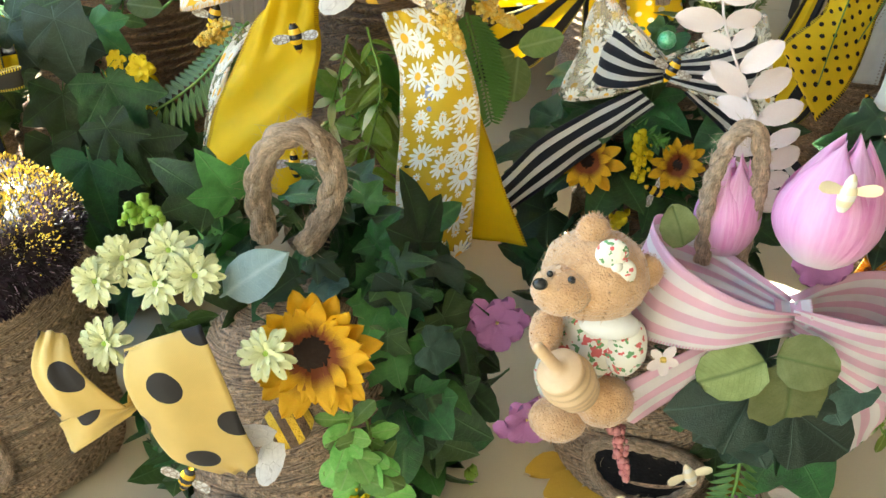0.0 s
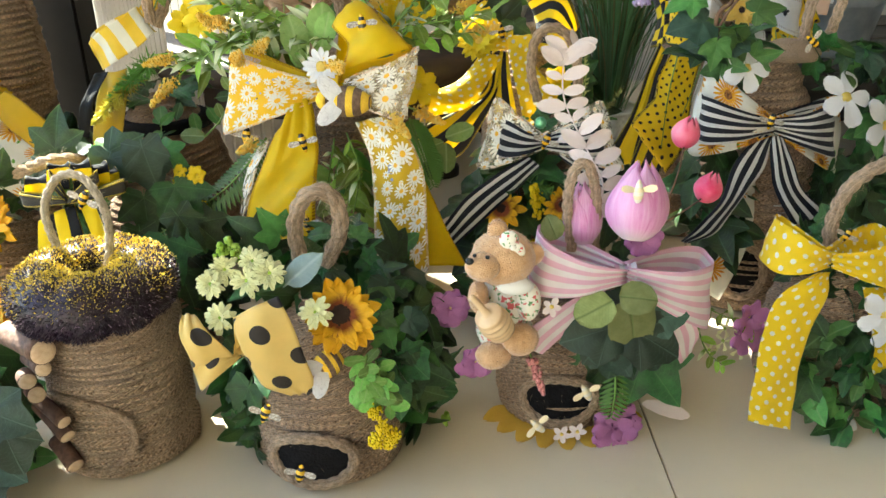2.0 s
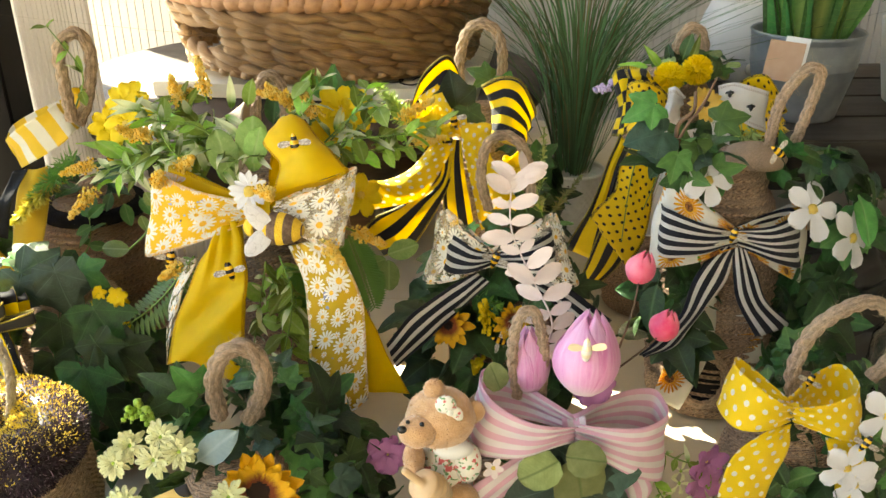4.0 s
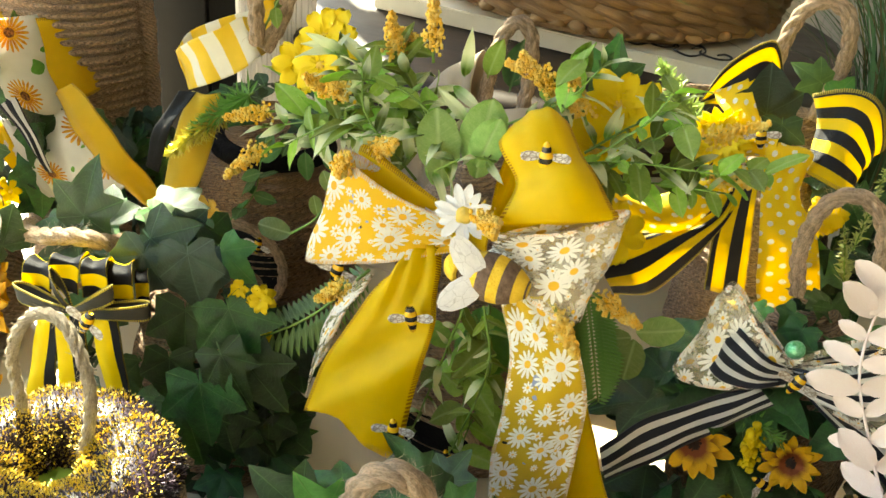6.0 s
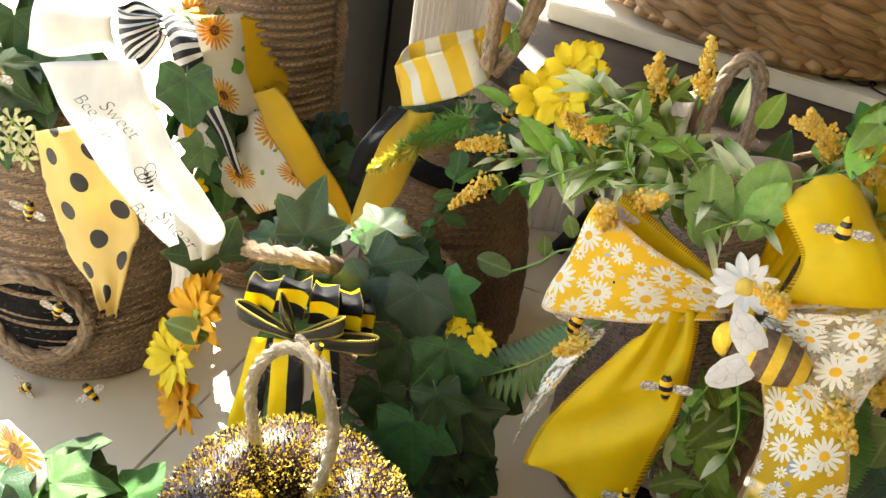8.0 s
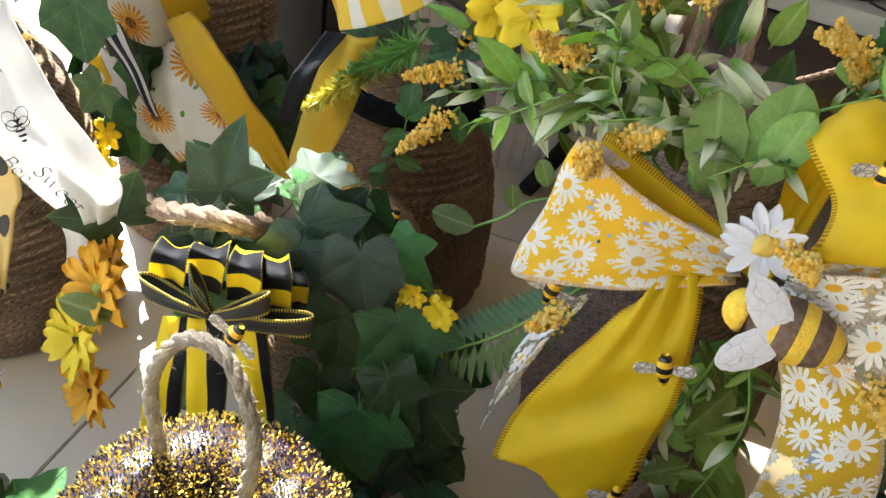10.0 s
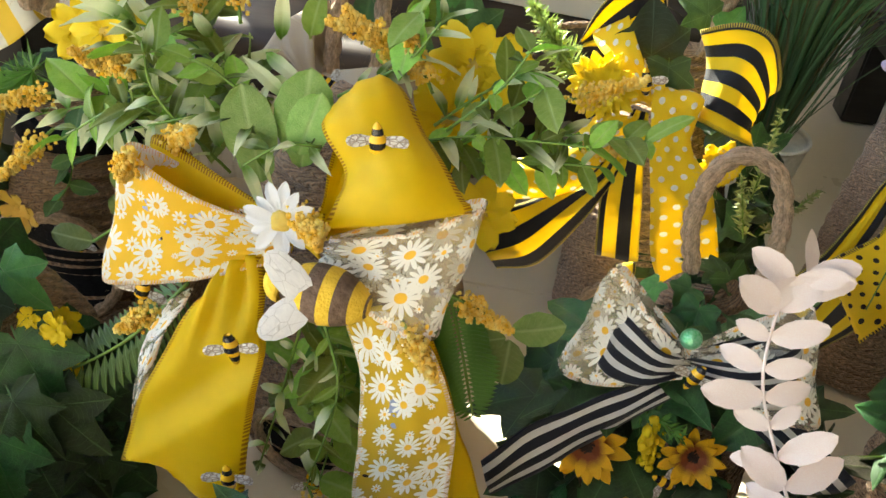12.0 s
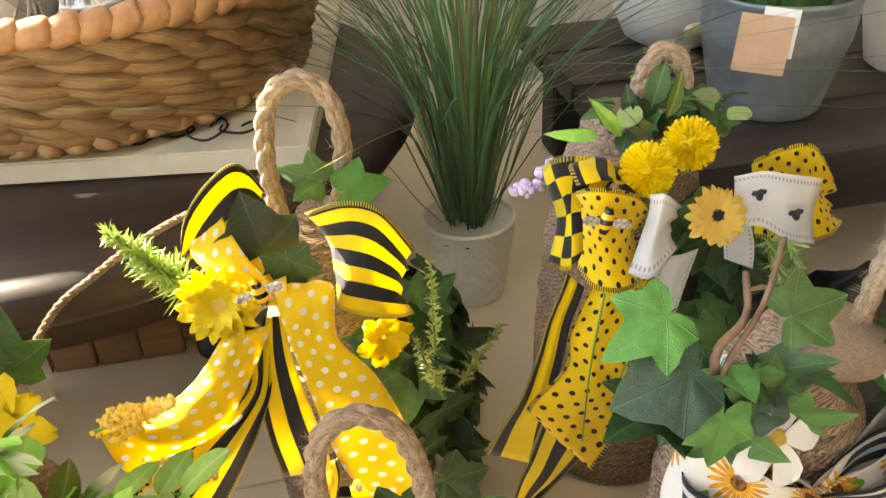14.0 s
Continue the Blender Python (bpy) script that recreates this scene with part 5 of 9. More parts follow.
def string_ball(at, r, mat, seed, label, core):
    t = thing("decor_ball", at, label, "decor ball", "balls in the basket")
    part("core", revolve("core", [(r * 0.93 * math.sin(a), max(1e-4, r * 0.93 * math.cos(a))) for a in [math.pi * (i / 14 - 0.5) for i in range(15)]], core, 24, at), t)
    rng = random.Random(seed)
    for k in range(30):
        n = Vector([rng.gauss(0, 1) for _ in range(3)]).normalized()
        u = n.orthogonal().normalized()
        w = n.cross(u)
        off = rng.uniform(-0.5, 0.5)
        q = math.sqrt(1 - off * off)
        pts = [Vector(at) + (n * off + (u * math.cos(a) + w * math.sin(a)) * q) * r * (1.0 + 0.03 * math.sin(3 * a + k)) for a in [6.2832 * i / 28 for i in range(29)]]
        part("string", tube_mesh("string", pts, 0.0018, mat, 4), t)


string_ball((-0.002, 1.291, 0.313), 0.071, PAPER_STRING, 1, "white paper string ball in the basket", CARD)
string_ball((0.144, 1.241, 0.308), 0.066, PAPER_STRING, 2, "white paper string ball in the basket", CARD)
string_ball((0.075, 1.385, 0.322), 0.08, CREAM_BALL, 3, "cream woven ball in the basket", CREAM_BALL)
string_ball((0.216, 1.343, 0.31), 0.066, CREAM_BALL, 5, "cream woven ball in the basket", CREAM_BALL)


def grass_pot():
    c = Vector((0.436, 1.125, 0))
    t = thing("potted_grass", c, "tall artificial grass in a white woven rope pot", "plant")
    # coarse basket weave: bulges over and under upright stakes
    verts, faces, seg, rows = [], [], 112, 66
    for i in range(rows + 1):
        f = i / rows
        base_r = 0.033 + 0.014 * f**0.8
        for j in range(seg):
            a = 6.2832 * j / seg
            w = math.sin(a * 28 + math.pi * (i // 4 % 2)) * math.sin(math.pi * ((i % 4) + 0.5) / 4)
            r = base_r + 0.0013 * w
            verts.append(c + Vector((r * math.cos(a), r * math.sin(a), 0.0925 * f)))
    faces = [(i * seg + j, i * seg + (j + 1) % seg, (i + 1) * seg + (j + 1) % seg, (i + 1) * seg + j) for i in range(rows) for j in range(seg)]
    faces.append(tuple(range(seg))[::-1])
    pot = part("pot", mesh("pot", verts, faces, POT_ROPE), t, "white woven rope pot")
    part("rim", revolve("rim", [(0.09, 0.0485), (0.093, 0.0495), (0.0955, 0.0475), (0.093, 0.0445), (0.088, 0.0435), (0.08, 0.043)], POT_ROPE, 48, c), pot)
    part("soil", dome_mesh("soil", 0.043, 0.006, SOIL, 4, 24, 0.1), pot, "dark moss", Matrix.Translation(c + UP * 0.0805))
    rng = random.Random(21)
    for k in range(230):
        a, lean = rng.uniform(0, 6.2832), rng.uniform(0.05, 0.4) * (1.5 if rng.random() < 0.18 else 0.85)
        high = rng.uniform(0.24, 0.42)
        b = c + Vector((0.024 * rng.uniform(0, 1) * math.cos(a), 0.024 * rng.uniform(0, 1) * math.sin(a), 0.08))
        d = Vector((math.cos(a), math.sin(a), 0))
        side = Vector((-d.y, d.x, 0)) * rng.uniform(0.0009, 0.0021)
        mid, tip = b + d * lean * 0.3 + UP * high * 0.6, b + d * lean * rng.uniform(0.9, 1.5) + UP * high
        line = spline([b, mid, tip], 9)
        verts, unit = [], []
        for i, p in enumerate(line):
            w = side * (1 - (i / 8) ** 2.5) * min(1, 0.5 + i * 0.25)
            verts += [p - np.asarray(w), p + np.asarray(d) * 0.0006, p + np.asarray(w)]
            unit += [(0.1, i / 8), (0.5, i / 8), (0.9, i / 8)]
        faces = [q for i in range(8) for q in ((3 * i, 3 * i + 1, 3 * i + 4, 3 * i + 3), (3 * i + 1, 3 * i + 2, 3 * i + 5, 3 * i + 4))]
        part("grass_blade", mesh("grass_blade", verts, faces, DRY_GRASS if rng.random() < 0.2 else GRASS, unit, unit), t)


grass_pot()


def bench():
    t = thing("plank_bench", (0.97, 1.22, 0), "dark weathered plank bench against the wall", "bench")
    for k in range(4):
        part("seat_plank", box_mesh("seat_plank", (0.59, 1.02 + 0.118 * k, 0.138), (1.66, 1.02 + 0.118 * k + 0.113, 0.165), BENCH_WOOD, 0.003), t)
    for x in (0.62, 1.56):
        for y in (1.035, 1.41):
            part("leg", box_mesh("leg", (x, y, 0), (x + 0.05, y + 0.05, 0.1375), BENCH_WOOD, 0.003), t)
    part("rail", box_mesh("rail", (0.675, 1.045, 0.085), (1.555, 1.07, 0.1375), BENCH_WOOD, 0.002), t)


bench()


def zinc_bucket():
    c = Vector((0.765, 1.15, 0.1655))
    t = thing("galvanised_planter", c, "galvanised bucket planter with a kraft tag", "planter")
    prof = [(0.0, 0.064), (0.004, 0.068)] + [(0.01 + 0.0045 * i, 0.069 + 0.0012 * i) for i in range(14)]
    for k in range(8):
        z = 0.078 + 0.0055 * k
        prof += [(z, 0.0865 + 0.0005 * k), (z + 0.0027, 0.0885 + 0.0005 * k)]
    prof += [(0.124, 0.092), (0.128, 0.0945), (0.13, 0.092), (0.127, 0.089), (0.1, 0.084), (0.1, 0.0)]
    prof = [(z * 0.95, r * 0.83) for z, r in prof]
    part("bucket", revolve("bucket", prof, ZINC, 56, c), t, "ribbed galvanised bucket")
    rng = random.Random(8)
    data = leaf_mesh("snake_plant_leaf", [(0.07, 0.0, 0.0), (0.09, 0.3, 0.3), (0.1, 0.55, 0.55), (0.08, 0.8, 0.8), (0.03, 0.95, 0.95), (0.0, 1.0, 1.0)], SNAKE, 0.5, 0.02, 0.03)
    for k in range(11):
        a = 6.2832 * k / 11
        d = Vector((math.cos(a), math.sin(a), 0))
        part("snake_plant_leaf", data, t, m=frame_of(c + d * 0.035 + UP * 0.1, d * 0.22 + UP, d + Vector((0, -0.4, 0)), rng.uniform(-30, 30)) @ Matrix.Diagonal((0.26, rng.uniform(0.2, 0.3), 0.26, 1)))
    turn = pose(0, 0, 0, -12, 3, -34)
    part("kraft_tag", box_mesh("kraft_tag", (-0.023, -0.0012, -0.026), (0.023, 0.0, 0.026), KRAFT, 0.0004), t, "blank kraft card tag", Matrix.Translation((0.7, 1.066, 0.262)) @ turn)
    part("card_label", box_mesh("card_label", (-0.004, 0.001, -0.01), (0.027, 0.002, 0.033), CARD, 0.0003), t, "white card behind the tag", Matrix.Translation((0.7, 1.0665, 0.262)) @ turn)


zinc_bucket()


def white_planter():
    c = Vector((0.985, 1.2, 0.1655))
    t = thing("white_planter", c, "white tapered pot with a small clipped shrub", "planter")
    part("pot", revolve("pot", [(0.0, 0.05), (0.004, 0.056), (0.06, 0.068), (0.12, 0.078), (0.126, 0.078), (0.126, 0.072), (0.11, 0.07), (0.11, 0.0)], WHITE_POT, 40, c), t)
    ivy(t, ["oval_dark"], 70, c + UP * 0.16, (0.07, 0.07, 0.06), 0.022, 77, hang=0.1, clear=-1)


white_planter()


def round_white_pot():
    c = Vector((0.765, 1.375, 0.1655))
    t = thing("round_white_pot", c, "round off-white pot with a small seal", "pot")
    part("pot", revolve("pot", [(0.0, 0.045), (0.01, 0.062), (0.05, 0.08), (0.09, 0.078), (0.13, 0.062), (0.135, 0.055), (0.13, 0.05), (0.1, 0.0)], WHITE_POT, 40, c), t)
    part("seal", revolve("seal", [(0.0, 0.013), (0.004, 0.012), (0.005, 0.0)], GOLD_METAL, 16), t, "small gold seal", Matrix.Translation((0.757, 1.304, 0.198)) @ pose(0, 0, 0, 100, 0, 0))


round_white_pot()


def dark_sheet():
    """Crumpled black sheet on the floor under the bench."""
    bm = bmesh.new()
    bmesh.ops.create_grid(bm, x_segments=44, y_segments=30, size=0.5)
    for v in bm.verts:
        n = noise.noise(Vector((v.co.x * 9, v.co.y * 9, 3))) + 0.5 * noise.noise(Vector((v.co.x * 25, v.co.y * 25, 7)))
        edge = min(1, 6 * min(0.5 - abs(v.co.x), 0.5 - abs(v.co.y)) + 0.05)
        v.co = Vector((1.08 + v.co.x * 0.95, 0.83 + v.co.y * 0.42, 0.002 + max(0.0, (0.05 + 0.06 * n) * edge)))
    me = bpy.data.meshes.new("black_sheet")
    bm.to_mesh(me)
    bm.free()
    me.materials.append(BLACK_BAG)
    for p in me.polygons:
        p.use_smooth = True
    sheet = tagged(new("black_sheet", me), "crumpled black plastic sheet on the floor", "sheet")
    mod = sheet.modifiers.new("thickness", "SOLIDIFY")
    mod.thickness = 0.001


dark_sheet()


def glass_jar():
    c = Vector((0.673, 0.615, 0))
    t = thing("glass_jar", c, "clear empty glass jar standing on the floor", "jar")
    prof = [(0.0, 0.034), (0.004, 0.04), (0.07, 0.041), (0.1, 0.04), (0.115, 0.03), (0.132, 0.03), (0.135, 0.032), (0.135, 0.029), (0.115, 0.0275), (0.1, 0.037), (0.008, 0.037), (0.006, 0.0)]
    part("jar", revolve("jar", prof, GLASS, 40, c), t)


glass_jar()

# ---- hives ----
HIVES = "decorated bee hives on the floor"
SKEP = [(0.0, 0.94), (0.1, 1.0), (0.35, 1.0), (0.55, 0.93), (0.75, 0.74), (0.9, 0.46), (1.0, 0.14)]
CAN = [(0.0, 1.0), (0.9, 0.985), (1.0, 0.96)]


def shape(kind, high, radius):
    return [(z * high, r * radius) for z, r in kind]


def hive(x, y, label):
    return thing("honey_hive", (x, y, 0), label, "decorative hive", HIVES)


# the can with a tinsel ring for a roof
def tinsel_can():
    x, y, r, high = -0.080, 0.442, 0.0505, 0.128
    h = hive(x, y, "jute-wrapped can with a purple and gold tinsel ring and twig ladder")
    body = shape(CAN, high, r)
    wrapped(h, x, y, body, 0.0058, JUTE_FINE, seed=4, fuzz=420)
    c, R, a = Vector((x, y - 0.014, 0.149)), 0.0355, 0.0235
    verts, faces, seg, sides = [], [], 48, 18
    for i in range(seg):
        t = 6.2832 * i / seg
        bump = 1.03 - 0.13 * (0.5 - 0.5 * math.cos(9 * t)) ** 6
        for j in range(sides):
            p = 6.2832 * j / sides
            verts.append(c + Vector(((R + a * bump * math.cos(p)) * math.cos(t), (R + a * bump * math.cos(p)) * math.sin(t), a * 0.92 * bump * math.sin(p))))
    faces = [(i * sides + j, ((i + 1) % seg) * sides + j, ((i + 1) % seg) * sides + (j + 1) % sides, i * sides + (j + 1) % sides) for i in range(seg) for j in range(sides)]
    ring = part("tinsel_ring", mesh("tinsel_ring", verts, faces, TINSEL_DARK), h, "thick ring of purple-black tinsel dusted with gold")
    rng = np.random.default_rng(12)
    sets = {"gold": ([], []), "dark": ([], []), "pale": ([], [])}
    for _ in range(30000):
        t, p = rng.uniform(0, 6.2832), rng.uniform(-1.1, 4.2)
        bump = 1.03 - 0.13 * (0.5 - 0.5 * math.cos(9 * t)) ** 6
        out = np.array((math.cos(p) * math.cos(t), math.cos(p) * math.sin(t), math.sin(p)))
        q = np.asarray(c) + np.array(((R + a * bump * math.cos(p)) * math.cos(t), (R + a * bump * math.cos(p)) * math.sin(t), a * 0.92 * bump * math.sin(p)))
        patch = noise.noise(Vector(q) * 60.0) * 0.6
        top = math.sin(p) + patch + (0.12 if math.cos(p) < 0 else 0)
        key = "gold" if top > rng.uniform(0.12, 1.0) and rng.random() < 0.62 else "pale" if top > -0.3 and rng.random() < 0.1 else "dark"
        way = out + rng.normal(0, 0.35, 3)
        way *= (rng.uniform(0.0008, 0.0016) if key == "gold" else rng.uniform(0.0018, 0.0036)) / np.linalg.norm(way)
        q = q + out * (rng.uniform(0.0006, 0.003) if key == "gold" else 0.0)
        side = np.cross(way, rng.normal(0, 1, 3))
        side *= (0.00046 if key == "gold" else rng.uniform(0.00018, 0.00032)) / np.linalg.norm(side)
        v, f = sets[key]
        k = len(v)
        v += [q - side, q + side, q + way + side * 0.7, q + way - side * 0.7]
        f.append((k, k + 1, k + 2, k + 3))
    for key, mat, name in (("gold", TINSEL_GOLD, "gold_tinsel"), ("dark", TINSEL_DARK, "dark_tinsel"), ("pale", TINSEL_PALE, "lilac_tinsel")):
        part(name, mesh(name, *sets[key], mat, smooth=False), ring, kind="stuff")
    part("lime_lining", dome_mesh("lime_lining", 0.019, 0.008, LIME, 4, 16, 0.2), h, "lime green moss in the ring's middle", Matrix.Translation(c + UP * -0.006))
    rope(h, [(-0.0876, 0.44, 0.1449), (-0.106, 0.446, 0.1611), (-0.1181, 0.456, 0.1981), (-0.1058, 0.461, 0.2226), (-0.0862, 0.459, 0.223), (-0.0706, 0.45, 0.1998), (-0.0707, 0.444, 0.1708), (-0.0791, 0.44, 0.1448)], 0.0033, mat=PALE_ROPE, label="pale twisted jute handle", fuzz=520)
    ringpts = []
    for k in range(33):
        t = 6.2832 * k / 32
        ringpts.append(on_body(x, y, body, -1.93 + 0.041 * math.cos(t) / r, 0.042 + 0.033 * math.sin(t), 0.0052))
    rope(h, ringpts, 0.003, "twine_ring", JUTE_ROPE, "ring of twine glued to the front")
    data_bark, data_end = [], []
    sticks = [((-0.1456, 0.4173, 0.1167), (-0.1024, 0.3793, 0.1225), 0.0098), ((-0.1337, 0.4134, 0.0979), (-0.1051, 0.3788, 0.1089), 0.006), ((-0.1256, 0.3894, 0.0969), (-0.1178, 0.3774, 0.0996), 0.0065), ((-0.1256, 0.3942, 0.0817), (-0.114, 0.3777, 0.088), 0.0065),
              ((-0.1311, 0.4035, 0.0707), (-0.1009, 0.3808, 0.0617), 0.0055), ((-0.1294, 0.4036, 0.063), (-0.1008, 0.3807, 0.0492), 0.006), ((-0.1228, 0.4039, 0.0287), (-0.1021, 0.3842, 0.0195), 0.0068)]
    for a0, b0, rad in sticks:
        p = spline([a0, Vector(a0).lerp(Vector(b0), 0.5) + Vector((0, 0, 0.001)), b0], 8)
        s = part("twig", tube_mesh("twig", p, rad, BARK, 12), h, "short sawn twig with bark")
        d = Vector(p[-1] - p[-2]).normalized()
        part("cut_end", revolve("cut_end", [(0.0, rad * 0.93), (0.0006, rad * 0.9), (0.001, rad * 0.3), (0.0008, 0.0001)], CUT_WOOD, 14), s, "pale cut end", frame_of(Vector(p[-1]), d.orthogonal(), d))
    return h


tinsel_can()


# the ivy-covered hive with the spotted bow
def ivy_hive():
    x, y, r, high = 0.087, 0.429, 0.0553, 0.147
    h = hive(x, y, "squat jute hive overgrown with ivy, sunflower and spotted yellow bow")
    body = shape(SKEP, high, r)
    wrapped(h, x, y, body, 0.0058, JUTE, seed=7)
    doorway(h, x, y, body, -1.72, 0.030, 0.030, 0.0215)
    rope(h, [(0.0745, 0.4266, 0.1671), (0.0725, 0.4266, 0.1943), (0.0811, 0.4278, 0.215), (0.0951, 0.4293, 0.2193), (0.1049, 0.4302, 0.2054), (0.103, 0.4298, 0.184), (0.0917, 0.4284, 0.1625)], 0.0062)
    strip(h, [((0.0425, 0.3533, 0.1312), (0.0456, 0.3536, 0.1327)), ((0.0426, 0.3456, 0.1527), (0.053, 0.3466, 0.1415)), ((0.0437, 0.3438, 0.166), (0.0727, 0.3471, 0.1781))], DOT_BIG, "bow_loop", wave=0.0006)
    strip(h, [((0.0438, 0.3438, 0.1668), (0.0732, 0.3471, 0.1793)), ((0.0459, 0.336, 0.158), (0.0815, 0.3399, 0.1637)), ((0.0515, 0.3345, 0.1402), (0.0873, 0.3383, 0.1418)), ((0.0599, 0.3371, 0.1184), (0.0915, 0.3406, 0.1212)), ((0.0731, 0.3424, 0.1078), (0.0894, 0.3442, 0.1074))], DOT_BIG, "bow_loop", "pale yellow ribbon with large dark dots", curl=-0.06)
    strip(h, [((0.0083, 0.3499, 0.1663), (0.0186, 0.351, 0.164)), ((0.0094, 0.3381, 0.1572), (0.0266, 0.3399, 0.1601)), ((0.0145, 0.3355, 0.142), (0.0372, 0.338, 0.1487)), ((0.0135, 0.3422, 0.1273), (0.0416, 0.3453, 0.136))], DOT_BIG, "bow_loop", curl=-0.1)
    strip(h, [((0.0459, 0.3457, 0.1357), (0.0418, 0.3453, 0.1381)), ((0.0313, 0.3371, 0.1273), (0.0293, 0.337, 0.141)), ((0.0175, 0.3385, 0.1144), (0.0147, 0.3383, 0.1297))], DOT_BIG, "bow_loop")
    knot(h, (0.0454, 0.3457, 0.1374), (0.005, 0.007), DOT_BIG)
    flower(h, (0.1088, 0.3686, 0.1531), (0.15, -1, 0.45), 0.025, "sun", 17, "sun", 0.44, 2, 0.15, 3, "sunflower", "yellow silk sunflower with a dark eye")
    for k, (at, rad) in enumerate([((0.0253, 0.3668, 0.179), 0.0105), ((0.0336, 0.3747, 0.1855), 0.0105), ((0.0496, 0.3664, 0.181), 0.0115), ((0.0528, 0.3748, 0.1913), 0.0105), ((0.0645, 0.3681, 0.1854), 0.0115), ((0.0335, 0.3506, 0.1624), 0.0105), ((0.0953, 0.3513, 0.1648), 0.011)]):
        floret_head(h, at, (0.2 * math.sin(k * 2), -1, 0.6), rad * 0.86, k)
    # striped wool body and pale wing of the felt bee under the sunflower
    felt_bee(h, (0.0912, 0.3534, 0.1176), (0.1076, 0.3651, 0.1236), 0.0095)
    leafy = ["ivy", "ivy_light", "ivy_long", "ivy_flat", "oval_dark", "ivy_blue"]
    ivy(h, leafy, 120, (0.136, 0.452, 0.08), (0.034, 0.045, 0.078), 0.034, 31, (0.5, -1, 0.3))
    ivy(h, leafy, 50, (0.093, 0.458, 0.142), (0.055, 0.04, 0.03), 0.031, 32, (0, -0.6, 1), 0.1)
    ivy(h, leafy, 36, (0.041, 0.422, 0.061), (0.03, 0.03, 0.055), 0.032, 33, (-0.7, -0.8, 0.2))
    leaf(h, "pale", (0.0742, 0.372, 0.1752), (0.9, -0.2, 0.9), (-0.3, -1, 0.4), 0.034)
    leaf(h, "ivy", (0.0513, 0.4243, 0.1869), (-0.9, -0.1, 0.7), (0.2, -1, 0.8), 0.03)
    leaf(h, "ivy_light", (0.0614, 0.4254, 0.1885), (-0.4, -0.3, 0.9), (0.4, -1, 0.5), 0.03)
    for k, (a0, b0) in enumerate([((0.1243, 0.3719, 0.1195), (0.1197, 0.3611, 0.0849)), ((0.13, 0.3724, 0.1146), (0.1392, 0.3632, 0.0833)), ((0.12, 0.3763, 0.1169), (0.13, 0.3573, 0.092))]):
        sprig(h, [a0, Vector(a0).lerp(Vector(b0), 0.5) + Vector((0, -0.004, 0.002)), b0], "sprout", 11, 0.0125, 40 + k, up=(0, -1, 0.3))
    for k, at in enumerate([(0.1287, 0.3541, 0.084), (0.1346, 0.3526, 0.0718), (0.1411, 0.3532, 0.0641), (0.1292, 0.3519, 0.0618), (0.1368, 0.3547, 0.0567)]):
        rng = random.Random(k)
        part("yellow_floret", joined("yellow_floret", [blob(Vector(at) + Vector([rng.gauss(0, 1) for _ in range(3)]).normalized() * rng.uniform(0.002, 0.0062), rng.uniform(0.0009, 0.0015), rng) for _ in range(70)], LEMON), h, kind="stuff")
    for k, at in enumerate([(0.0234, 0.4064, 0.1903), (0.0288, 0.41, 0.193), (0.0346, 0.4076, 0.1876), (0.1784, 0.4363, 0.0225)]):
        goldenrod(h, Vector(at) - UP * 0.012, at, 14, 0.007, LIME, 60 + k, 0.0024, "lime_bud_spray")
    bee(h, (0.0521, 0.3617, 0.0802), (0.3, 0, 0.8), (0, -1, 0.3), 0.016)
    bee(h, (0.0721, 0.3613, 0.0285), (-0.2, 0, -0.9), (0, -1, 0.3), 0.016)
    return h


def floret_head(parent, at, face, radius, seed):
    """A domed head of three rings of narrow, blunt petals."""
    rng = random.Random(300 + seed)
    f = Vector(face).normalized()
    base = frame_of(at, f.orthogonal(), f)
    head = part("cream_flower", EYES["lime"], parent, "pale cream silk chrysanthemum", base @ Matrix.Scale(radius * 0.3, 4))
    for count, rise, long in ((13, 0.1, 1.15), (10, 0.6, 1.0), (6, 1.5, 0.75)):
        for i in range(count):
            a = 6.2832 * i / count + rng.gauss(0, 0.12)
            d = base.to_3x3() @ Vector((math.cos(a), math.sin(a), rise + rng.gauss(0, 0.1)))
            size = radius * long * rng.uniform(0.85, 1.1)
            part("petal", PETALS["floret"], head, m=frame_of(Vector(at) + d.normalized() * radius * 0.06, d, f - d * 0.2) @ Matrix.Diagonal((size * 0.46, size, size, 1)))


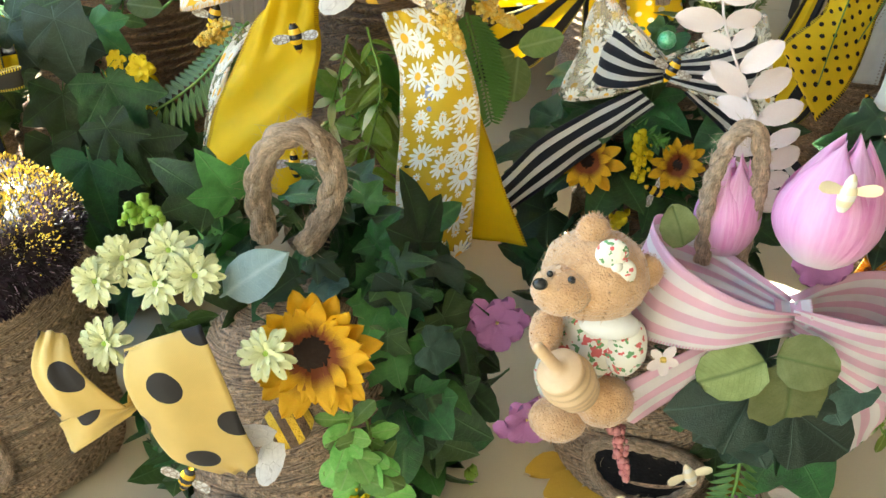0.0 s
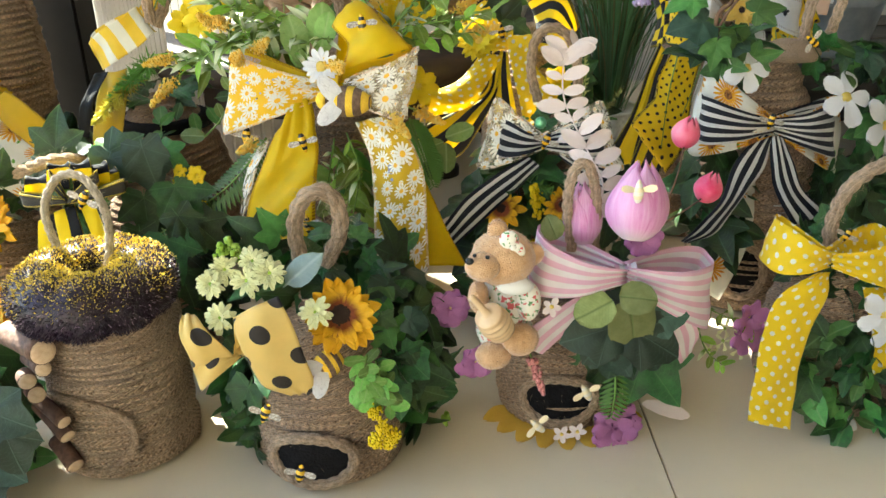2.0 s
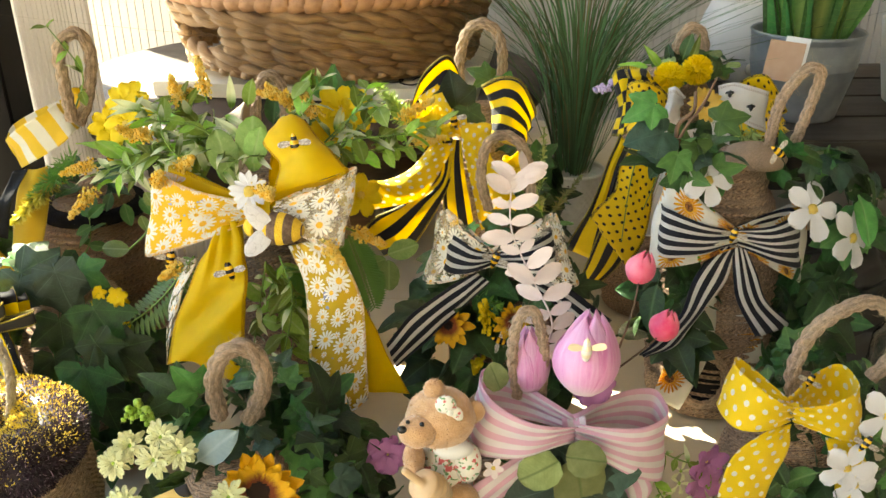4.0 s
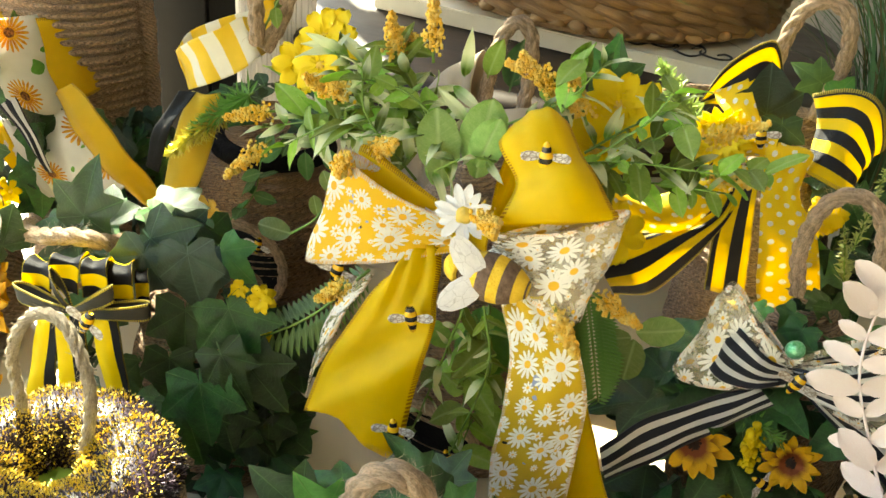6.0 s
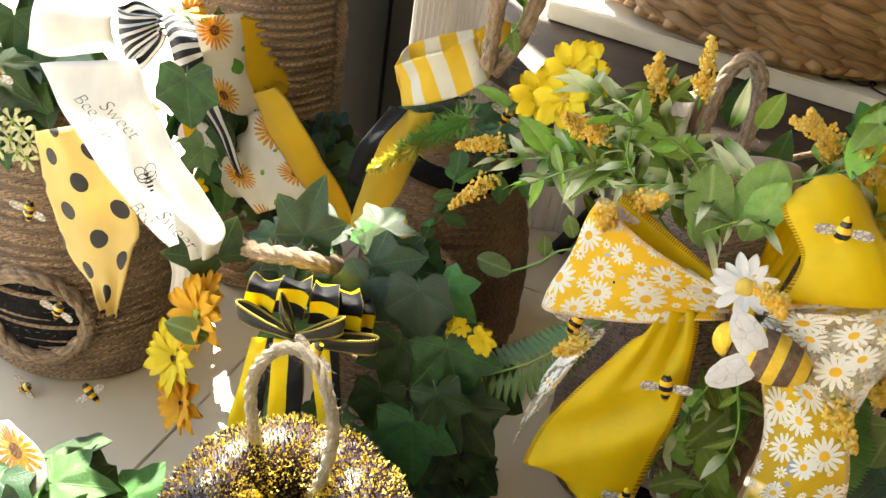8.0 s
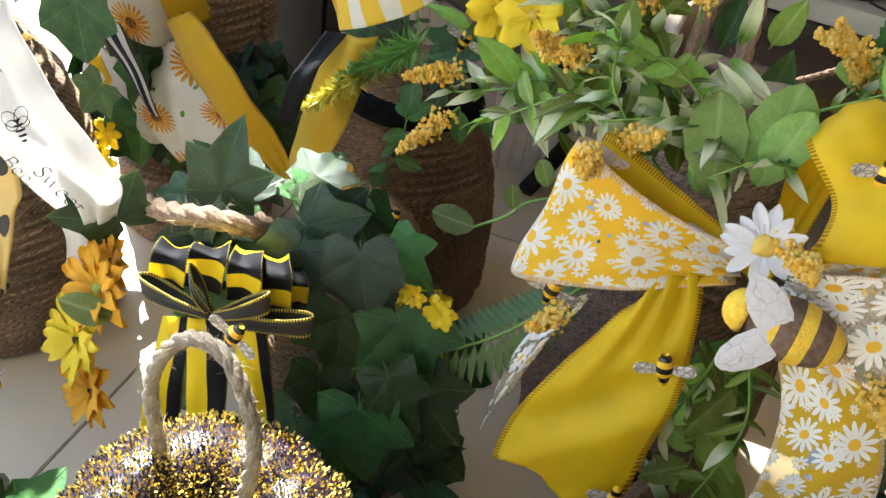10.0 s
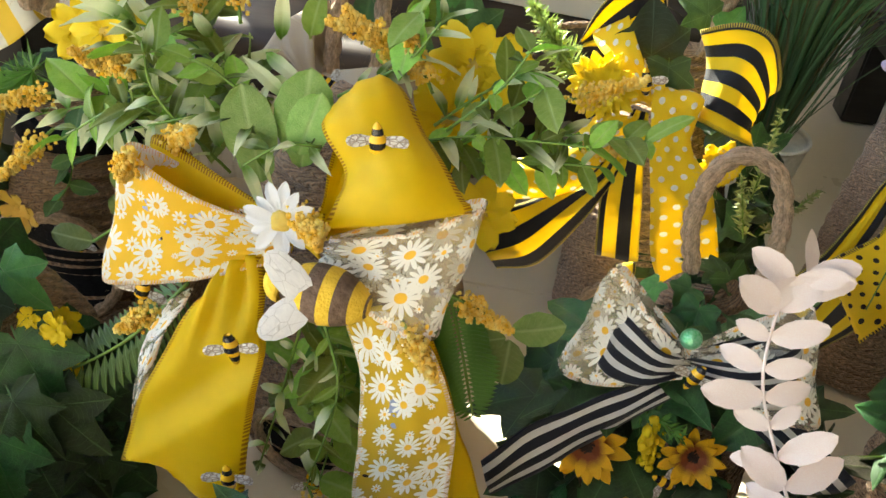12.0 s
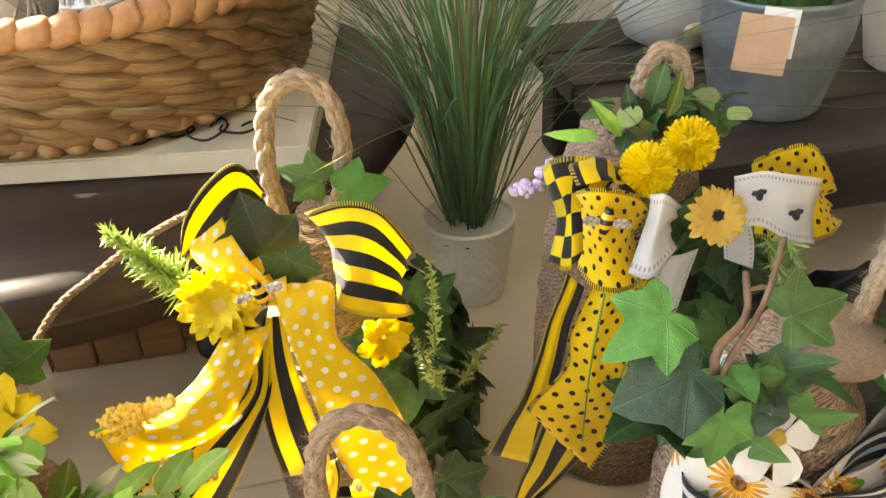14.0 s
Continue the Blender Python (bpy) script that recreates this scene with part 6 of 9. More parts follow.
def felt_bee(parent, a, b, r, head=False):
    """A bee wound of yellow and brown wool, from its head a to its tail b."""
    a, b = Vector(a), Vector(b)
    d = b - a
    m = frame_of(a.lerp(b, 0.5), d, (0, -1, 0.2))
    verts, faces, slots, rows, seg = [], [], [], 40, 20
    for i in range(rows + 1):
        t = i / rows
        rr = r * (math.sin(math.pi * (0.08 + 0.88 * t)) ** 0.55) + 0.0004 * math.sin(t * rows * 3.14)
        for j in range(seg):
            q = 6.2832 * j / seg
            verts.append(m @ Vector((rr * math.cos(q), (t - 0.5) * d.length, rr * math.sin(q))))
    for i in range(rows):
        for j in range(seg):
            faces.append((i * seg + j, i * seg + (j + 1) % seg, (i + 1) * seg + (j + 1) % seg, (i + 1) * seg + j))
            slots.append(int(i / rows * 6.2) % 2)
    faces += [tuple(range(seg))[::-1], tuple(rows * seg + j for j in range(seg))]
    slots += [0, 1]
    body = part("felt_bee", mesh("felt_bee", verts, faces, [WOOL_BROWN, WOOL_YELLOW], slots=slots), parent, "bee wound of yellow and brown wool")
    wing = leaf_mesh("felt_wing", ROUND, WING_WHITE, 0.05, 0.08, 0.0)
    n = Vector((0, -1, 0.25))
    side = d.normalized().cross(n).normalized()
    for k in (-1, 1):
        tip = side * k * 0.75 - d.normalized() * 0.7 - Vector((0, 0.25, 0))
        part("wing", wing, body, m=frame_of(a.lerp(b, 0.36) + n.normalized() * r * 0.8, tip, n) @ Matrix.Diagonal((r * 1.2, r * 2.05, r * 2.0, 1)))
    if head:
        part("head", dome_mesh("head", r * 0.72, r * 0.72, WOOL_YELLOW, 5, 14), body, m=frame_of(a + d * 0.02, d.orthogonal(), -d))
    return body


ivy_hive()


# the pink hive with the little bear
def plush_bear(parent):
    """A seated plush bear in a flowered dress: one plain shape."""
    pieces, rng = [], random.Random(2)

    def ball(c, r, slot, n=12):
        rx, ry, rz = r if isinstance(r, tuple) else (r, r, r)
        v, f = [], []
        for i in range(n + 1):
            p = math.pi * (i / n - 0.5)
            for j in range(16):
                q = 6.2832 * j / 16
                k = 1 + rng.uniform(-0.02, 0.02)
                v.append(Vector(c) + Vector((rx * math.cos(p) * math.cos(q) * k, ry * math.cos(p) * math.sin(q) * k, rz * math.sin(p) * k)))
        for i in range(n):
            for j in range(16):
                f.append((i * 16 + j, i * 16 + (j + 1) % 16, (i + 1) * 16 + (j + 1) % 16, (i + 1) * 16 + j))
        pieces.append((v, f, slot))

    head = Vector((0.2215, 0.4169, 0.1705))
    ball(head, (0.0235, 0.0215, 0.0205), 0, 18)
    ball((0.2065, 0.401, 0.1715), (0.013, 0.0115, 0.0105), 0)
    ball((0.1967, 0.3925, 0.1795), (0.0032, 0.0024, 0.0026), 2)
    ball((0.2093, 0.3962, 0.1802), 0.0018, 2)
    ball((0.2005, 0.3975, 0.1815), 0.0014, 2)
    ball((0.2175, 0.4165, 0.1925), (0.0072, 0.005, 0.0078), 0)
    ball((0.2432, 0.4226, 0.1702), (0.0085, 0.0055, 0.0085), 0)
    ball((0.2245, 0.4029, 0.1905), (0.0068, 0.003, 0.0068), 1)
    ball((0.2302, 0.4032, 0.1812), (0.0058, 0.0028, 0.0072), 1)
    ball((0.2272, 0.4018, 0.1855), (0.0026, 0.0026, 0.0026), 1)
    ball((0.2255, 0.4223, 0.1335), (0.0195, 0.0175, 0.026), 1, 16)
    ball((0.2235, 0.4202, 0.1105), (0.0215, 0.0185, 0.019), 1)
    ball((0.2035, 0.4074, 0.1445), (0.0075, 0.0095, 0.0125), 0)
    ball((0.2335, 0.4055, 0.1095), (0.0145, 0.0125, 0.0125), 0)
    ball((0.2142, 0.402, 0.0985), (0.0135, 0.0115, 0.0105), 0)
    ball((0.2395, 0.4097, 0.1385), (0.0095, 0.0095, 0.0155), 1)
    ball((0.2297, 0.4053, 0.1535), (0.0135, 0.0075, 0.0065), 3)
    # short pile over the plush
    hair = []
    for v, f, slot in list(pieces):
        if slot != 0:
            continue
        mid = sum((Vector(q) for q in v), Vector()) / len(v)
        for _ in range(1500 if len(v) > 250 else 420):
            face = f[rng.randrange(len(f))]
            p = sum((Vector(v[i]) * w for i, w in zip(face, (0.3, 0.2, 0.25, 0.25))), Vector())
            out = (p - mid).normalized()
            way = (out + Vector([rng.gauss(0, 0.55) for _ in range(3)])).normalized() * rng.uniform(0.0012, 0.0024)
            side = way.cross(out + Vector((0.1, 0.2, 0.3))).normalized() * 0.00022
            k = len(hair)
            hair += [(p - side, p + side, p + way)]
    pieces.append(([q for tri in hair for q in tri], [(3 * i, 3 * i + 1, 3 * i + 2) for i in range(len(hair))], 0))
    ob = part("plush_bear", joined("plush_bear", pieces, [PLUSH, FLORAL, ENAMEL_BLACK, CARD]), parent, "small tan plush bear in a flowered dress")
    return ob


def floral_material():
    g = Graph("flowered cotton")
    c = (0.78, 0.76, 0.68)
    n = g.noise(260, 1.5)
    c = g.mix(g.m("GREATER_THAN", n, 0.6), c, (0.62, 0.12, 0.12))
    c = g.mix(g.m("GREATER_THAN", g.noise(310, 1.0), 0.62), c, (0.14, 0.3, 0.12))
    g.bump(g.noise(500, 2), 0.3)
    return g.finish(c, 0.8, sheen=0.2)


FLORAL = floral_material()


def tulip(parent, base, tip, width, petals=6, mat=None, seed=1, label="large pink silk tulip"):
    """Cupped petals with pointed, slightly parted tips, three inside three."""
    a, b = Vector(base), Vector(tip)
    d = b - a
    m = frame_of(a, d, (0, -1, 0))
    rng = random.Random(seed)
    first = None
    for k in range(petals):
        outer = k % 2 == 0
        t0 = 6.2832 * k / petals + rng.uniform(-0.12, 0.12) + 0.35
        inner, tall, lean = (1.0, rng.uniform(0.94, 1.0), rng.uniform(0.04, 0.16)) if outer else (0.9, rng.uniform(0.97, 1.02), 0.0)
        verts, unit, rows, cols = [], [], 14, 11
        for i in range(rows):
            f = i / (rows - 1)
            r = max(0.0015, width / 2 * inner * (math.sin(math.pi * (0.1 + 0.86 * f**0.86)) ** 0.84 + lean * f**4))
            spread = 1.12 * (1 - f**4.5) ** 0.7 + 0.02
            for j in range(cols):
                s = j / (cols - 1) * 2 - 1
                q = t0 + s * spread
                top = tall * (f - 0.1 * f * s * s)
                rr = r * (1 + 0.05 * s * s * f + 0.018 * math.sin(5 * s + 4 * f + k))
                verts.append(m @ Vector((rr * math.cos(q), d.length * top, rr * math.sin(q))))
                unit.append((0.5 + 0.5 * s, f))
        faces = [(i * cols + j, i * cols + j + 1, (i + 1) * cols + j + 1, (i + 1) * cols + j) for i in range(rows - 1) for j in range(cols - 1)]
        data = mesh("petal", verts, faces, mat or PINK_PETAL, unit, unit)
        if first is None:
            first = part("tulip", data, parent, label)
        else:
            part("petal", data, first)
    return first


def pink_hive():
    x, y, r, high = 0.277, 0.489, 0.0513, 0.149
    h = hive(x, y, "small jute hive with pink striped bow, tulips and plush bear")
    body = shape(SKEP, high, r)
    wrapped(h, x, y, body, 0.0055, JUTE, seed=9)
    doorway(h, x, y, body, -1.72, 0.034, 0.028, 0.021, 0.0038)
    plush_bear(h)
    # honey dipper held by the bear
    hd, hb = Vector((0.2142, 0.3905, 0.1322)), Vector((0.203, 0.3985, 0.146))
    prof = [(-0.012, 0.0055)]
    for k in range(5):
        prof += [(-0.011 + 0.0046 * k, 0.0122 - 0.0008 * abs(k - 2)), (-0.0082 + 0.0046 * k, 0.0122 - 0.0008 * abs(k - 2)), (-0.0074 + 0.0046 * k, 0.0098)]
    prof += [(0.013, 0.006), (0.014, 0.0028), (0.034, 0.0024), (0.036, 0.001)]
    part("honey_dipper", revolve("honey_dipper", prof, LATHE_WOOD, 24), h, "turned wooden honey dipper", frame_of(hd, Vector((0.3, -0.8, -0.2)), hb - hd))
    k0 = (0.3134, 0.4243, 0.1496)
    loop(h, k0, (0.2576, 0.4314, 0.1752), (0.2483, 0.4231, 0.1384), PINK_STRIPE, 0.035, 0.4, 0.28, label="pink and white striped loop")
    loop(h, k0, (0.3796, 0.4443, 0.1502), (0.3795, 0.4368, 0.0988), PINK_STRIPE, 0.03, 0.4, 0.28, label="pink and white striped loop")
    knot(h, k0, (0.008, 0.0075), PINK_STRIPE)
    strip(h, [((0.296, 0.4283, 0.1469), (0.3049, 0.4292, 0.1418)), ((0.2665, 0.4171, 0.1297), (0.2779, 0.4181, 0.1173)), ((0.2396, 0.41, 0.115), (0.2593, 0.412, 0.1003)), ((0.2344, 0.4074, 0.1047), (0.2509, 0.4091, 0.0939))], PINK_STRIPE, curl=-0.1)
    strip(h, [((0.322, 0.4311, 0.1407), (0.3324, 0.4322, 0.1438)), ((0.3379, 0.4266, 0.1193), (0.3576, 0.4288, 0.1237)), ((0.3483, 0.4255, 0.1005), (0.3726, 0.4281, 0.0989)), ((0.3606, 0.4266, 0.0724), (0.3701, 0.4277, 0.0843))], PINK_STRIPE, curl=-0.08)
    tulip(h, (0.3195, 0.4381, 0.1731), (0.326, 0.4541, 0.2305), 0.045, 6, seed=3)
    tulip(h, (0.287, 0.4642, 0.1576), (0.2853, 0.4695, 0.2089), 0.030, 6, seed=5, label="closed pink silk tulip bud")
    rope(h, [(0.2779, 0.4583, 0.1565), (0.2728, 0.4581, 0.1932), (0.2771, 0.4588, 0.2213), (0.2874, 0.46, 0.2238), (0.2947, 0.4605, 0.1965), (0.295, 0.4601, 0.1556)], 0.0042)
    bee(h, (0.317, 0.4263, 0.2164), (0, 0, -1), (0, -1, 0.2), 0.0175, False, 0.1)
    bee(h, (0.288, 0.4235, 0.0507), (0.3, 0, -0.6), (0, -1, 0.3), 0.016, False)
    bee(h, (0.2502, 0.4221, 0.021), (0.6, 0, -0.6), (0, -1, 0.3), 0.016, False)
    for k, at in enumerate([(0.2706, 0.4222, 0.0109), (0.2833, 0.4236, 0.012), (0.2567, 0.4081, 0.1345)]):
        flower(h, at, (0, -1, 0.3), 0.0075, "mauve" if k < 0 else "blush", 5, "gold", 0.22, 1, 0.2, k, "blossom_charm", "pale pink blossom charm")
    for k, (at, rad) in enumerate([((0.3124, 0.4287, 0.0103), 0.02), ((0.201, 0.4116, 0.0879), 0.014), ((0.1832, 0.4575, 0.1093), 0.016), ((0.3311, 0.4542, 0.1662), 0.015), ((0.3218, 0.4317, 0.0136), 0.016)]):
        flower(h, at, (0.2, -1, 0.1), rad, "mauve", 6, "gold", 0.15, 2, 0.4, 70 + k, "mauve_flower", "crumpled mauve blossom")
    ivy(h, ["ivy", "ivy_flat", "ivy_blue"], 16, (0.312, 0.456, 0.089), (0.045, 0.03, 0.035), 0.046, 51, (0.3, -1, 0.4))
    for at, tip, s in [((0.3007, 0.4121, 0.1134), (-0.9, -0.2, -0.2), 0.056), ((0.3224, 0.4123, 0.1085), (0.9, -0.2, -0.5), 0.056), ((0.3068, 0.416, 0.0977), (-0.1, -0.2, -1), 0.046), ((0.3, 0.418, 0.105), (-0.6, -0.3, -0.8), 0.044), ((0.33, 0.42, 0.098), (0.5, -0.2, -1), 0.044), ((0.334, 0.42, 0.118), (1, -0.2, 0.1), 0.04)]:
        leaf(h, "ivy_blue", at, tip, (0.1, -1, 0.5), s)
    for at, tip, s in [((0.3125, 0.4109, 0.1376), (0.25, -0.3, -1), 0.066), ((0.301, 0.4103, 0.1373), (-0.8, -0.3, -0.3), 0.046), ((0.306, 0.4114, 0.1402), (0.9, -0.4, 0.1), 0.042), ((0.2642, 0.447, 0.1708), (-0.3, 0.1, 0.9), 0.03)]:
        leaf(h, "olive", at, tip, (0.1, -1, 0.6), s)
    goldenrod(h, (0.2409, 0.414, 0.096), (0.2517, 0.4029, 0.0646), 90, 0.0062, PINK_SEED, 5, 0.0018, "pink_seed_head")
    goldenrod(h, (0.3373, 0.4246, 0.1204), (0.3461, 0.4174, 0.1004), 50, 0.006, PINK_SEED, 6, 0.0018, "pink_seed_head")
    fern(h, [(0.31, 0.4231, 0.0724), (0.3088, 0.4129, 0.0535), (0.3066, 0.4105, 0.0343)], 0.014, 12, 4)
    # blush eucalyptus arching over the back
    line = [(0.2913, 0.4799, 0.1684), (0.3058, 0.4914, 0.1956), (0.2913, 0.5088, 0.2267), (0.2773, 0.5262, 0.2581), (0.2792, 0.5432, 0.2877), (0.2865, 0.5484, 0.2943)]
    s = stalk(h, line, 0.0009, BLUSH, n=30)
    pts = spline(line, 17)
    rng = random.Random(6)
    for i in range(1, 17):
        for k in (-1, 1):
            tan = Vector(pts[i] - pts[i - 1]).normalized()
            d = Vector((k * 1.0, -0.25, 0.0)) + tan * rng.uniform(0.1, 0.9) + Vector([rng.gauss(0, 0.22) for _ in range(3)])
            part("eucalyptus_leaf", PETALS["blush"], s, m=frame_of(Vector(pts[i]), d, Vector((rng.gauss(0, 0.3), -1, 0.5))) @ Matrix.Diagonal((0.0165, 0.0222, 0.0222, 1)) @ Matrix.Scale(rng.uniform(0.65, 1.15), 4))
    # rose-red buds on thin stems
    for at, w, root in [((0.3717, 0.5088, 0.2335), 0.02, (0.3424, 0.4555, 0.18)), ((0.39, 0.4955, 0.192), 0.02, (0.3389, 0.4551, 0.1735))]:
        v = Vector(at)
        stalk(h, [root, Vector(root).lerp(v, 0.55) + Vector((0.003, 0, -0.002)), v - UP * 0.006], 0.0009, TWIG)
        tulip(h, v - Vector((0.003, 0, 0.012)), v + Vector((0.004, 0, 0.013)), w * 1.1, 5, ROSE_BUD, 8, "rose red bud on a thin stem")
    for k in range(7):
        at = Vector((0.3943, 0.46, 0.0754)) + Vector((0.008 * (k % 3) + 0.004 * k, 0.004 * (k % 2), 0.006 * ((k * 5) % 4) - 0.012))
        flower(h, at, (0.3, -1, 0.4), 0.008, "mauve" if k > 4 else "cream", 5, "lime", 0.2, 1, 0.2, 90 + k, "tiny_flower")
    sprig(h, [(0.3754, 0.4584, 0.1121), (0.4006, 0.4609, 0.0955), (0.4282, 0.4588, 0.0862)], "fresh", 5, 0.014, 44)
    sprig(h, [(0.3767, 0.4584, 0.1021), (0.3891, 0.4544, 0.0682), (0.4035, 0.4509, 0.0544)], "fresh", 5, 0.012, 45)
    for k, at in enumerate([(0.4222, 0.4583, 0.0942), (0.42, 0.4579, 0.079)]):
        flower(h, at, (0.4, -1, 0.2), 0.016, "mauve", 6, "gold", 0.15, 1, 0.6, 97 + k, "purple_flower")
    # mustard felt leaves under the foot, and one petal hanging to the floor
    for k in range(9):
        a = math.radians(205 + k * 16)
        leaf(h, "mustard", (x + 0.046 * math.cos(a), y + 0.046 * math.sin(a), 0.004), (math.cos(a), math.sin(a), -0.06), (0, -0.2, 1), 0.03)
    part("fallen_petal", PETALS["blush"], h, "long pink petal", frame_of(Vector((0.3362, 0.4335, 0.0314)), (1, 0.05, -0.35), (0, -0.6, 0.8)) @ Matrix.Diagonal((0.02, 0.045, 0.03, 1)))
    return h


LEAVES["mustard"] = leaf_mesh("felt_leaf", OVAL, plain("mustard felt", (0.5, 0.3, 0.03), (0.62, 0.4, 0.06), 60, 0.8), 0.1, 0.1)
pink_hive()


# the hive with the white-dotted yellow bow
def dotted_hive():
    x, y, r, high = 0.513, 0.504, 0.0553, 0.139
    h = hive(x, y, "jute hive with ivy, white blooms and a white-dotted yellow bow")
    body = shape(SKEP, high, r)
    wrapped(h, x, y, body, 0.0058, JUTE, seed=13)
    rope(h, [(0.4868, 0.4726, 0.1372), (0.4817, 0.4724, 0.168), (0.494, 0.4741, 0.2007), (0.5315, 0.4832, 0.2151), (0.5611, 0.4912, 0.195), (0.5661, 0.4914, 0.1646), (0.5521, 0.4897, 0.1446)], 0.0058)
    k0 = (0.4673, 0.433, 0.1548)
    loop(h, k0, (0.4388, 0.443, 0.1773), (0.426, 0.4314, 0.1481), DOT_WHITE, 0.03, 0.3, 0.3)
    loop(h, k0, (0.5197, 0.4516, 0.164), (0.5225, 0.4417, 0.1273), DOT_WHITE, 0.03, 0.3, 0.3)
    knot(h, k0, (0.006, 0.006), DOT_WHITE)
    strip(h, [((0.459, 0.4359, 0.1438), (0.4704, 0.4372, 0.1435)), ((0.4303, 0.4247, 0.1322), (0.4666, 0.4286, 0.1279)), ((0.4184, 0.4192, 0.1014), (0.4532, 0.4228, 0.0919)), ((0.4153, 0.4144, 0.0582), (0.4503, 0.4181, 0.048)), ((0.4145, 0.412, 0.0277), (0.4495, 0.4157, 0.017))], DOT_WHITE, label="yellow ribbon tail with white dots", curl=-0.05)
    strip(h, [((0.4983, 0.442, 0.1283), (0.5229, 0.4447, 0.1255)), ((0.5111, 0.437, 0.0897), (0.5407, 0.4403, 0.0912)), ((0.516, 0.4353, 0.0587), (0.5479, 0.4387, 0.0544)), ((0.5249, 0.4361, 0.0466), (0.5447, 0.4382, 0.044))], DOT_WHITE, curl=-0.05)
    ivy(h, ["ivy", "ivy", "oval_dark", "ivy_light", "oval"], 90, (0.526, 0.496, 0.059), (0.058, 0.055, 0.085), 0.027, 61, (0, -1, 0.2))
    ivy(h, ["ivy", "ivy_light", "oval", "oval_dark"], 44, (0.5099, 0.44, 0.0468), (0.048, 0.018, 0.05), 0.029, 63, (0, -1, 0.2))
    ivy(h, ["ivy", "ivy_light"], 16, (0.519, 0.516, 0.129), (0.05, 0.04, 0.02), 0.032, 62, (0, -0.5, 1), 0.2)
    for k, (at, rad) in enumerate([((0.5116, 0.4274, 0.1113), 0.02), ((0.5375, 0.4385, 0.1481), 0.02), ((0.501, 0.4309, -0.0123), 0.024), ((0.5209, 0.4282, 0.0949), 0.018)]):
        flower(h, at, (0.1, -1, 0.2), rad, "white", 5, "gold", 0.16, 1, 0.25, 100 + k, "white_flower", "white blossom with a golden eye")
    bee(h, (0.5198, 0.4285, 0.1326), (0.4, 0, 0.8), size=0.014)
    bee(h, (0.4898, 0.4633, 0.1621), (0.4, 0, 0.8), size=0.013)
    return h


dotted_hive()

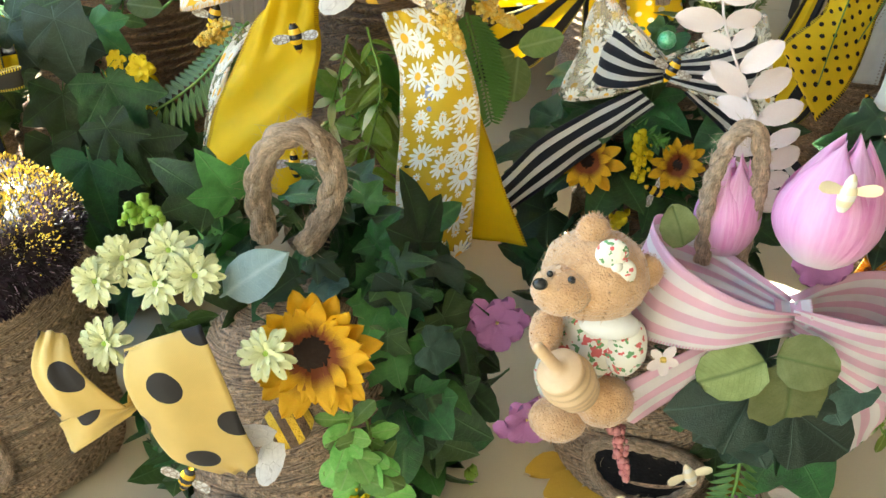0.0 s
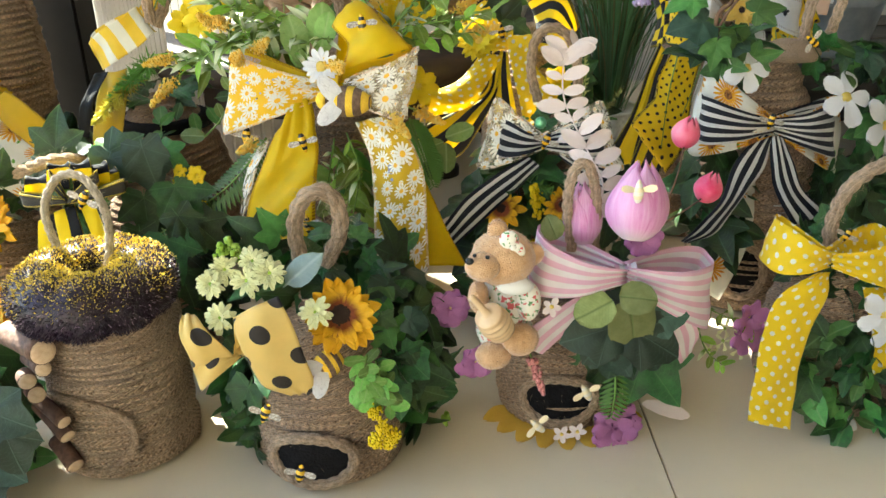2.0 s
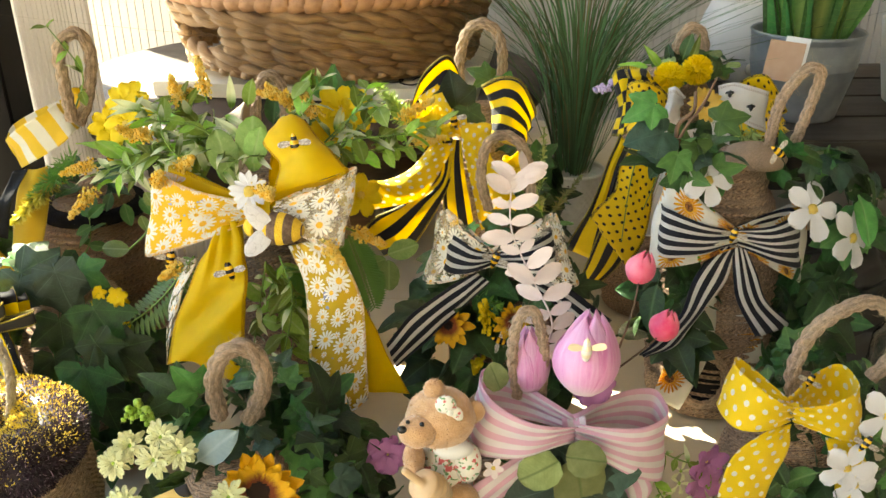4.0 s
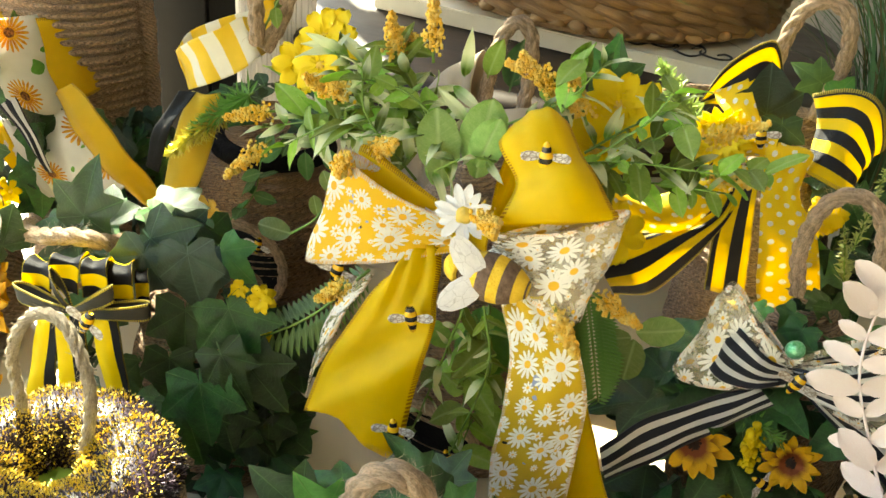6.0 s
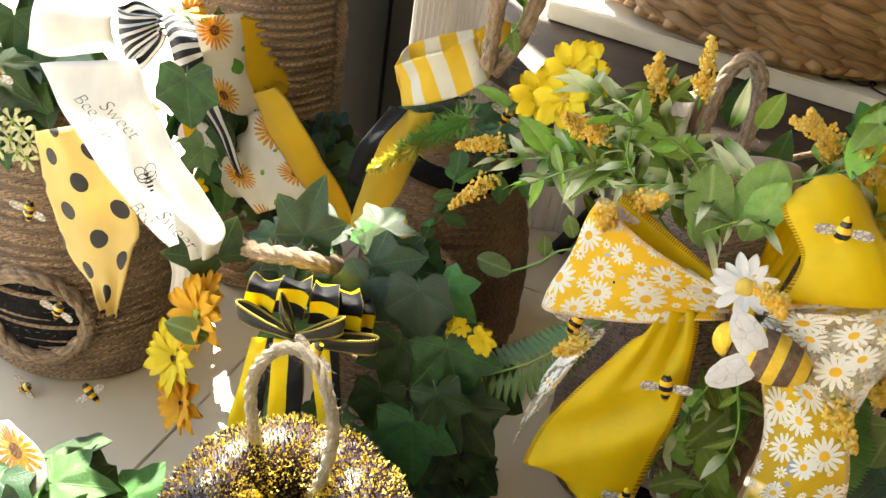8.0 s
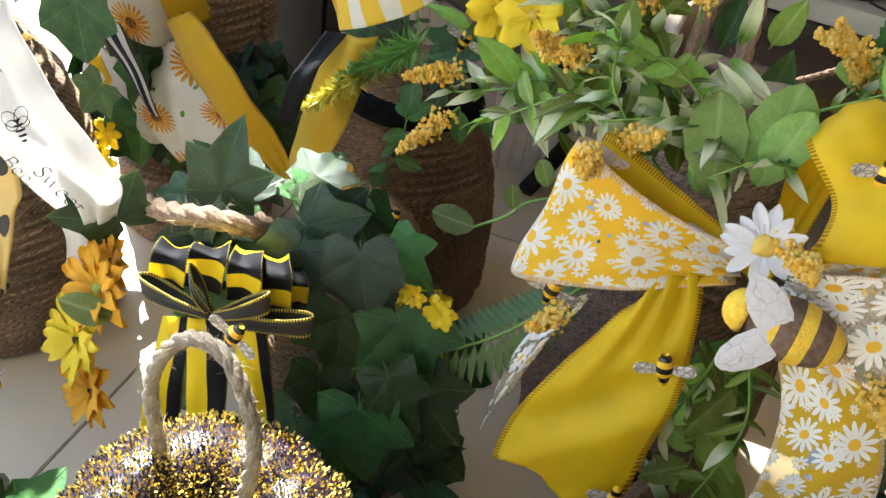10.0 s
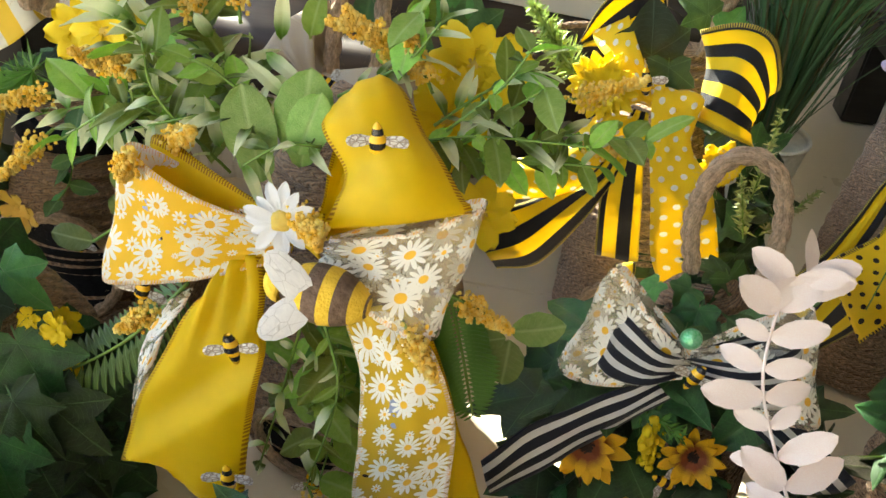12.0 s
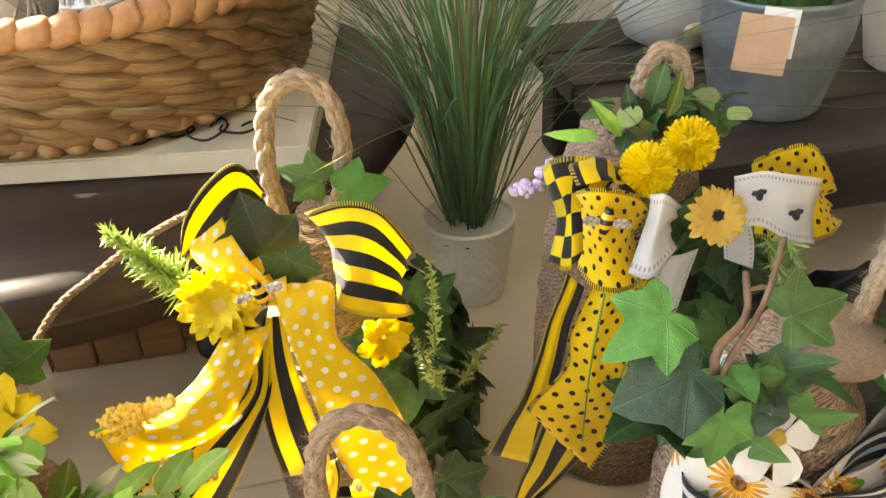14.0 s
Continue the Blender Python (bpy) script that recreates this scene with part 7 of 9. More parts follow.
# the large middle hive with the daisy and satin bow
def big_bow_hive():
    x, y, r, high = 0.079, 0.715, 0.0735, 0.268
    h = hive(x, y, "tall jute hive with a big daisy-print and yellow satin bow")
    body = shape(SKEP, high, r)
    wrapped(h, x, y, body, 0.0062, JUTE_BROWN, seed=17, fuzz=380)
    doorway(h, x, y, body, -1.78, 0.040, 0.033, 0.026)
    rope(h, [(0.0455, 0.768, 0.215), (0.0445, 0.785, 0.262), (0.0482, 0.797, 0.296), (0.0595, 0.802, 0.311), (0.0715, 0.802, 0.298), (0.0745, 0.791, 0.262), (0.073, 0.772, 0.215)], 0.0058)
    # burlap bow below the handle
    strip(h, [((0.0345, 0.765, 0.238), (0.043, 0.76, 0.2335)), ((0.006, 0.788, 0.248), (0.034, 0.776, 0.262)), ((-0.014, 0.8, 0.236), (0.0375, 0.789, 0.289)), ((0.008, 0.812, 0.232), (0.042, 0.8, 0.268)), ((0.036, 0.79, 0.232), (0.044, 0.785, 0.24))], BURLAP, "burlap_loop", "natural burlap loop", curl=0.06)
    strip(h, [((0.052, 0.742, 0.252), (0.054, 0.738, 0.24)), ((0.036, 0.722, 0.256), (0.036, 0.718, 0.236)), ((0.025, 0.726, 0.25), (0.025, 0.722, 0.228)), ((0.03, 0.742, 0.246), (0.03, 0.74, 0.228)), ((0.05, 0.748, 0.25), (0.052, 0.744, 0.238))], BURLAP, "burlap_loop", "natural burlap loop", curl=0.05)
    strip(h, [((0.058, 0.742, 0.262), (0.062, 0.736, 0.248)), ((0.07, 0.718, 0.274), (0.076, 0.71, 0.246)), ((0.092, 0.712, 0.281), (0.098, 0.705, 0.25)), ((0.108, 0.722, 0.276), (0.112, 0.716, 0.252)), ((0.1, 0.745, 0.268), (0.102, 0.742, 0.252)), ((0.066, 0.75, 0.26), (0.068, 0.748, 0.25))], BURLAP, "burlap_loop", "natural burlap loop", curl=0.06)
    strip(h, [((0.05, 0.744, 0.246), (0.058, 0.742, 0.242)), ((0.04, 0.73, 0.222), (0.058, 0.728, 0.222)), ((0.034, 0.722, 0.198), (0.058, 0.72, 0.2))], BURLAP, "burlap_tail")
    knot(h, (0.0555, 0.738, 0.25), (0.007, 0.008), BURLAP)
    leaf(h, "oval_dark", (0.061, 0.797, 0.262), (0.1, 0.0, 1), (0, -1, 0.2), 0.036)
    leaf(h, "ivy_light", (0.098, 0.80, 0.225), (0.15, 0.0, 1), (0.1, -1, 0.3), 0.05)
    bee(h, (0.0555, 0.732, 0.258), (0.6, 0, -0.4), size=0.014)
    k0 = (0.0836, 0.5604, 0.2613)
    # left pair of loops
    loop(h, k0, (0.0227, 0.5754, 0.2919), (0.0025, 0.5692, 0.2239), SATIN, 0.004, 0.1, 0.22, label="yellow satin loop")
    loop(h, k0, (0.0133, 0.5688, 0.2893), (0.0012, 0.5599, 0.2261), DAISY, 0.006, 1.6, 0.2, label="daisy-print loop")
    # right satin loop, folded up and over
    strip(h, [((0.0905, 0.5749, 0.2676), (0.102, 0.5744, 0.2648)), ((0.0922, 0.6052, 0.2944), (0.1159, 0.6056, 0.308)), ((0.0915, 0.5938, 0.3069), (0.1234, 0.5939, 0.3192)), ((0.0915, 0.5804, 0.3052), (0.1329, 0.58, 0.3134)), ((0.1041, 0.5672, 0.296), (0.1432, 0.5671, 0.3079)), ((0.1032, 0.5542, 0.2866), (0.1535, 0.554, 0.3005)), ((0.0974, 0.5518, 0.2777), (0.1575, 0.5517, 0.2958))], SATIN, "bow_loop", "yellow satin loop folded over", curl=-0.24, wave=0.0045, gather=0.5)
    strip(h, [((0.0969, 0.5537, 0.2778), (0.1574, 0.5535, 0.2954)), ((0.0946, 0.57, 0.2666), (0.1452, 0.5697, 0.2797)), ((0.0875, 0.5744, 0.2595), (0.0951, 0.5739, 0.2556))], SATIN, "bow_loop")
    loop(h, (0.0991, 0.5527, 0.2636), (0.1584, 0.5609, 0.2925), (0.1448, 0.5404, 0.2392), DAISY_SHEER, 0.008, 1.0, 0.25, label="sheer daisy-print loop")
    # tails
    strip(h, [((0.0581, 0.5595, 0.2395), (0.0714, 0.5601, 0.2531)), ((0.0393, 0.5445, 0.2222), (0.0749, 0.5446, 0.2356)), ((0.0157, 0.5331, 0.1739), (0.0774, 0.534, 0.2072)), ((0.0114, 0.5256, 0.1469), (0.0734, 0.5265, 0.1798)), ((0.023, 0.5219, 0.1526), (0.0701, 0.5194, 0.1322))], SATIN, "ribbon_tail", "yellow satin tail with stitched edge", curl=-0.08, wave=0.004)
    strip(h, [((0.0179, 0.5725, 0.2027), (0.0318, 0.5732, 0.2165)), ((0.0037, 0.5612, 0.1714), (0.0203, 0.5625, 0.196)), ((-0.0007, 0.5535, 0.1282), (0.0084, 0.5552, 0.1558))], DAISY_SHEER, "ribbon_tail", curl=-0.1)
    strip(h, [((0.1139, 0.5623, 0.2308), (0.1324, 0.5622, 0.2361)), ((0.1257, 0.5555, 0.2065), (0.1516, 0.5557, 0.2179)), ((0.1433, 0.5475, 0.1665), (0.167, 0.5478, 0.1785)), ((0.1601, 0.5398, 0.1305), (0.182, 0.5402, 0.143)), ((0.1633, 0.5363, 0.1087), (0.1992, 0.5354, 0.109))], SATIN, "ribbon_tail", "yellow satin tail under the daisy print", curl=0.04, wave=0.003)
    strip(h, [((0.1077, 0.5541, 0.2342), (0.1306, 0.554, 0.2393)), ((0.1183, 0.5445, 0.2088), (0.1508, 0.5449, 0.2255)), ((0.1212, 0.5364, 0.1764), (0.1637, 0.5367, 0.1945)), ((0.1205, 0.5314, 0.1325), (0.1655, 0.5321, 0.1573)), ((0.1298, 0.5254, 0.0786), (0.1662, 0.5268, 0.1094))], DAISY_TAIL, "ribbon_tail", "sheer golden daisy-print tail", curl=-0.06)
    knot(h, k0, (0.012, 0.012), SATIN)
    flower(h, (0.0842, 0.5431, 0.2837), (-0.1, -1, 0.35), 0.0145, "daisy", 14, "gold", 0.32, 1, 0.12, 2, "silk_daisy", "white daisy with a golden eye")
    felt_bee(h, (0.0868, 0.5374, 0.2579), (0.1231, 0.5326, 0.2562), 0.0125, True)
    for at, tl, s in [((0.1167, 0.5681, 0.313), (0.1, 0, -1), 0.017), ((0.0668, 0.5299, 0.2252), (-0.2, 0, 0.9), 0.0165), ((0.0667, 0.5158, 0.1603), (0.1, 0, -1), 0.0165), ((0.0143, 0.5593, 0.2227), (0.2, 0, 0.9), 0.017), ((0.0892, 0.5763, 0.0888), (0.3, 0, -0.9), 0.016), ((0.0957, 0.5808, 0.021), (0.7, 0, -0.3), 0.016)]:
        bee(h, at, tl, (0, -1, 0.35), s)
    # goldenrod plumes
    for k, (a0, b0) in enumerate([((-0.0139, 0.6133, 0.3041), (-0.0215, 0.5955, 0.3172)), ((-0.0019, 0.6084, 0.3052), (-0.0098, 0.5998, 0.3156)), ((-0.0554, 0.6314, 0.2777), (-0.0794, 0.6176, 0.2743)), ((-0.0552, 0.621, 0.2629), (-0.0751, 0.6059, 0.2425)),
            ((0.0244, 0.652, 0.3292), (0.0088, 0.6433, 0.336)), ((0.1133, 0.631, 0.3299), (0.0874, 0.618, 0.3383)), ((0.1316, 0.6108, 0.3159), (0.1171, 0.6174, 0.3395)), ((0.1224, 0.6376, 0.3077), (0.094, 0.6215, 0.3405)), ((0.0391, 0.6313, 0.3266), (0.0348, 0.6335, 0.3595)),
            ((0.017, 0.6314, 0.3214), (0.0124, 0.6331, 0.3459)), ((0.013, 0.5642, 0.2897), (0.0145, 0.5544, 0.2858)), ((0.0861, 0.5526, 0.2845), (0.0974, 0.5381, 0.2836)), ((0.0949, 0.5477, 0.285), (0.1012, 0.5332, 0.283)), ((0.0257, 0.5495, 0.2218), (0.0123, 0.54, 0.2157)),
            ((0.1357, 0.5393, 0.2472), (0.1507, 0.5283, 0.2312)), ((0.1508, 0.567, 0.2432), (0.1781, 0.5655, 0.2309)), ((0.0896, 0.5672, 0.0933), (0.1016, 0.5562, 0.0754)), ((0.1881, 0.6468, 0.3044), (0.2181, 0.6289, 0.3269)), ((0.1964, 0.6361, 0.2895), (0.2267, 0.6219, 0.2983)), ((0.0223, 0.5827, 0.2873), (0.0361, 0.5738, 0.2994))]):
        goldenrod(h, a0, Vector(b0) + (Vector(b0) - Vector(a0)) * 0.12, 330, 0.0085, GOLD, 200 + k, 0.00115)
    # leafy sprays over the top and sides
    sprays = [([(0.0541, 0.6299, 0.2921), (0.0146, 0.6218, 0.2984), (-0.0294, 0.6125, 0.2869)], "slim", 9, 0.034), ([(0.0508, 0.6202, 0.2877), (0.016, 0.6321, 0.3125), (-0.0169, 0.6242, 0.3234)], "fresh", 8, 0.026), ([(0.0422, 0.6206, 0.2974), (0.0262, 0.6318, 0.3142), (0.015, 0.6332, 0.3303)], "slim", 8, 0.032),
        ([(0.1032, 0.6298, 0.3083), (0.1162, 0.631, 0.3306), (0.1219, 0.6225, 0.3467)], "fresh", 5, 0.028), ([(0.126, 0.6093, 0.2921), (0.1563, 0.6, 0.3045), (0.2014, 0.59, 0.3122)], "fresh", 8, 0.024), ([(0.1328, 0.6189, 0.2968), (0.1519, 0.6197, 0.3148), (0.1701, 0.611, 0.3321)], "fresh", 7, 0.024),
        ([(0.0187, 0.5929, 0.2925), (-0.002, 0.5937, 0.2967), (-0.0339, 0.593, 0.2751)], "slim", 7, 0.026), ([(0.0832, 0.5755, 0.2081), (0.0943, 0.5645, 0.19), (0.0971, 0.5524, 0.154)], "slim", 7, 0.026), ([(0.0928, 0.575, 0.2041), (0.1079, 0.5635, 0.18), (0.0989, 0.5546, 0.1185)], "slim", 6, 0.03),
        ([(0.0531, 0.6184, 0.2795), (0.0067, 0.6202, 0.2909), (-0.0588, 0.6203, 0.2706)], "slim", 9, 0.03), ([(0.0506, 0.6284, 0.2869), (0.019, 0.6397, 0.3036), (-0.007, 0.6498, 0.306)], "cream", 7, 0.024),
        ([(0.1392, 0.6088, 0.287), (0.16, 0.6099, 0.3088), (0.1787, 0.6016, 0.3297)], "fresh", 5, 0.024), ([(0.1711, 0.6181, 0.2939), (0.1921, 0.6091, 0.3067), (0.2239, 0.5995, 0.3141)], "fresh", 8, 0.02)]
    for k, (pts, kind, n, size) in enumerate(sprays):
        sprig(h, pts, ("fresh", "cream", "slim", "fresh")[k % 4], n, size * 0.82, 300 + k)
    fuller = [([(0.0609, 0.6, 0.2991), (0.0322, 0.6, 0.3188), (-0.0048, 0.6, 0.3215)], "fresh", 8, 0.017), ([(0.0707, 0.59, 0.2966), (0.0462, 0.585, 0.3041), (0.0039, 0.585, 0.2902)], "cream", 7, 0.017), ([(0.0907, 0.58, 0.2986), (0.0757, 0.575, 0.2997), (0.06, 0.57, 0.29)], "cream", 5, 0.017),
        ([(0.0898, 0.61, 0.3082), (0.1184, 0.61, 0.3282), (0.1325, 0.61, 0.3483)], "cream", 6, 0.017), ([(0.1402, 0.6, 0.3047), (0.1607, 0.6, 0.3276), (0.1705, 0.6, 0.3454)], "fresh", 6, 0.017),
        ([(0.1399, 0.6, 0.2899), (0.1744, 0.6, 0.2961), (0.2085, 0.6, 0.2985)], "fresh", 7, 0.016), ([(0.0994, 0.555, 0.2255), (0.1086, 0.545, 0.1921), (0.0974, 0.535, 0.1378)], "slim", 8, 0.016), ([(0.0888, 0.555, 0.2206), (0.08, 0.55, 0.1774), (0.0709, 0.545, 0.1359)], "cream", 6, 0.015),
        ([(0.0464, 0.59, 0.2728), (0.0159, 0.59, 0.3036), (0.0113, 0.59, 0.3292)], "cream", 7, 0.018)]
    for k, (pts, kind, n, size) in enumerate(fuller):
        sprig(h, pts, kind, n, size, 340 + k)
    for at, tip, s in [((0.0606, 0.585, 0.2749), (-0.1, -0.2, 1), 0.034), ((0.0804, 0.585, 0.2845), (0.1, -0.1, 1), 0.036), ((-0.0012, 0.585, 0.2564), (-0.4, -0.1, 0.9), 0.02)]:
        leaf(h, "sage", at, tip, (0.1, -1, 0.4), s)
    rng = random.Random(77)
    for k in range(26):
        at = Vector((0.0535, 0.6064, 0.2935)) + Vector((rng.uniform(-0.08, 0.02), rng.uniform(-0.01, 0.04), rng.uniform(-0.03, 0.035)))
        leaf(h, rng.choice(["cream", "fresh", "slim", "cream"]), at, (rng.gauss(0, 1), -0.3, rng.gauss(0.3, 0.6)), (rng.gauss(0, 0.3), -1, 0.7), rng.uniform(0.018, 0.03))
    for at, tip, s in [((0.0635, 0.5813, 0.276), (-0.1, -0.2, 1), 0.036), ((0.0787, 0.5865, 0.2881), (0.1, 0, 1), 0.06), ((-0.0336, 0.6028, 0.211), (-1, -0.1, 0.1), 0.034), ((-0.0165, 0.6036, 0.2278), (-0.2, -0.1, 0.9), 0.02), ((0.0622, 0.5814, 0.2827), (-0.2, 0, 1), 0.056), ((0.0802, 0.5817, 0.2925), (0.3, 0, 1), 0.044),
            ((0.183, 0.5875, 0.21), (0.9, -0.1, 0.35), 0.04), ((0.1834, 0.5871, 0.2049), (0.0, -0.2, -1), 0.042), ((0.1811, 0.5872, 0.2059), (-0.9, -0.1, -0.3), 0.028), ((0.0807, 0.5814, 0.1572), (-0.5, -0.2, -0.5), 0.034), ((0.0789, 0.5825, 0.1719), (-0.4, -0.2, 0.5), 0.034)]:
        leaf(h, "sage", at, tip, (0.1, -1, 0.4), s)
    stalk(h, [(-0.0336, 0.6028, 0.211), (-0.0183, 0.6, 0.2251), (-0.0093, 0.6, 0.2364), (0.012, 0.602, 0.2462)], 0.0009)
    for pts in ([(0.027, 0.5774, 0.2156), (-0.0092, 0.566, 0.176), (-0.0719, 0.5552, 0.1366)], [(0.1515, 0.5849, 0.2288), (0.1612, 0.5779, 0.201), (0.1714, 0.5661, 0.1718)], [(0.0979, 0.5936, 0.2006), (0.0999, 0.5827, 0.1822), (0.0981, 0.5764, 0.1587)]):
        fern(h, pts, 0.021, 30, 3)
    for k, (at, rad) in enumerate([((0.146, 0.6486, 0.3163), 0.026), ((0.1375, 0.6284, 0.2955), 0.026), ((0.1591, 0.6336, 0.2448), 0.024), ((0.1597, 0.6478, 0.3134), 0.022), ((-0.0332, 0.6424, 0.3083), 0.022), ((-0.0277, 0.6526, 0.3207), 0.022), ((-0.0351, 0.6516, 0.3228), 0.02), ((-0.0492, 0.6506, 0.3029), 0.02), ((0.1377, 0.638, 0.2977), 0.022), ((-0.0408, 0.5763, 0.1771), 0.012), ((-0.0544, 0.5813, 0.1758), 0.01)]):
        flower(h, at, (0.3 * math.sin(k), -1, 0.45), rad, "lemon", 7, "gold", 0.2, 1, 0.3, 120 + k, "yellow_flower", "bright yellow silk bloom")
    leaf(h, "ivy_light", (0.1381, 0.6866, 0.3158), (-0.1, 0, 1), (0, -1, 0.3), 0.035)
    leaf(h, "ivy_light", (0.1308, 0.6871, 0.3205), (0.3, 0, 1), (0.2, -1, 0.3), 0.03)
    return h


big_bow_hive()


# the hive with the fan of black and yellow loops
def fan_bow_hive():
    x, y, r, high = -0.097, 0.611, 0.0528, 0.179
    h = hive(x, y, "ivy-covered jute hive with a fan of black and yellow loops")
    body = shape(SKEP, high, r)
    wrapped(h, x, y, body, 0.0058, JUTE_BROWN, seed=19)
    rope(h, [(-0.2103, 0.5859, 0.1822), (-0.2009, 0.5673, 0.1891), (-0.1742, 0.5532, 0.2), (-0.1492, 0.5485, 0.2086), (-0.1306, 0.5527, 0.2071), (-0.1327, 0.5708, 0.1956), (-0.1679, 0.5944, 0.1828), (-0.1961, 0.595, 0.1819)], 0.0056)
    fan = (
        [((-0.166, 0.5213, 0.179), (-0.1475, 0.5208, 0.1792)), ((-0.1615, 0.5199, 0.2013), (-0.1408, 0.5196, 0.2031)), ((-0.1662, 0.534, 0.1983), (-0.1478, 0.5339, 0.2036)), ((-0.1811, 0.5609, 0.1732), (-0.1643, 0.5607, 0.176))],
        [((-0.1434, 0.517, 0.1923), (-0.1244, 0.5166, 0.1937)), ((-0.1385, 0.5156, 0.2146), (-0.1203, 0.5153, 0.2165)), ((-0.1445, 0.5314, 0.2082), (-0.1276, 0.5313, 0.2124)), ((-0.161, 0.561, 0.1807), (-0.1448, 0.5608, 0.1834))],
        [((-0.122, 0.5174, 0.1924), (-0.1053, 0.5169, 0.1913)), ((-0.1197, 0.5151, 0.2144), (-0.1031, 0.515, 0.2173)), ((-0.1255, 0.5311, 0.2113), (-0.111, 0.5309, 0.2132)), ((-0.1416, 0.5608, 0.1846), (-0.1257, 0.5605, 0.1856))],
        [((-0.1082, 0.5222, 0.1842), (-0.0915, 0.5219, 0.1863)), ((-0.1072, 0.5211, 0.2088), (-0.092, 0.521, 0.213)), ((-0.115, 0.5363, 0.2079), (-0.1009, 0.5363, 0.2118)), ((-0.1297, 0.5651, 0.1827), (-0.1156, 0.5651, 0.1863))],
        [((-0.0973, 0.5312, 0.1816), (-0.0893, 0.5312, 0.1843)), ((-0.0964, 0.5298, 0.2019), (-0.0881, 0.5297, 0.2042)), ((-0.1037, 0.5422, 0.2017), (-0.0956, 0.5421, 0.2032)), ((-0.1154, 0.5648, 0.183), (-0.1067, 0.5647, 0.1846))])
    for pairs in fan:
        strip(h, pairs, BEE_STRIPE_ACROSS, "bow_loop", "black and yellow ribbon loop", curl=-0.15)
    for pairs in ([((-0.1586, 0.5192, 0.1651), (-0.1399, 0.5193, 0.173)), ((-0.1594, 0.5109, 0.1417), (-0.1403, 0.5108, 0.1467)), ((-0.1654, 0.5019, 0.0937), (-0.1434, 0.5019, 0.1008))], [((-0.1417, 0.5175, 0.1736), (-0.1238, 0.5175, 0.1795)), ((-0.1391, 0.509, 0.1489), (-0.1178, 0.5092, 0.1586)), ((-0.1362, 0.5014, 0.1095), (-0.114, 0.5016, 0.1188))], [((-0.1204, 0.5191, 0.1762), (-0.1031, 0.5192, 0.1836)), ((-0.1114, 0.5108, 0.1564), (-0.0954, 0.511, 0.1637)), ((-0.1028, 0.5035, 0.1226), (-0.0891, 0.5036, 0.1295))]):
        strip(h, pairs, BEE_STRIPE, "ribbon_tail", "black and yellow striped tail", curl=-0.06)
    for tip in ((-0.1591, 0.5122, 0.1862), (-0.1335, 0.5089, 0.2023), (-0.1014, 0.5082, 0.2031), (-0.0847, 0.5129, 0.1949)):
        k0 = Vector((-0.1257, 0.5113, 0.1854))
        t = Vector(tip)
        loop(h, k0, t + Vector((0, 0, 0.0058)), t - Vector((0, 0, 0.0058)), GREY_CLOTH, 0.005, 0.3, 0.4, "small_bow_loop", "grey loop with gold picot edge")
    bee(h, (-0.1078, 0.5018, 0.1901), (0.4, 0, 0.8), (0, -1, 0.35), 0.018)
    mix = ["ivy", "ivy_blue", "ivy", "ivy_flat"]
    ivy(h, mix, 66, (-0.068, 0.592, 0.083), (0.042, 0.045, 0.08), 0.034, 81, (0.5, -1, 0.2))
    ivy(h, ["ivy_light", "ivy", "ivy_light"], 16, (-0.138, 0.597, 0.186), (0.05, 0.033, 0.018), 0.04, 82, (0, -0.7, 1), 0.15)
    ivy(h, ["ivy", "ivy_light"], 18, (-0.152, 0.583, 0.089), (0.025, 0.04, 0.08), 0.036, 83, (-0.7, -1, 0.3))
    for at, tip, s in [((-0.0699, 0.5432, 0.2199), (0.25, -0.2, -1), 0.046), ((-0.1523, 0.565, 0.2134), (0.1, 0.2, 1), 0.038), ((-0.2007, 0.5483, 0.1884), (-0.3, -0.3, 0.6), 0.044), ((-0.1058, 0.5619, 0.2111), (0.7, -0.2, -0.3), 0.044), ((-0.1014, 0.5474, 0.2089), (-0.2, -0.3, -0.8), 0.046)]:
        leaf(h, "ivy_blue" if s == 0.046 else "ivy", at, tip, (0.1, -1, 0.5), s)
    for k, (at, rad) in enumerate([((-0.2022, 0.5318, 0.1557), 0.024), ((-0.2194, 0.5293, 0.1148), 0.024), ((-0.213, 0.5267, 0.0807), 0.022), ((-0.2056, 0.5466, 0.1625), 0.018)]):
        flower(h, at, (-0.35, -1, 0.45), rad, "shaggy" if k == 1 else "amber", 9, "lime" if k == 0 else "sun", 0.24, 2, 0.3, 140 + k, "orange_flower", "yellow and orange silk bloom")
    for k, (at, rad) in enumerate([((-0.0465, 0.56, 0.1926), 0.008), ((-0.0319, 0.558, 0.1899), 0.0105), ((-0.043, 0.562, 0.181), 0.007)]):
        flower(h, at, (-0.2, -1, 0.4), rad, "lemon", 6, "gold", 0.25, 2, 0.45, 150 + k, "yellow_flower", "small lemon silk bloom")
    for k, at in enumerate([(-0.0499, 0.56, 0.173), (-0.0371, 0.56, 0.1654), (-0.054, 0.562, 0.184)]):
        goldenrod(h, Vector(at) - Vector((-0.008, -0.006, 0.012)), at, 90, 0.006, LEMON, 150 + k, 0.0013, "yellow_bud_spray")
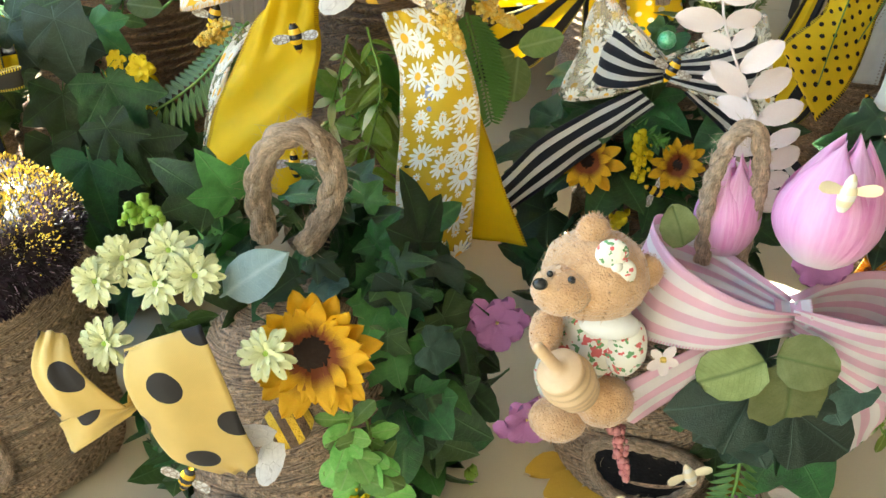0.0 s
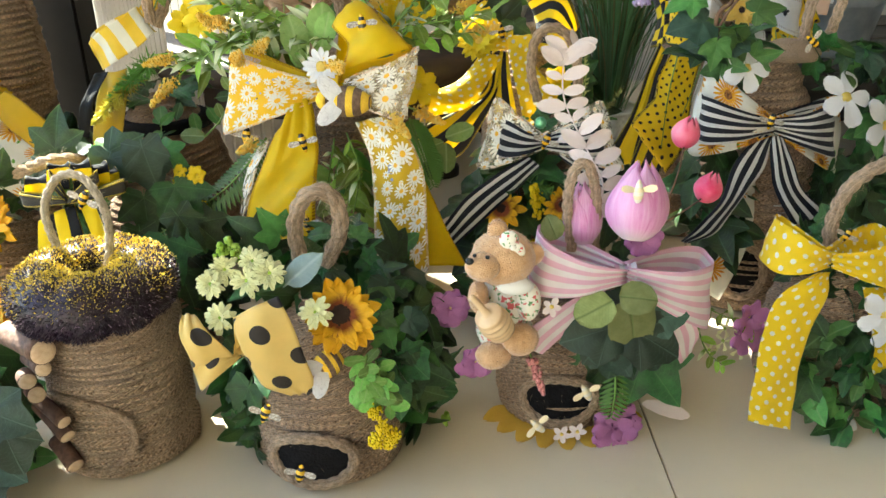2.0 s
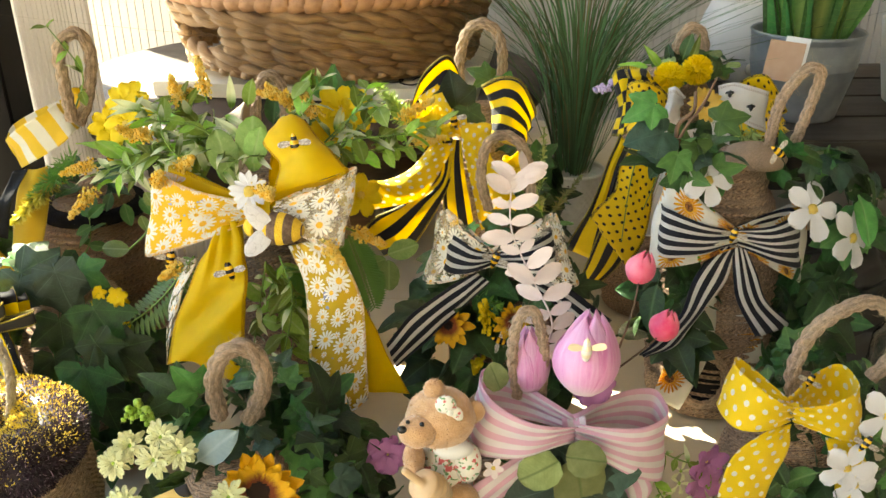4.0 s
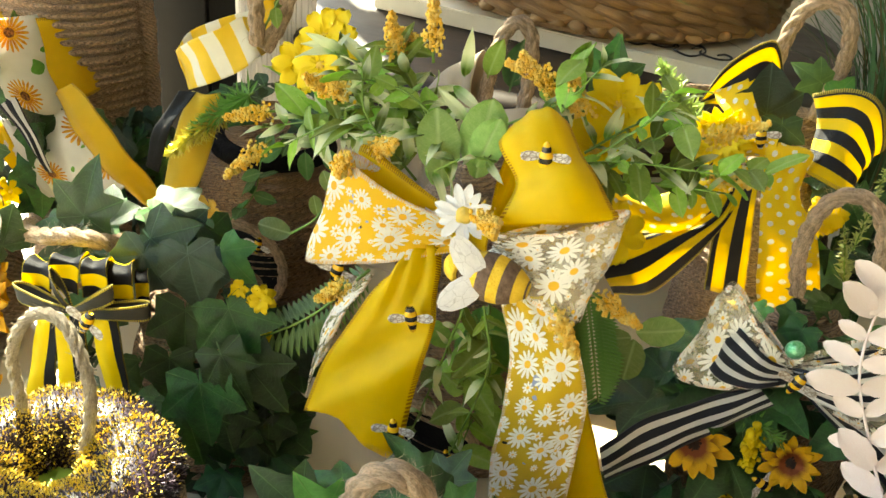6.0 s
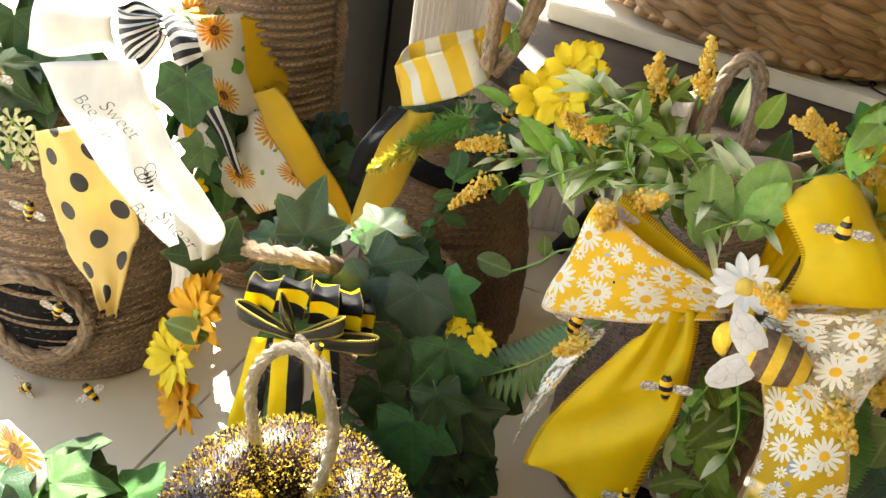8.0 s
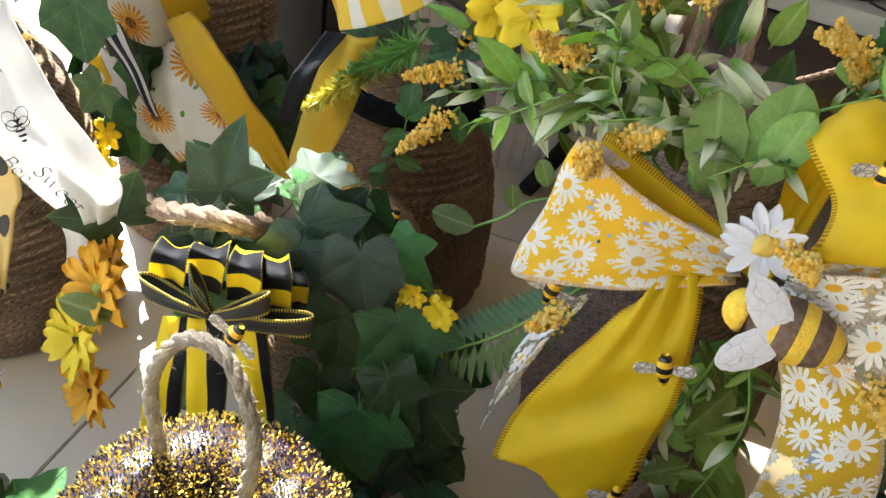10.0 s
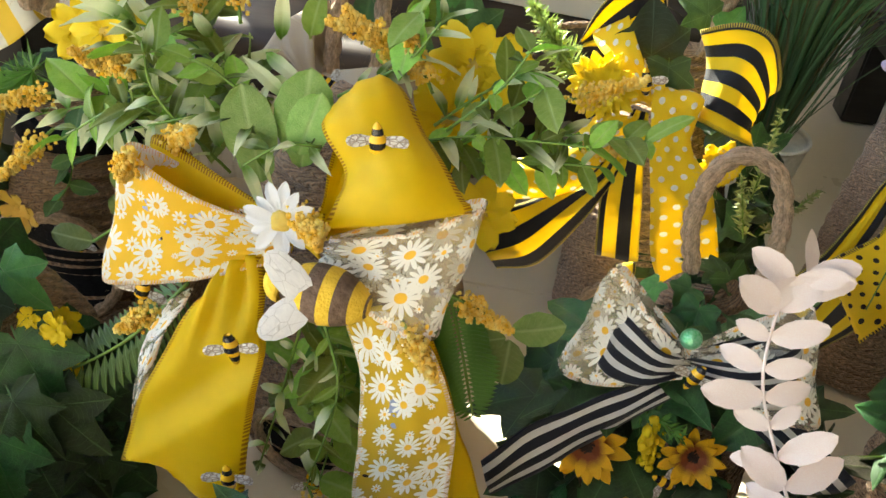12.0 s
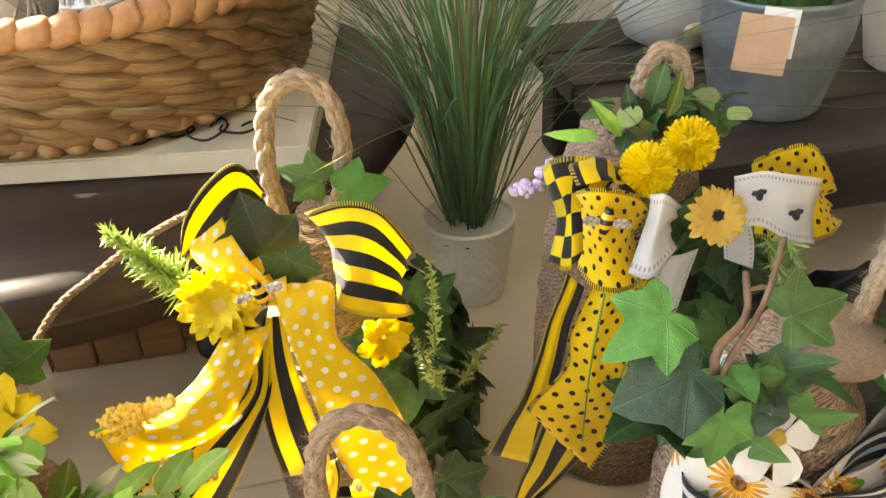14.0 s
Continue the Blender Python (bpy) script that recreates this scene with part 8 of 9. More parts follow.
    for at, tip, size, kind in (((-0.074, 0.556, 0.206), (0.3, -0.3, -1), 0.046, "ivy_blue"), ((-0.0503, 0.552, 0.182), (0.5, -0.3, -0.8), 0.044, "ivy"), ((-0.079, 0.552, 0.172), (0.1, -0.4, -0.9), 0.04, "ivy"), ((-0.0465, 0.534, 0.162), (0.6, -0.3, -0.8), 0.04, "ivy_long"),
            ((-0.056, 0.525, 0.144), (0.3, -0.4, -0.9), 0.042, "ivy"), ((-0.081, 0.534, 0.148), (0.1, -0.3, -1), 0.036, "ivy_flat"), ((-0.065, 0.574, 0.206), (0.8, -0.3, -0.4), 0.034, "ivy_light"), ((-0.036, 0.545, 0.15), (0.7, -0.2, -0.6), 0.04, "ivy"), ((-0.07, 0.53, 0.118), (0.4, -0.4, -0.7), 0.04, "ivy")):
        leaf(h, kind, at, tip, (0.2, -1, 0.55), size)
    leaf(h, "fresh", (-0.1887, 0.5217, 0.1503), (-0.8, -0.2, 0.1), (0, -1, 0.6), 0.03)
    return h


fan_bow_hive()


# the hive with a black and white bow, sunflowers and sheer loops
def stripe_sheer_hive():
    x, y, r, high = 0.291, 0.663, 0.0519, 0.212
    h = hive(x, y, "jute hive with black and white striped bow and small sunflowers")
    body = shape(SKEP, high, r)
    wrapped(h, x, y, body, 0.0058, JUTE_BROWN, seed=23)
    rope(h, [(0.2702, 0.6385, 0.2279), (0.2631, 0.6405, 0.2564), (0.2676, 0.6423, 0.2847), (0.2814, 0.6426, 0.2943), (0.2971, 0.6416, 0.2851), (0.3056, 0.6398, 0.2599), (0.306, 0.6379, 0.231)], 0.0048)
    k0 = (0.2702, 0.5942, 0.201)
    loop(h, k0, (0.2333, 0.6115, 0.2364), (0.2182, 0.6059, 0.1738), DAISY_SHEER, 0.009, 1.0, 0.2, label="sheer daisy-print loop with gold edge")
    loop(h, k0, (0.3208, 0.6093, 0.2319), (0.3394, 0.6002, 0.172), DAISY_SHEER, 0.009, 1.0, 0.2)
    loop(h, k0, (0.2412, 0.5989, 0.2202), (0.2353, 0.5942, 0.1892), NAVY_STRIPE, 0.012, 0.8, 0.3, label="black and white striped loop")
    loop(h, k0, (0.3153, 0.5974, 0.2228), (0.321, 0.5923, 0.1897), NAVY_STRIPE, 0.012, 0.8, 0.3)
    knot(h, k0, (0.006, 0.008), NAVY_STRIPE)
    strip(h, [((0.2565, 0.5965, 0.1881), (0.2686, 0.5956, 0.1784)), ((0.2296, 0.5887, 0.1754), (0.2421, 0.5871, 0.1546)), ((0.201, 0.5805, 0.156), (0.2207, 0.5789, 0.1378)), ((0.1796, 0.5737, 0.1311), (0.1878, 0.5721, 0.1097))], NAVY_STRIPE, "ribbon_tail", "black and white striped tail", curl=-0.1)
    strip(h, [((0.2846, 0.5977, 0.1874), (0.2934, 0.5978, 0.1925)), ((0.3224, 0.5996, 0.1569), (0.3338, 0.6003, 0.1715)), ((0.3629, 0.601, 0.1202), (0.378, 0.6017, 0.136))], NAVY_STRIPE, "ribbon_tail", curl=-0.1)
    bee(h, (0.2711, 0.5822, 0.2063), (0.3, 0, 0.8), size=0.016)
    bee(h, (0.2771, 0.589, 0.1248), (0.7, 0, -0.3), size=0.015)
    part("green_gem", dome_mesh("green_gem", 0.0055, 0.005, plain("green glitter", (0.05, 0.4, 0.15), (0.3, 0.6, 0.4), 700, 0.3, 0.8, metal=0.4), 4, 12), h, "green glitter gem", frame_of(Vector((0.2673, 0.5927, 0.2198)), (1, 0, 0), (0, -1, 0.3)))
    for k, (at, rad) in enumerate([((0.2334, 0.591, 0.1402), 0.021), ((0.2893, 0.5946, 0.141), 0.017)]):
        flower(h, at, (-0.1, -1, 0.4), rad, "sun", 10, "sun", 0.36, 2, 0.2, 160 + k, "small_sunflower", "small golden sunflower")
    for k, (a0, b0) in enumerate([((0.27, 0.5983, 0.1189), (0.2605, 0.5871, 0.1609)), ((0.261, 0.593, 0.1074), (0.256, 0.5829, 0.0954)), ((0.2703, 0.5995, 0.1378), (0.2646, 0.5963, 0.159))]):
        goldenrod(h, a0, b0, 50, 0.008, LEMON, 170 + k, 0.0024)
    ivy(h, ["ivy", "ivy_long", "ivy"], 40, (0.256, 0.635, 0.104), (0.05, 0.04, 0.10), 0.042, 91, (-0.5, -1, 0.2))
    ivy(h, ["ivy", "ivy_flat", "oval_dark"], 36, (0.328, 0.639, 0.107), (0.04, 0.045, 0.10), 0.044, 92, (0.5, -1, 0.2))
    ivy(h, ["oval", "ivy_light"], 12, (0.285, 0.65, 0.199), (0.04, 0.03, 0.02), 0.03, 93, (0, -0.7, 1), 0.1)
    feathery(h, (0.2569, 0.606, 0.1606), (0.28, 0.591, 0.155), 90, 0.014, FERN, 5)
    return h


stripe_sheer_hive()


# the tall hive with the black and white bow and white blooms
def bloom_hive():
    x, y, r, high = 0.502, 0.688, 0.057, 0.268
    h = hive(x, y, "tall jute hive with white blooms and a black and white bow")
    body = shape(SKEP, high, r)
    wrapped(h, x, y, body, 0.007, JUTE, seed=29, fuzz=380)
    doorway(h, x, y, body, -1.95, 0.05, 0.02, 0.028)
    rope(h, [(0.5235, 0.673, 0.262), (0.5247, 0.667, 0.31), (0.534, 0.665, 0.332), (0.5455, 0.666, 0.3435), (0.5565, 0.667, 0.338), (0.5555, 0.671, 0.314), (0.5465, 0.676, 0.262)], 0.0052)
    part("rope_cap", revolve("rope_cap", [(0.0, 0.026), (0.006, 0.028), (0.012, 0.024), (0.016, 0.015), (0.018, 0.0)], JUTE_ROPE, 24), h, "coil of rope on top", Matrix.Translation((x + 0.012, y - 0.014, 0.256)))
    k0 = (0.4896, 0.6283, 0.2019)
    loop(h, k0, (0.432, 0.638, 0.2535), (0.4205, 0.632, 0.1745), SUNNY, 0.014, 1.0, 0.2, label="sunflower-print loop")
    loop(h, k0, (0.559, 0.658, 0.2194), (0.5643, 0.649, 0.1456), SUNNY, 0.012, 0.6, 0.2, label="sunflower-print loop")
    loop(h, k0, (0.4281, 0.6263, 0.2305), (0.4267, 0.6214, 0.1886), NAVY_STRIPE, 0.014, 0.8, 0.3, label="black and white striped loop")
    loop(h, k0, (0.5428, 0.6387, 0.2203), (0.5499, 0.6345, 0.1698), NAVY_STRIPE, 0.014, 0.8, 0.3, label="black and white striped loop")
    knot(h, k0, (0.007, 0.008), NAVY_STRIPE)
    strip(h, [((0.4779, 0.627, 0.1956), (0.4917, 0.6284, 0.1921)), ((0.4538, 0.6175, 0.1704), (0.4825, 0.6206, 0.162)), ((0.4436, 0.6117, 0.1383), (0.4635, 0.6138, 0.1363)), ((0.4222, 0.6069, 0.1116), (0.4426, 0.609, 0.1035)), ((0.4075, 0.6041, 0.0967), (0.4144, 0.6048, 0.0948))], NAVY_STRIPE, "ribbon_tail", "black and white striped tail", curl=-0.1)
    strip(h, [((0.4877, 0.628, 0.1925), (0.4989, 0.6292, 0.1926)), ((0.4894, 0.6214, 0.1672), (0.5099, 0.6236, 0.1712)), ((0.4982, 0.6198, 0.138), (0.5236, 0.6226, 0.1415)), ((0.5179, 0.6194, 0.1057), (0.5529, 0.6233, 0.1156))], NAVY_STRIPE, "ribbon_tail", curl=-0.1)
    strip(h, [((0.4613, 0.6324, 0.1524), (0.4833, 0.6347, 0.1444)), ((0.4493, 0.6252, 0.1138), (0.4831, 0.6288, 0.1043)), ((0.4369, 0.6213, 0.0727), (0.4732, 0.6251, 0.0592)), ((0.43, 0.6202, 0.0414), (0.4581, 0.623, 0.0218))], SUNNY, "ribbon_tail", "sunflower-print tail", curl=-0.08)
    strip(h, [((0.5032, 0.6369, 0.1486), (0.5208, 0.6388, 0.1469)), ((0.503, 0.6332, 0.1136), (0.5321, 0.6364, 0.1108)), ((0.5087, 0.6312, 0.0702), (0.536, 0.6342, 0.0673))], SUNNY, "ribbon_tail", curl=-0.08)
    bee(h, (0.4811, 0.6165, 0.2102), (0.2, 0, 0.9), size=0.016)
    bee(h, (0.5185, 0.642, 0.277), (0.7, 0, -0.5), size=0.016)
    bee(h, (0.5081, 0.6856, 0.03), (0.4, 0, 0.8), size=0.015)
    for k, (at, rad, f) in enumerate([((0.4873, 0.6853, 0.2245), 0.026, (-0.1, -1, 0.6)), ((0.5525, 0.628, 0.228), 0.026, (0.2, -0.9, 0.5)), ((0.592, 0.625, 0.201), 0.026, (0.5, -0.8, 0.3)), ((0.456, 0.6246, 0.2575), 0.021, (0.1, -1, 0.5))]):
        flower(h, at, f, rad, "white", 5, "gold", 0.2, 1, 0.15, 180 + k, "white_flower", "white blossom with a golden eye")
    mix = ["ivy_light", "ivy", "ivy", "ivy_blue", "oval"]
    ivy(h, mix, 16, (0.444, 0.645, 0.2707), (0.032, 0.022, 0.024), 0.036, 95, (0, -0.8, 0.6), 0.4)
    ivy(h, mix, 14, (0.5583, 0.665, 0.2552), (0.035, 0.022, 0.022), 0.036, 96, (0.3, -1, 0.5), 0.4)
    ivy(h, mix, 16, (0.6, 0.665, 0.2155), (0.03, 0.028, 0.045), 0.036, 97, (0.5, -1, 0.3))
    ivy(h, ["ivy", "ivy", "oval_dark"], 34, (0.5784, 0.648, 0.1147), (0.042, 0.03, 0.05), 0.040, 98, (0.4, -1, 0.2))
    ivy(h, ["ivy", "oval_dark"], 26, (0.4486, 0.65, 0.1315), (0.026, 0.03, 0.05), 0.040, 99, (-0.5, -1, 0.2))
    for at, tip, s in [((0.4071, 0.6406, 0.3193), (-0.6, -0.2, -0.2), 0.036), ((0.4136, 0.6293, 0.2986), (-0.8, -0.2, -0.1), 0.05), ((0.4433, 0.6274, 0.2878), (0.2, -0.2, -0.6), 0.036), ((0.4669, 0.6467, 0.3033), (0.8, 0, 0.2), 0.034), ((0.4246, 0.6182, 0.2822), (-0.1, -0.2, -0.7), 0.03)]:
        leaf(h, "ivy_blue" if s > 0.045 else "ivy_light", at, tip, (0.1, -0.8, 0.8), s)
    stalk(h, [(0.428, 0.6324, 0.2839), (0.4273, 0.6339, 0.3035), (0.4405, 0.639, 0.314), (0.4439, 0.6494, 0.3283)], 0.0024, TWIG, "bent_twig")
    stalk(h, [(0.4235, 0.6266, 0.2683), (0.4301, 0.6305, 0.297), (0.4471, 0.6391, 0.3182), (0.4621, 0.6543, 0.3383)], 0.0018, TWIG, "bent_twig")
    return h


bloom_hive()


# the hive with the wide striped and white-dotted bow at the back
def wide_stripe_hive():
    x, y, r, high = 0.287, 0.881, 0.0566, 0.266
    h = hive(x, y, "jute hive with broad yellow and black striped bow and ivy")
    body = shape(SKEP, high, r)
    wrapped(h, x, y, body, 0.0065, JUTE, seed=31)
    doorway(h, x, y, body, -1.75, 0.047, 0.026, 0.028, 0.0075)
    rope(h, [(0.2585, 0.868, 0.255), (0.2552, 0.8716, 0.3012), (0.2622, 0.8741, 0.3358), (0.2787, 0.8744, 0.3476), (0.2955, 0.873, 0.3374), (0.302, 0.8704, 0.3066), (0.2939, 0.867, 0.2582)], 0.0062)
    k0 = (0.2498, 0.7854, 0.2605)
    knot(h, (0.2475, 0.781, 0.2555), (0.0115, 0.0125), DOT_WHITE)
    strip(h, [((0.2758, 0.8044, 0.2977), (0.283, 0.7999, 0.2424)), ((0.2929, 0.784, 0.3115), (0.2847, 0.7793, 0.2467)), ((0.3113, 0.7775, 0.3088), (0.2994, 0.7729, 0.2438)), ((0.3244, 0.7831, 0.2884), (0.3195, 0.7792, 0.2358)), ((0.3306, 0.7974, 0.2686), (0.3286, 0.7941, 0.2252))], BEE_WIDE, "bow_loop", "broad yellow and black striped loop", curl=-0.12)
    strip(h, [((0.2023, 0.8146, 0.2744), (0.2054, 0.8143, 0.2714)), ((0.2127, 0.8072, 0.3057), (0.2225, 0.8048, 0.2788)), ((0.2354, 0.8127, 0.3262), (0.2392, 0.8099, 0.2912)), ((0.2453, 0.8214, 0.3199), (0.2477, 0.8191, 0.2919)), ((0.2532, 0.8246, 0.3043), (0.252, 0.8235, 0.2888))], BEE_WIDE, "bow_loop", "broad yellow and black striped loop", curl=-0.1)
    loop(h, k0, (0.2303, 0.8107, 0.2975), (0.2137, 0.8004, 0.2794), DOT_WHITE, 0.014, 0.6, 0.3, label="yellow loop with white dots")
    strip(h, [((0.2444, 0.8013, 0.2428), (0.2687, 0.8006, 0.2447)), ((0.2511, 0.788, 0.2584), (0.2808, 0.7872, 0.2611)), ((0.2537, 0.7749, 0.2482), (0.2834, 0.7748, 0.2615)), ((0.2569, 0.7714, 0.2287), (0.2824, 0.7709, 0.2338)), ((0.2646, 0.761, 0.1964), (0.3011, 0.7608, 0.2096)), ((0.2751, 0.7517, 0.1538), (0.3174, 0.7509, 0.1624)), ((0.2982, 0.7446, 0.1214), (0.3219, 0.7441, 0.1254))], DOT_WHITE, "ribbon_tail", "yellow tail with white dots", curl=-0.08)
    strip(h, [((0.2431, 0.7846, 0.247), (0.2536, 0.7841, 0.2454)), ((0.236, 0.7764, 0.223), (0.2559, 0.7754, 0.2196)), ((0.2335, 0.769, 0.1878), (0.262, 0.7678, 0.1844)), ((0.2382, 0.7627, 0.1448), (0.2684, 0.7617, 0.1451))], BEE_WIDE, "ribbon_tail", "yellow and black striped tail", curl=-0.06)
    strip(h, [((0.2318, 0.7825, 0.2335), (0.249, 0.7819, 0.2312)), ((0.2268, 0.7713, 0.2081), (0.2394, 0.7705, 0.2013)), ((0.1908, 0.7563, 0.1864), (0.2257, 0.7548, 0.1774)), ((0.1662, 0.7468, 0.1787), (0.2015, 0.7435, 0.1446)), ((0.1514, 0.7415, 0.1666), (0.1728, 0.7388, 0.137))], BEE_WIDE, "ribbon_tail", "yellow and black striped tail", curl=-0.15)
    strip(h, [((0.2212, 0.7814, 0.2411), (0.2479, 0.781, 0.2433)), ((0.1992, 0.768, 0.22), (0.2268, 0.7667, 0.2109)), ((0.1734, 0.7585, 0.2121), (0.2077, 0.7563, 0.1919)), ((0.1514, 0.7499, 0.216), (0.1611, 0.7473, 0.1843))], DOT_WHITE, "ribbon_tail", "yellow tail with white dots", curl=-0.2)
    strip(h, [((0.2585, 0.7834, 0.1256), (0.2713, 0.7835, 0.1314)), ((0.2593, 0.7779, 0.1154), (0.2721, 0.778, 0.1213)), ((0.2613, 0.772, 0.1005), (0.266, 0.7721, 0.1033))], BEE_WIDE, "ribbon_tail")
    bee(h, (0.2447, 0.7755, 0.2709), (0.2, 0, -0.9), size=0.018)
    bee(h, (0.288, 0.76, 0.1378), (0.5, 0, -0.5), size=0.016)
    bee(h, (0.2573, 0.7973, 0.058), (-0.3, 0, -0.7), size=0.016)
    flower(h, (0.2234, 0.7892, 0.2578), (-0.3, -1, 0.3), 0.022, "shaggy", 18, "gold", 0.5, 3, 0.6, 190, "yellow_bloom", "shaggy yellow bloom")
    flower(h, (0.2921, 0.7671, 0.1075), (0, -1, 0.2), 0.022, "lemon", 6, "gold", 0.2, 2, 0.4, 191, "yellow_bloom", "pale yellow bloom")
    flower(h, (0.3085, 0.798, 0.2099), (0.3, -1, 0.2), 0.022, "lemon", 6, "gold", 0.2, 2, 0.4, 192, "yellow_bloom", "pale yellow bloom")
    feathery(h, (0.2058, 0.8127, 0.2506), (0.1684, 0.8168, 0.2941), 520, 0.018, LIME_NEEDLE, 7)
    feathery(h, (0.3409, 0.8024, 0.1513), (0.3422, 0.8097, 0.2503), 220, 0.010, LIME_NEEDLE, 8)
    feathery(h, (0.3434, 0.7979, 0.1549), (0.3275, 0.7971, 0.2034), 140, 0.010, LIME_NEEDLE, 9)
    feathery(h, (0.3552, 0.8025, 0.1571), (0.3845, 0.8049, 0.1985), 140, 0.010, LIME_NEEDLE, 10)
    ivy(h, ["ivy", "ivy", "ivy_blue"], 46, (0.332, 0.846, 0.12), (0.038, 0.045, 0.115), 0.042, 101, (0.6, -1, 0.2))
    for at, tip, s in [((0.2488, 0.8042, 0.2763), (-0.1, -0.1, 0.6), 0.055), ((0.2607, 0.7989, 0.2723), (0.1, -0.3, -0.8), 0.034), ((0.2847, 0.8427, 0.2956), (-0.6, 0, 0.3), 0.03), ((0.2997, 0.8508, 0.2824), (0.8, 0, 0.1), 0.035)]:
        leaf(h, "ivy_blue" if s > 0.05 else "ivy_light", at, tip, (0, -1, 0.5), s)
    for at, tip, s in [((0.2975, 0.7869, 0.0573), (-0.2, -0.3, -0.9), 0.05), ((0.3232, 0.7857, 0.0493), (0.4, -0.3, -0.8), 0.045), ((0.3404, 0.797, 0.0791), (0.5, -0.2, -0.6), 0.045), ((0.2855, 0.7967, 0.0582), (-0.2, -0.3, -0.3), 0.03)]:
        leaf(h, "ivy", at, tip, (0, -1, 0.4), s)
    return h


LIME_NEEDLE = leaf_material("pale green needle", (0.28, 0.4, 0.09), (0.52, 0.58, 0.24), (0.4, 0.5, 0.2))
wide_stripe_hive()


# the tall cone with bee ribbons and pompom flowers
def pompom(parent, at, r, seed):
    rng = np.random.default_rng(seed)
    verts, faces = [], []
    c = np.asarray(tuple(at))
    for _ in range(2200):
        d = rng.normal(0, 1, 3)
        d /= np.linalg.norm(d)
        side = np.cross(d, rng.normal(0, 1, 3))
        side *= r * 0.028 / np.linalg.norm(side)
        k = len(verts)
        tip = d * r * rng.uniform(0.85, 1.12)
        verts += [c + d * r * 0.3 - side, c + d * r * 0.3 + side, c + tip + side * 1.3, c + tip - side * 1.3]
        faces.append((k, k + 1, k + 2, k + 3))
    core = part("pompom_flower", dome_mesh("pompom_flower", r * 0.75, r * 0.75, LEMON, 5, 14), parent, "round fluffy yellow pompom flower", Matrix.Translation(at))
    part("pompom_floret", mesh("pompom_floret", verts, faces, LEMON, smooth=False), core, kind="stuff")


def cone_hive():
    x, y, r = 0.497, 0.884, 0.0585
    high = 0.30
    h = hive(x, y, "tall tapered jute hive with bee-print ribbons and yellow pompoms")
    body = [(0.0, r * 0.92), (0.02, r), (0.12, r), (0.2, r * 0.9), (0.26, r * 0.72), (0.3, r * 0.4)]
    wrapped(h, x, y, body, 0.0066, JUTE, seed=37)
    rope(h, [(0.4867, 0.8608, 0.2996), (0.4908, 0.8627, 0.3267), (0.5008, 0.8636, 0.3427), (0.512, 0.8631, 0.3406), (0.5186, 0.8618, 0.3275), (0.5232, 0.8591, 0.2936)], 0.0058)
    k0 = (0.4512, 0.7633, 0.2761)
    strip(h, [((0.4061, 0.7995, 0.3066), (0.4104, 0.7946, 0.2449)), ((0.4106, 0.7865, 0.319), (0.416, 0.7809, 0.2487)), ((0.4285, 0.7831, 0.3188), (0.4218, 0.7783, 0.2533)), ((0.4494, 0.7887, 0.3056), (0.4378, 0.7854, 0.2577))], BEE_CHECK, "bow_loop", "yellow and black checked loop", curl=-0.1)
    strip(h, [((0.4185, 0.7859, 0.3148), (0.4478, 0.7838, 0.3012)), ((0.4128, 0.7743, 0.3178), (0.4464, 0.7715, 0.2972)), ((0.4153, 0.7672, 0.311), (0.4498, 0.7653, 0.3017))], BEE_WIDE, "bow_loop", curl=-0.2)
    strip(h, [((0.4164, 0.7731, 0.3044), (0.4184, 0.7696, 0.2593)), ((0.4198, 0.7625, 0.3111), (0.4228, 0.7578, 0.2518)), ((0.4317, 0.7575, 0.3115), (0.4341, 0.7526, 0.2498)), ((0.4512, 0.7625, 0.3013), (0.4488, 0.7586, 0.2496)), ((0.4612, 0.7727, 0.2836), (0.4559, 0.7711, 0.2595))], DOT_BLACK, "bow_loop", "yellow loop with black pin dots", curl=-0.1)
    strip(h, [((0.5323, 0.7943, 0.2964), (0.5404, 0.7901, 0.2456)), ((0.5433, 0.7812, 0.3106), (0.5633, 0.7755, 0.2464)), ((0.5586, 0.7779, 0.3106), (0.5793, 0.7724, 0.2495)), ((0.5771, 0.783, 0.2899), (0.588, 0.7797, 0.2518)), ((0.5888, 0.7906, 0.2732), (0.5936, 0.7886, 0.2499))], DOT_BLACK, "bow_loop", "yellow loop with black pin dots", curl=-0.12)
    strip(h, [((0.454, 0.7607, 0.3035), (0.4444, 0.7575, 0.2579)), ((0.4599, 0.7533, 0.3064), (0.4536, 0.7498, 0.2583)), ((0.4721, 0.7594, 0.2945), (0.4708, 0.7574, 0.269))], LACE, "lace_loop", "white cotton loop with lace edge", curl=-0.1)
    strip(h, [((0.5054, 0.7663, 0.3042), (0.5065, 0.7637, 0.2705)), ((0.516, 0.7571, 0.3092), (0.5184, 0.7546, 0.2774)), ((0.5313, 0.7545, 0.3069), (0.5355, 0.7513, 0.2673)), ((0.5539, 0.7587, 0.2995), (0.5555, 0.7555, 0.2589))], LACE, "lace_loop", "white cotton loop with lace edge", curl=-0.08)
    strip(h, [((0.5006, 0.7704, 0.2713), (0.5227, 0.7697, 0.2719)), ((0.5042, 0.765, 0.2626), (0.5234, 0.7641, 0.2599)), ((0.5061, 0.7623, 0.2524), (0.5225, 0.7611, 0.2445))], LACE, "lace_tail")
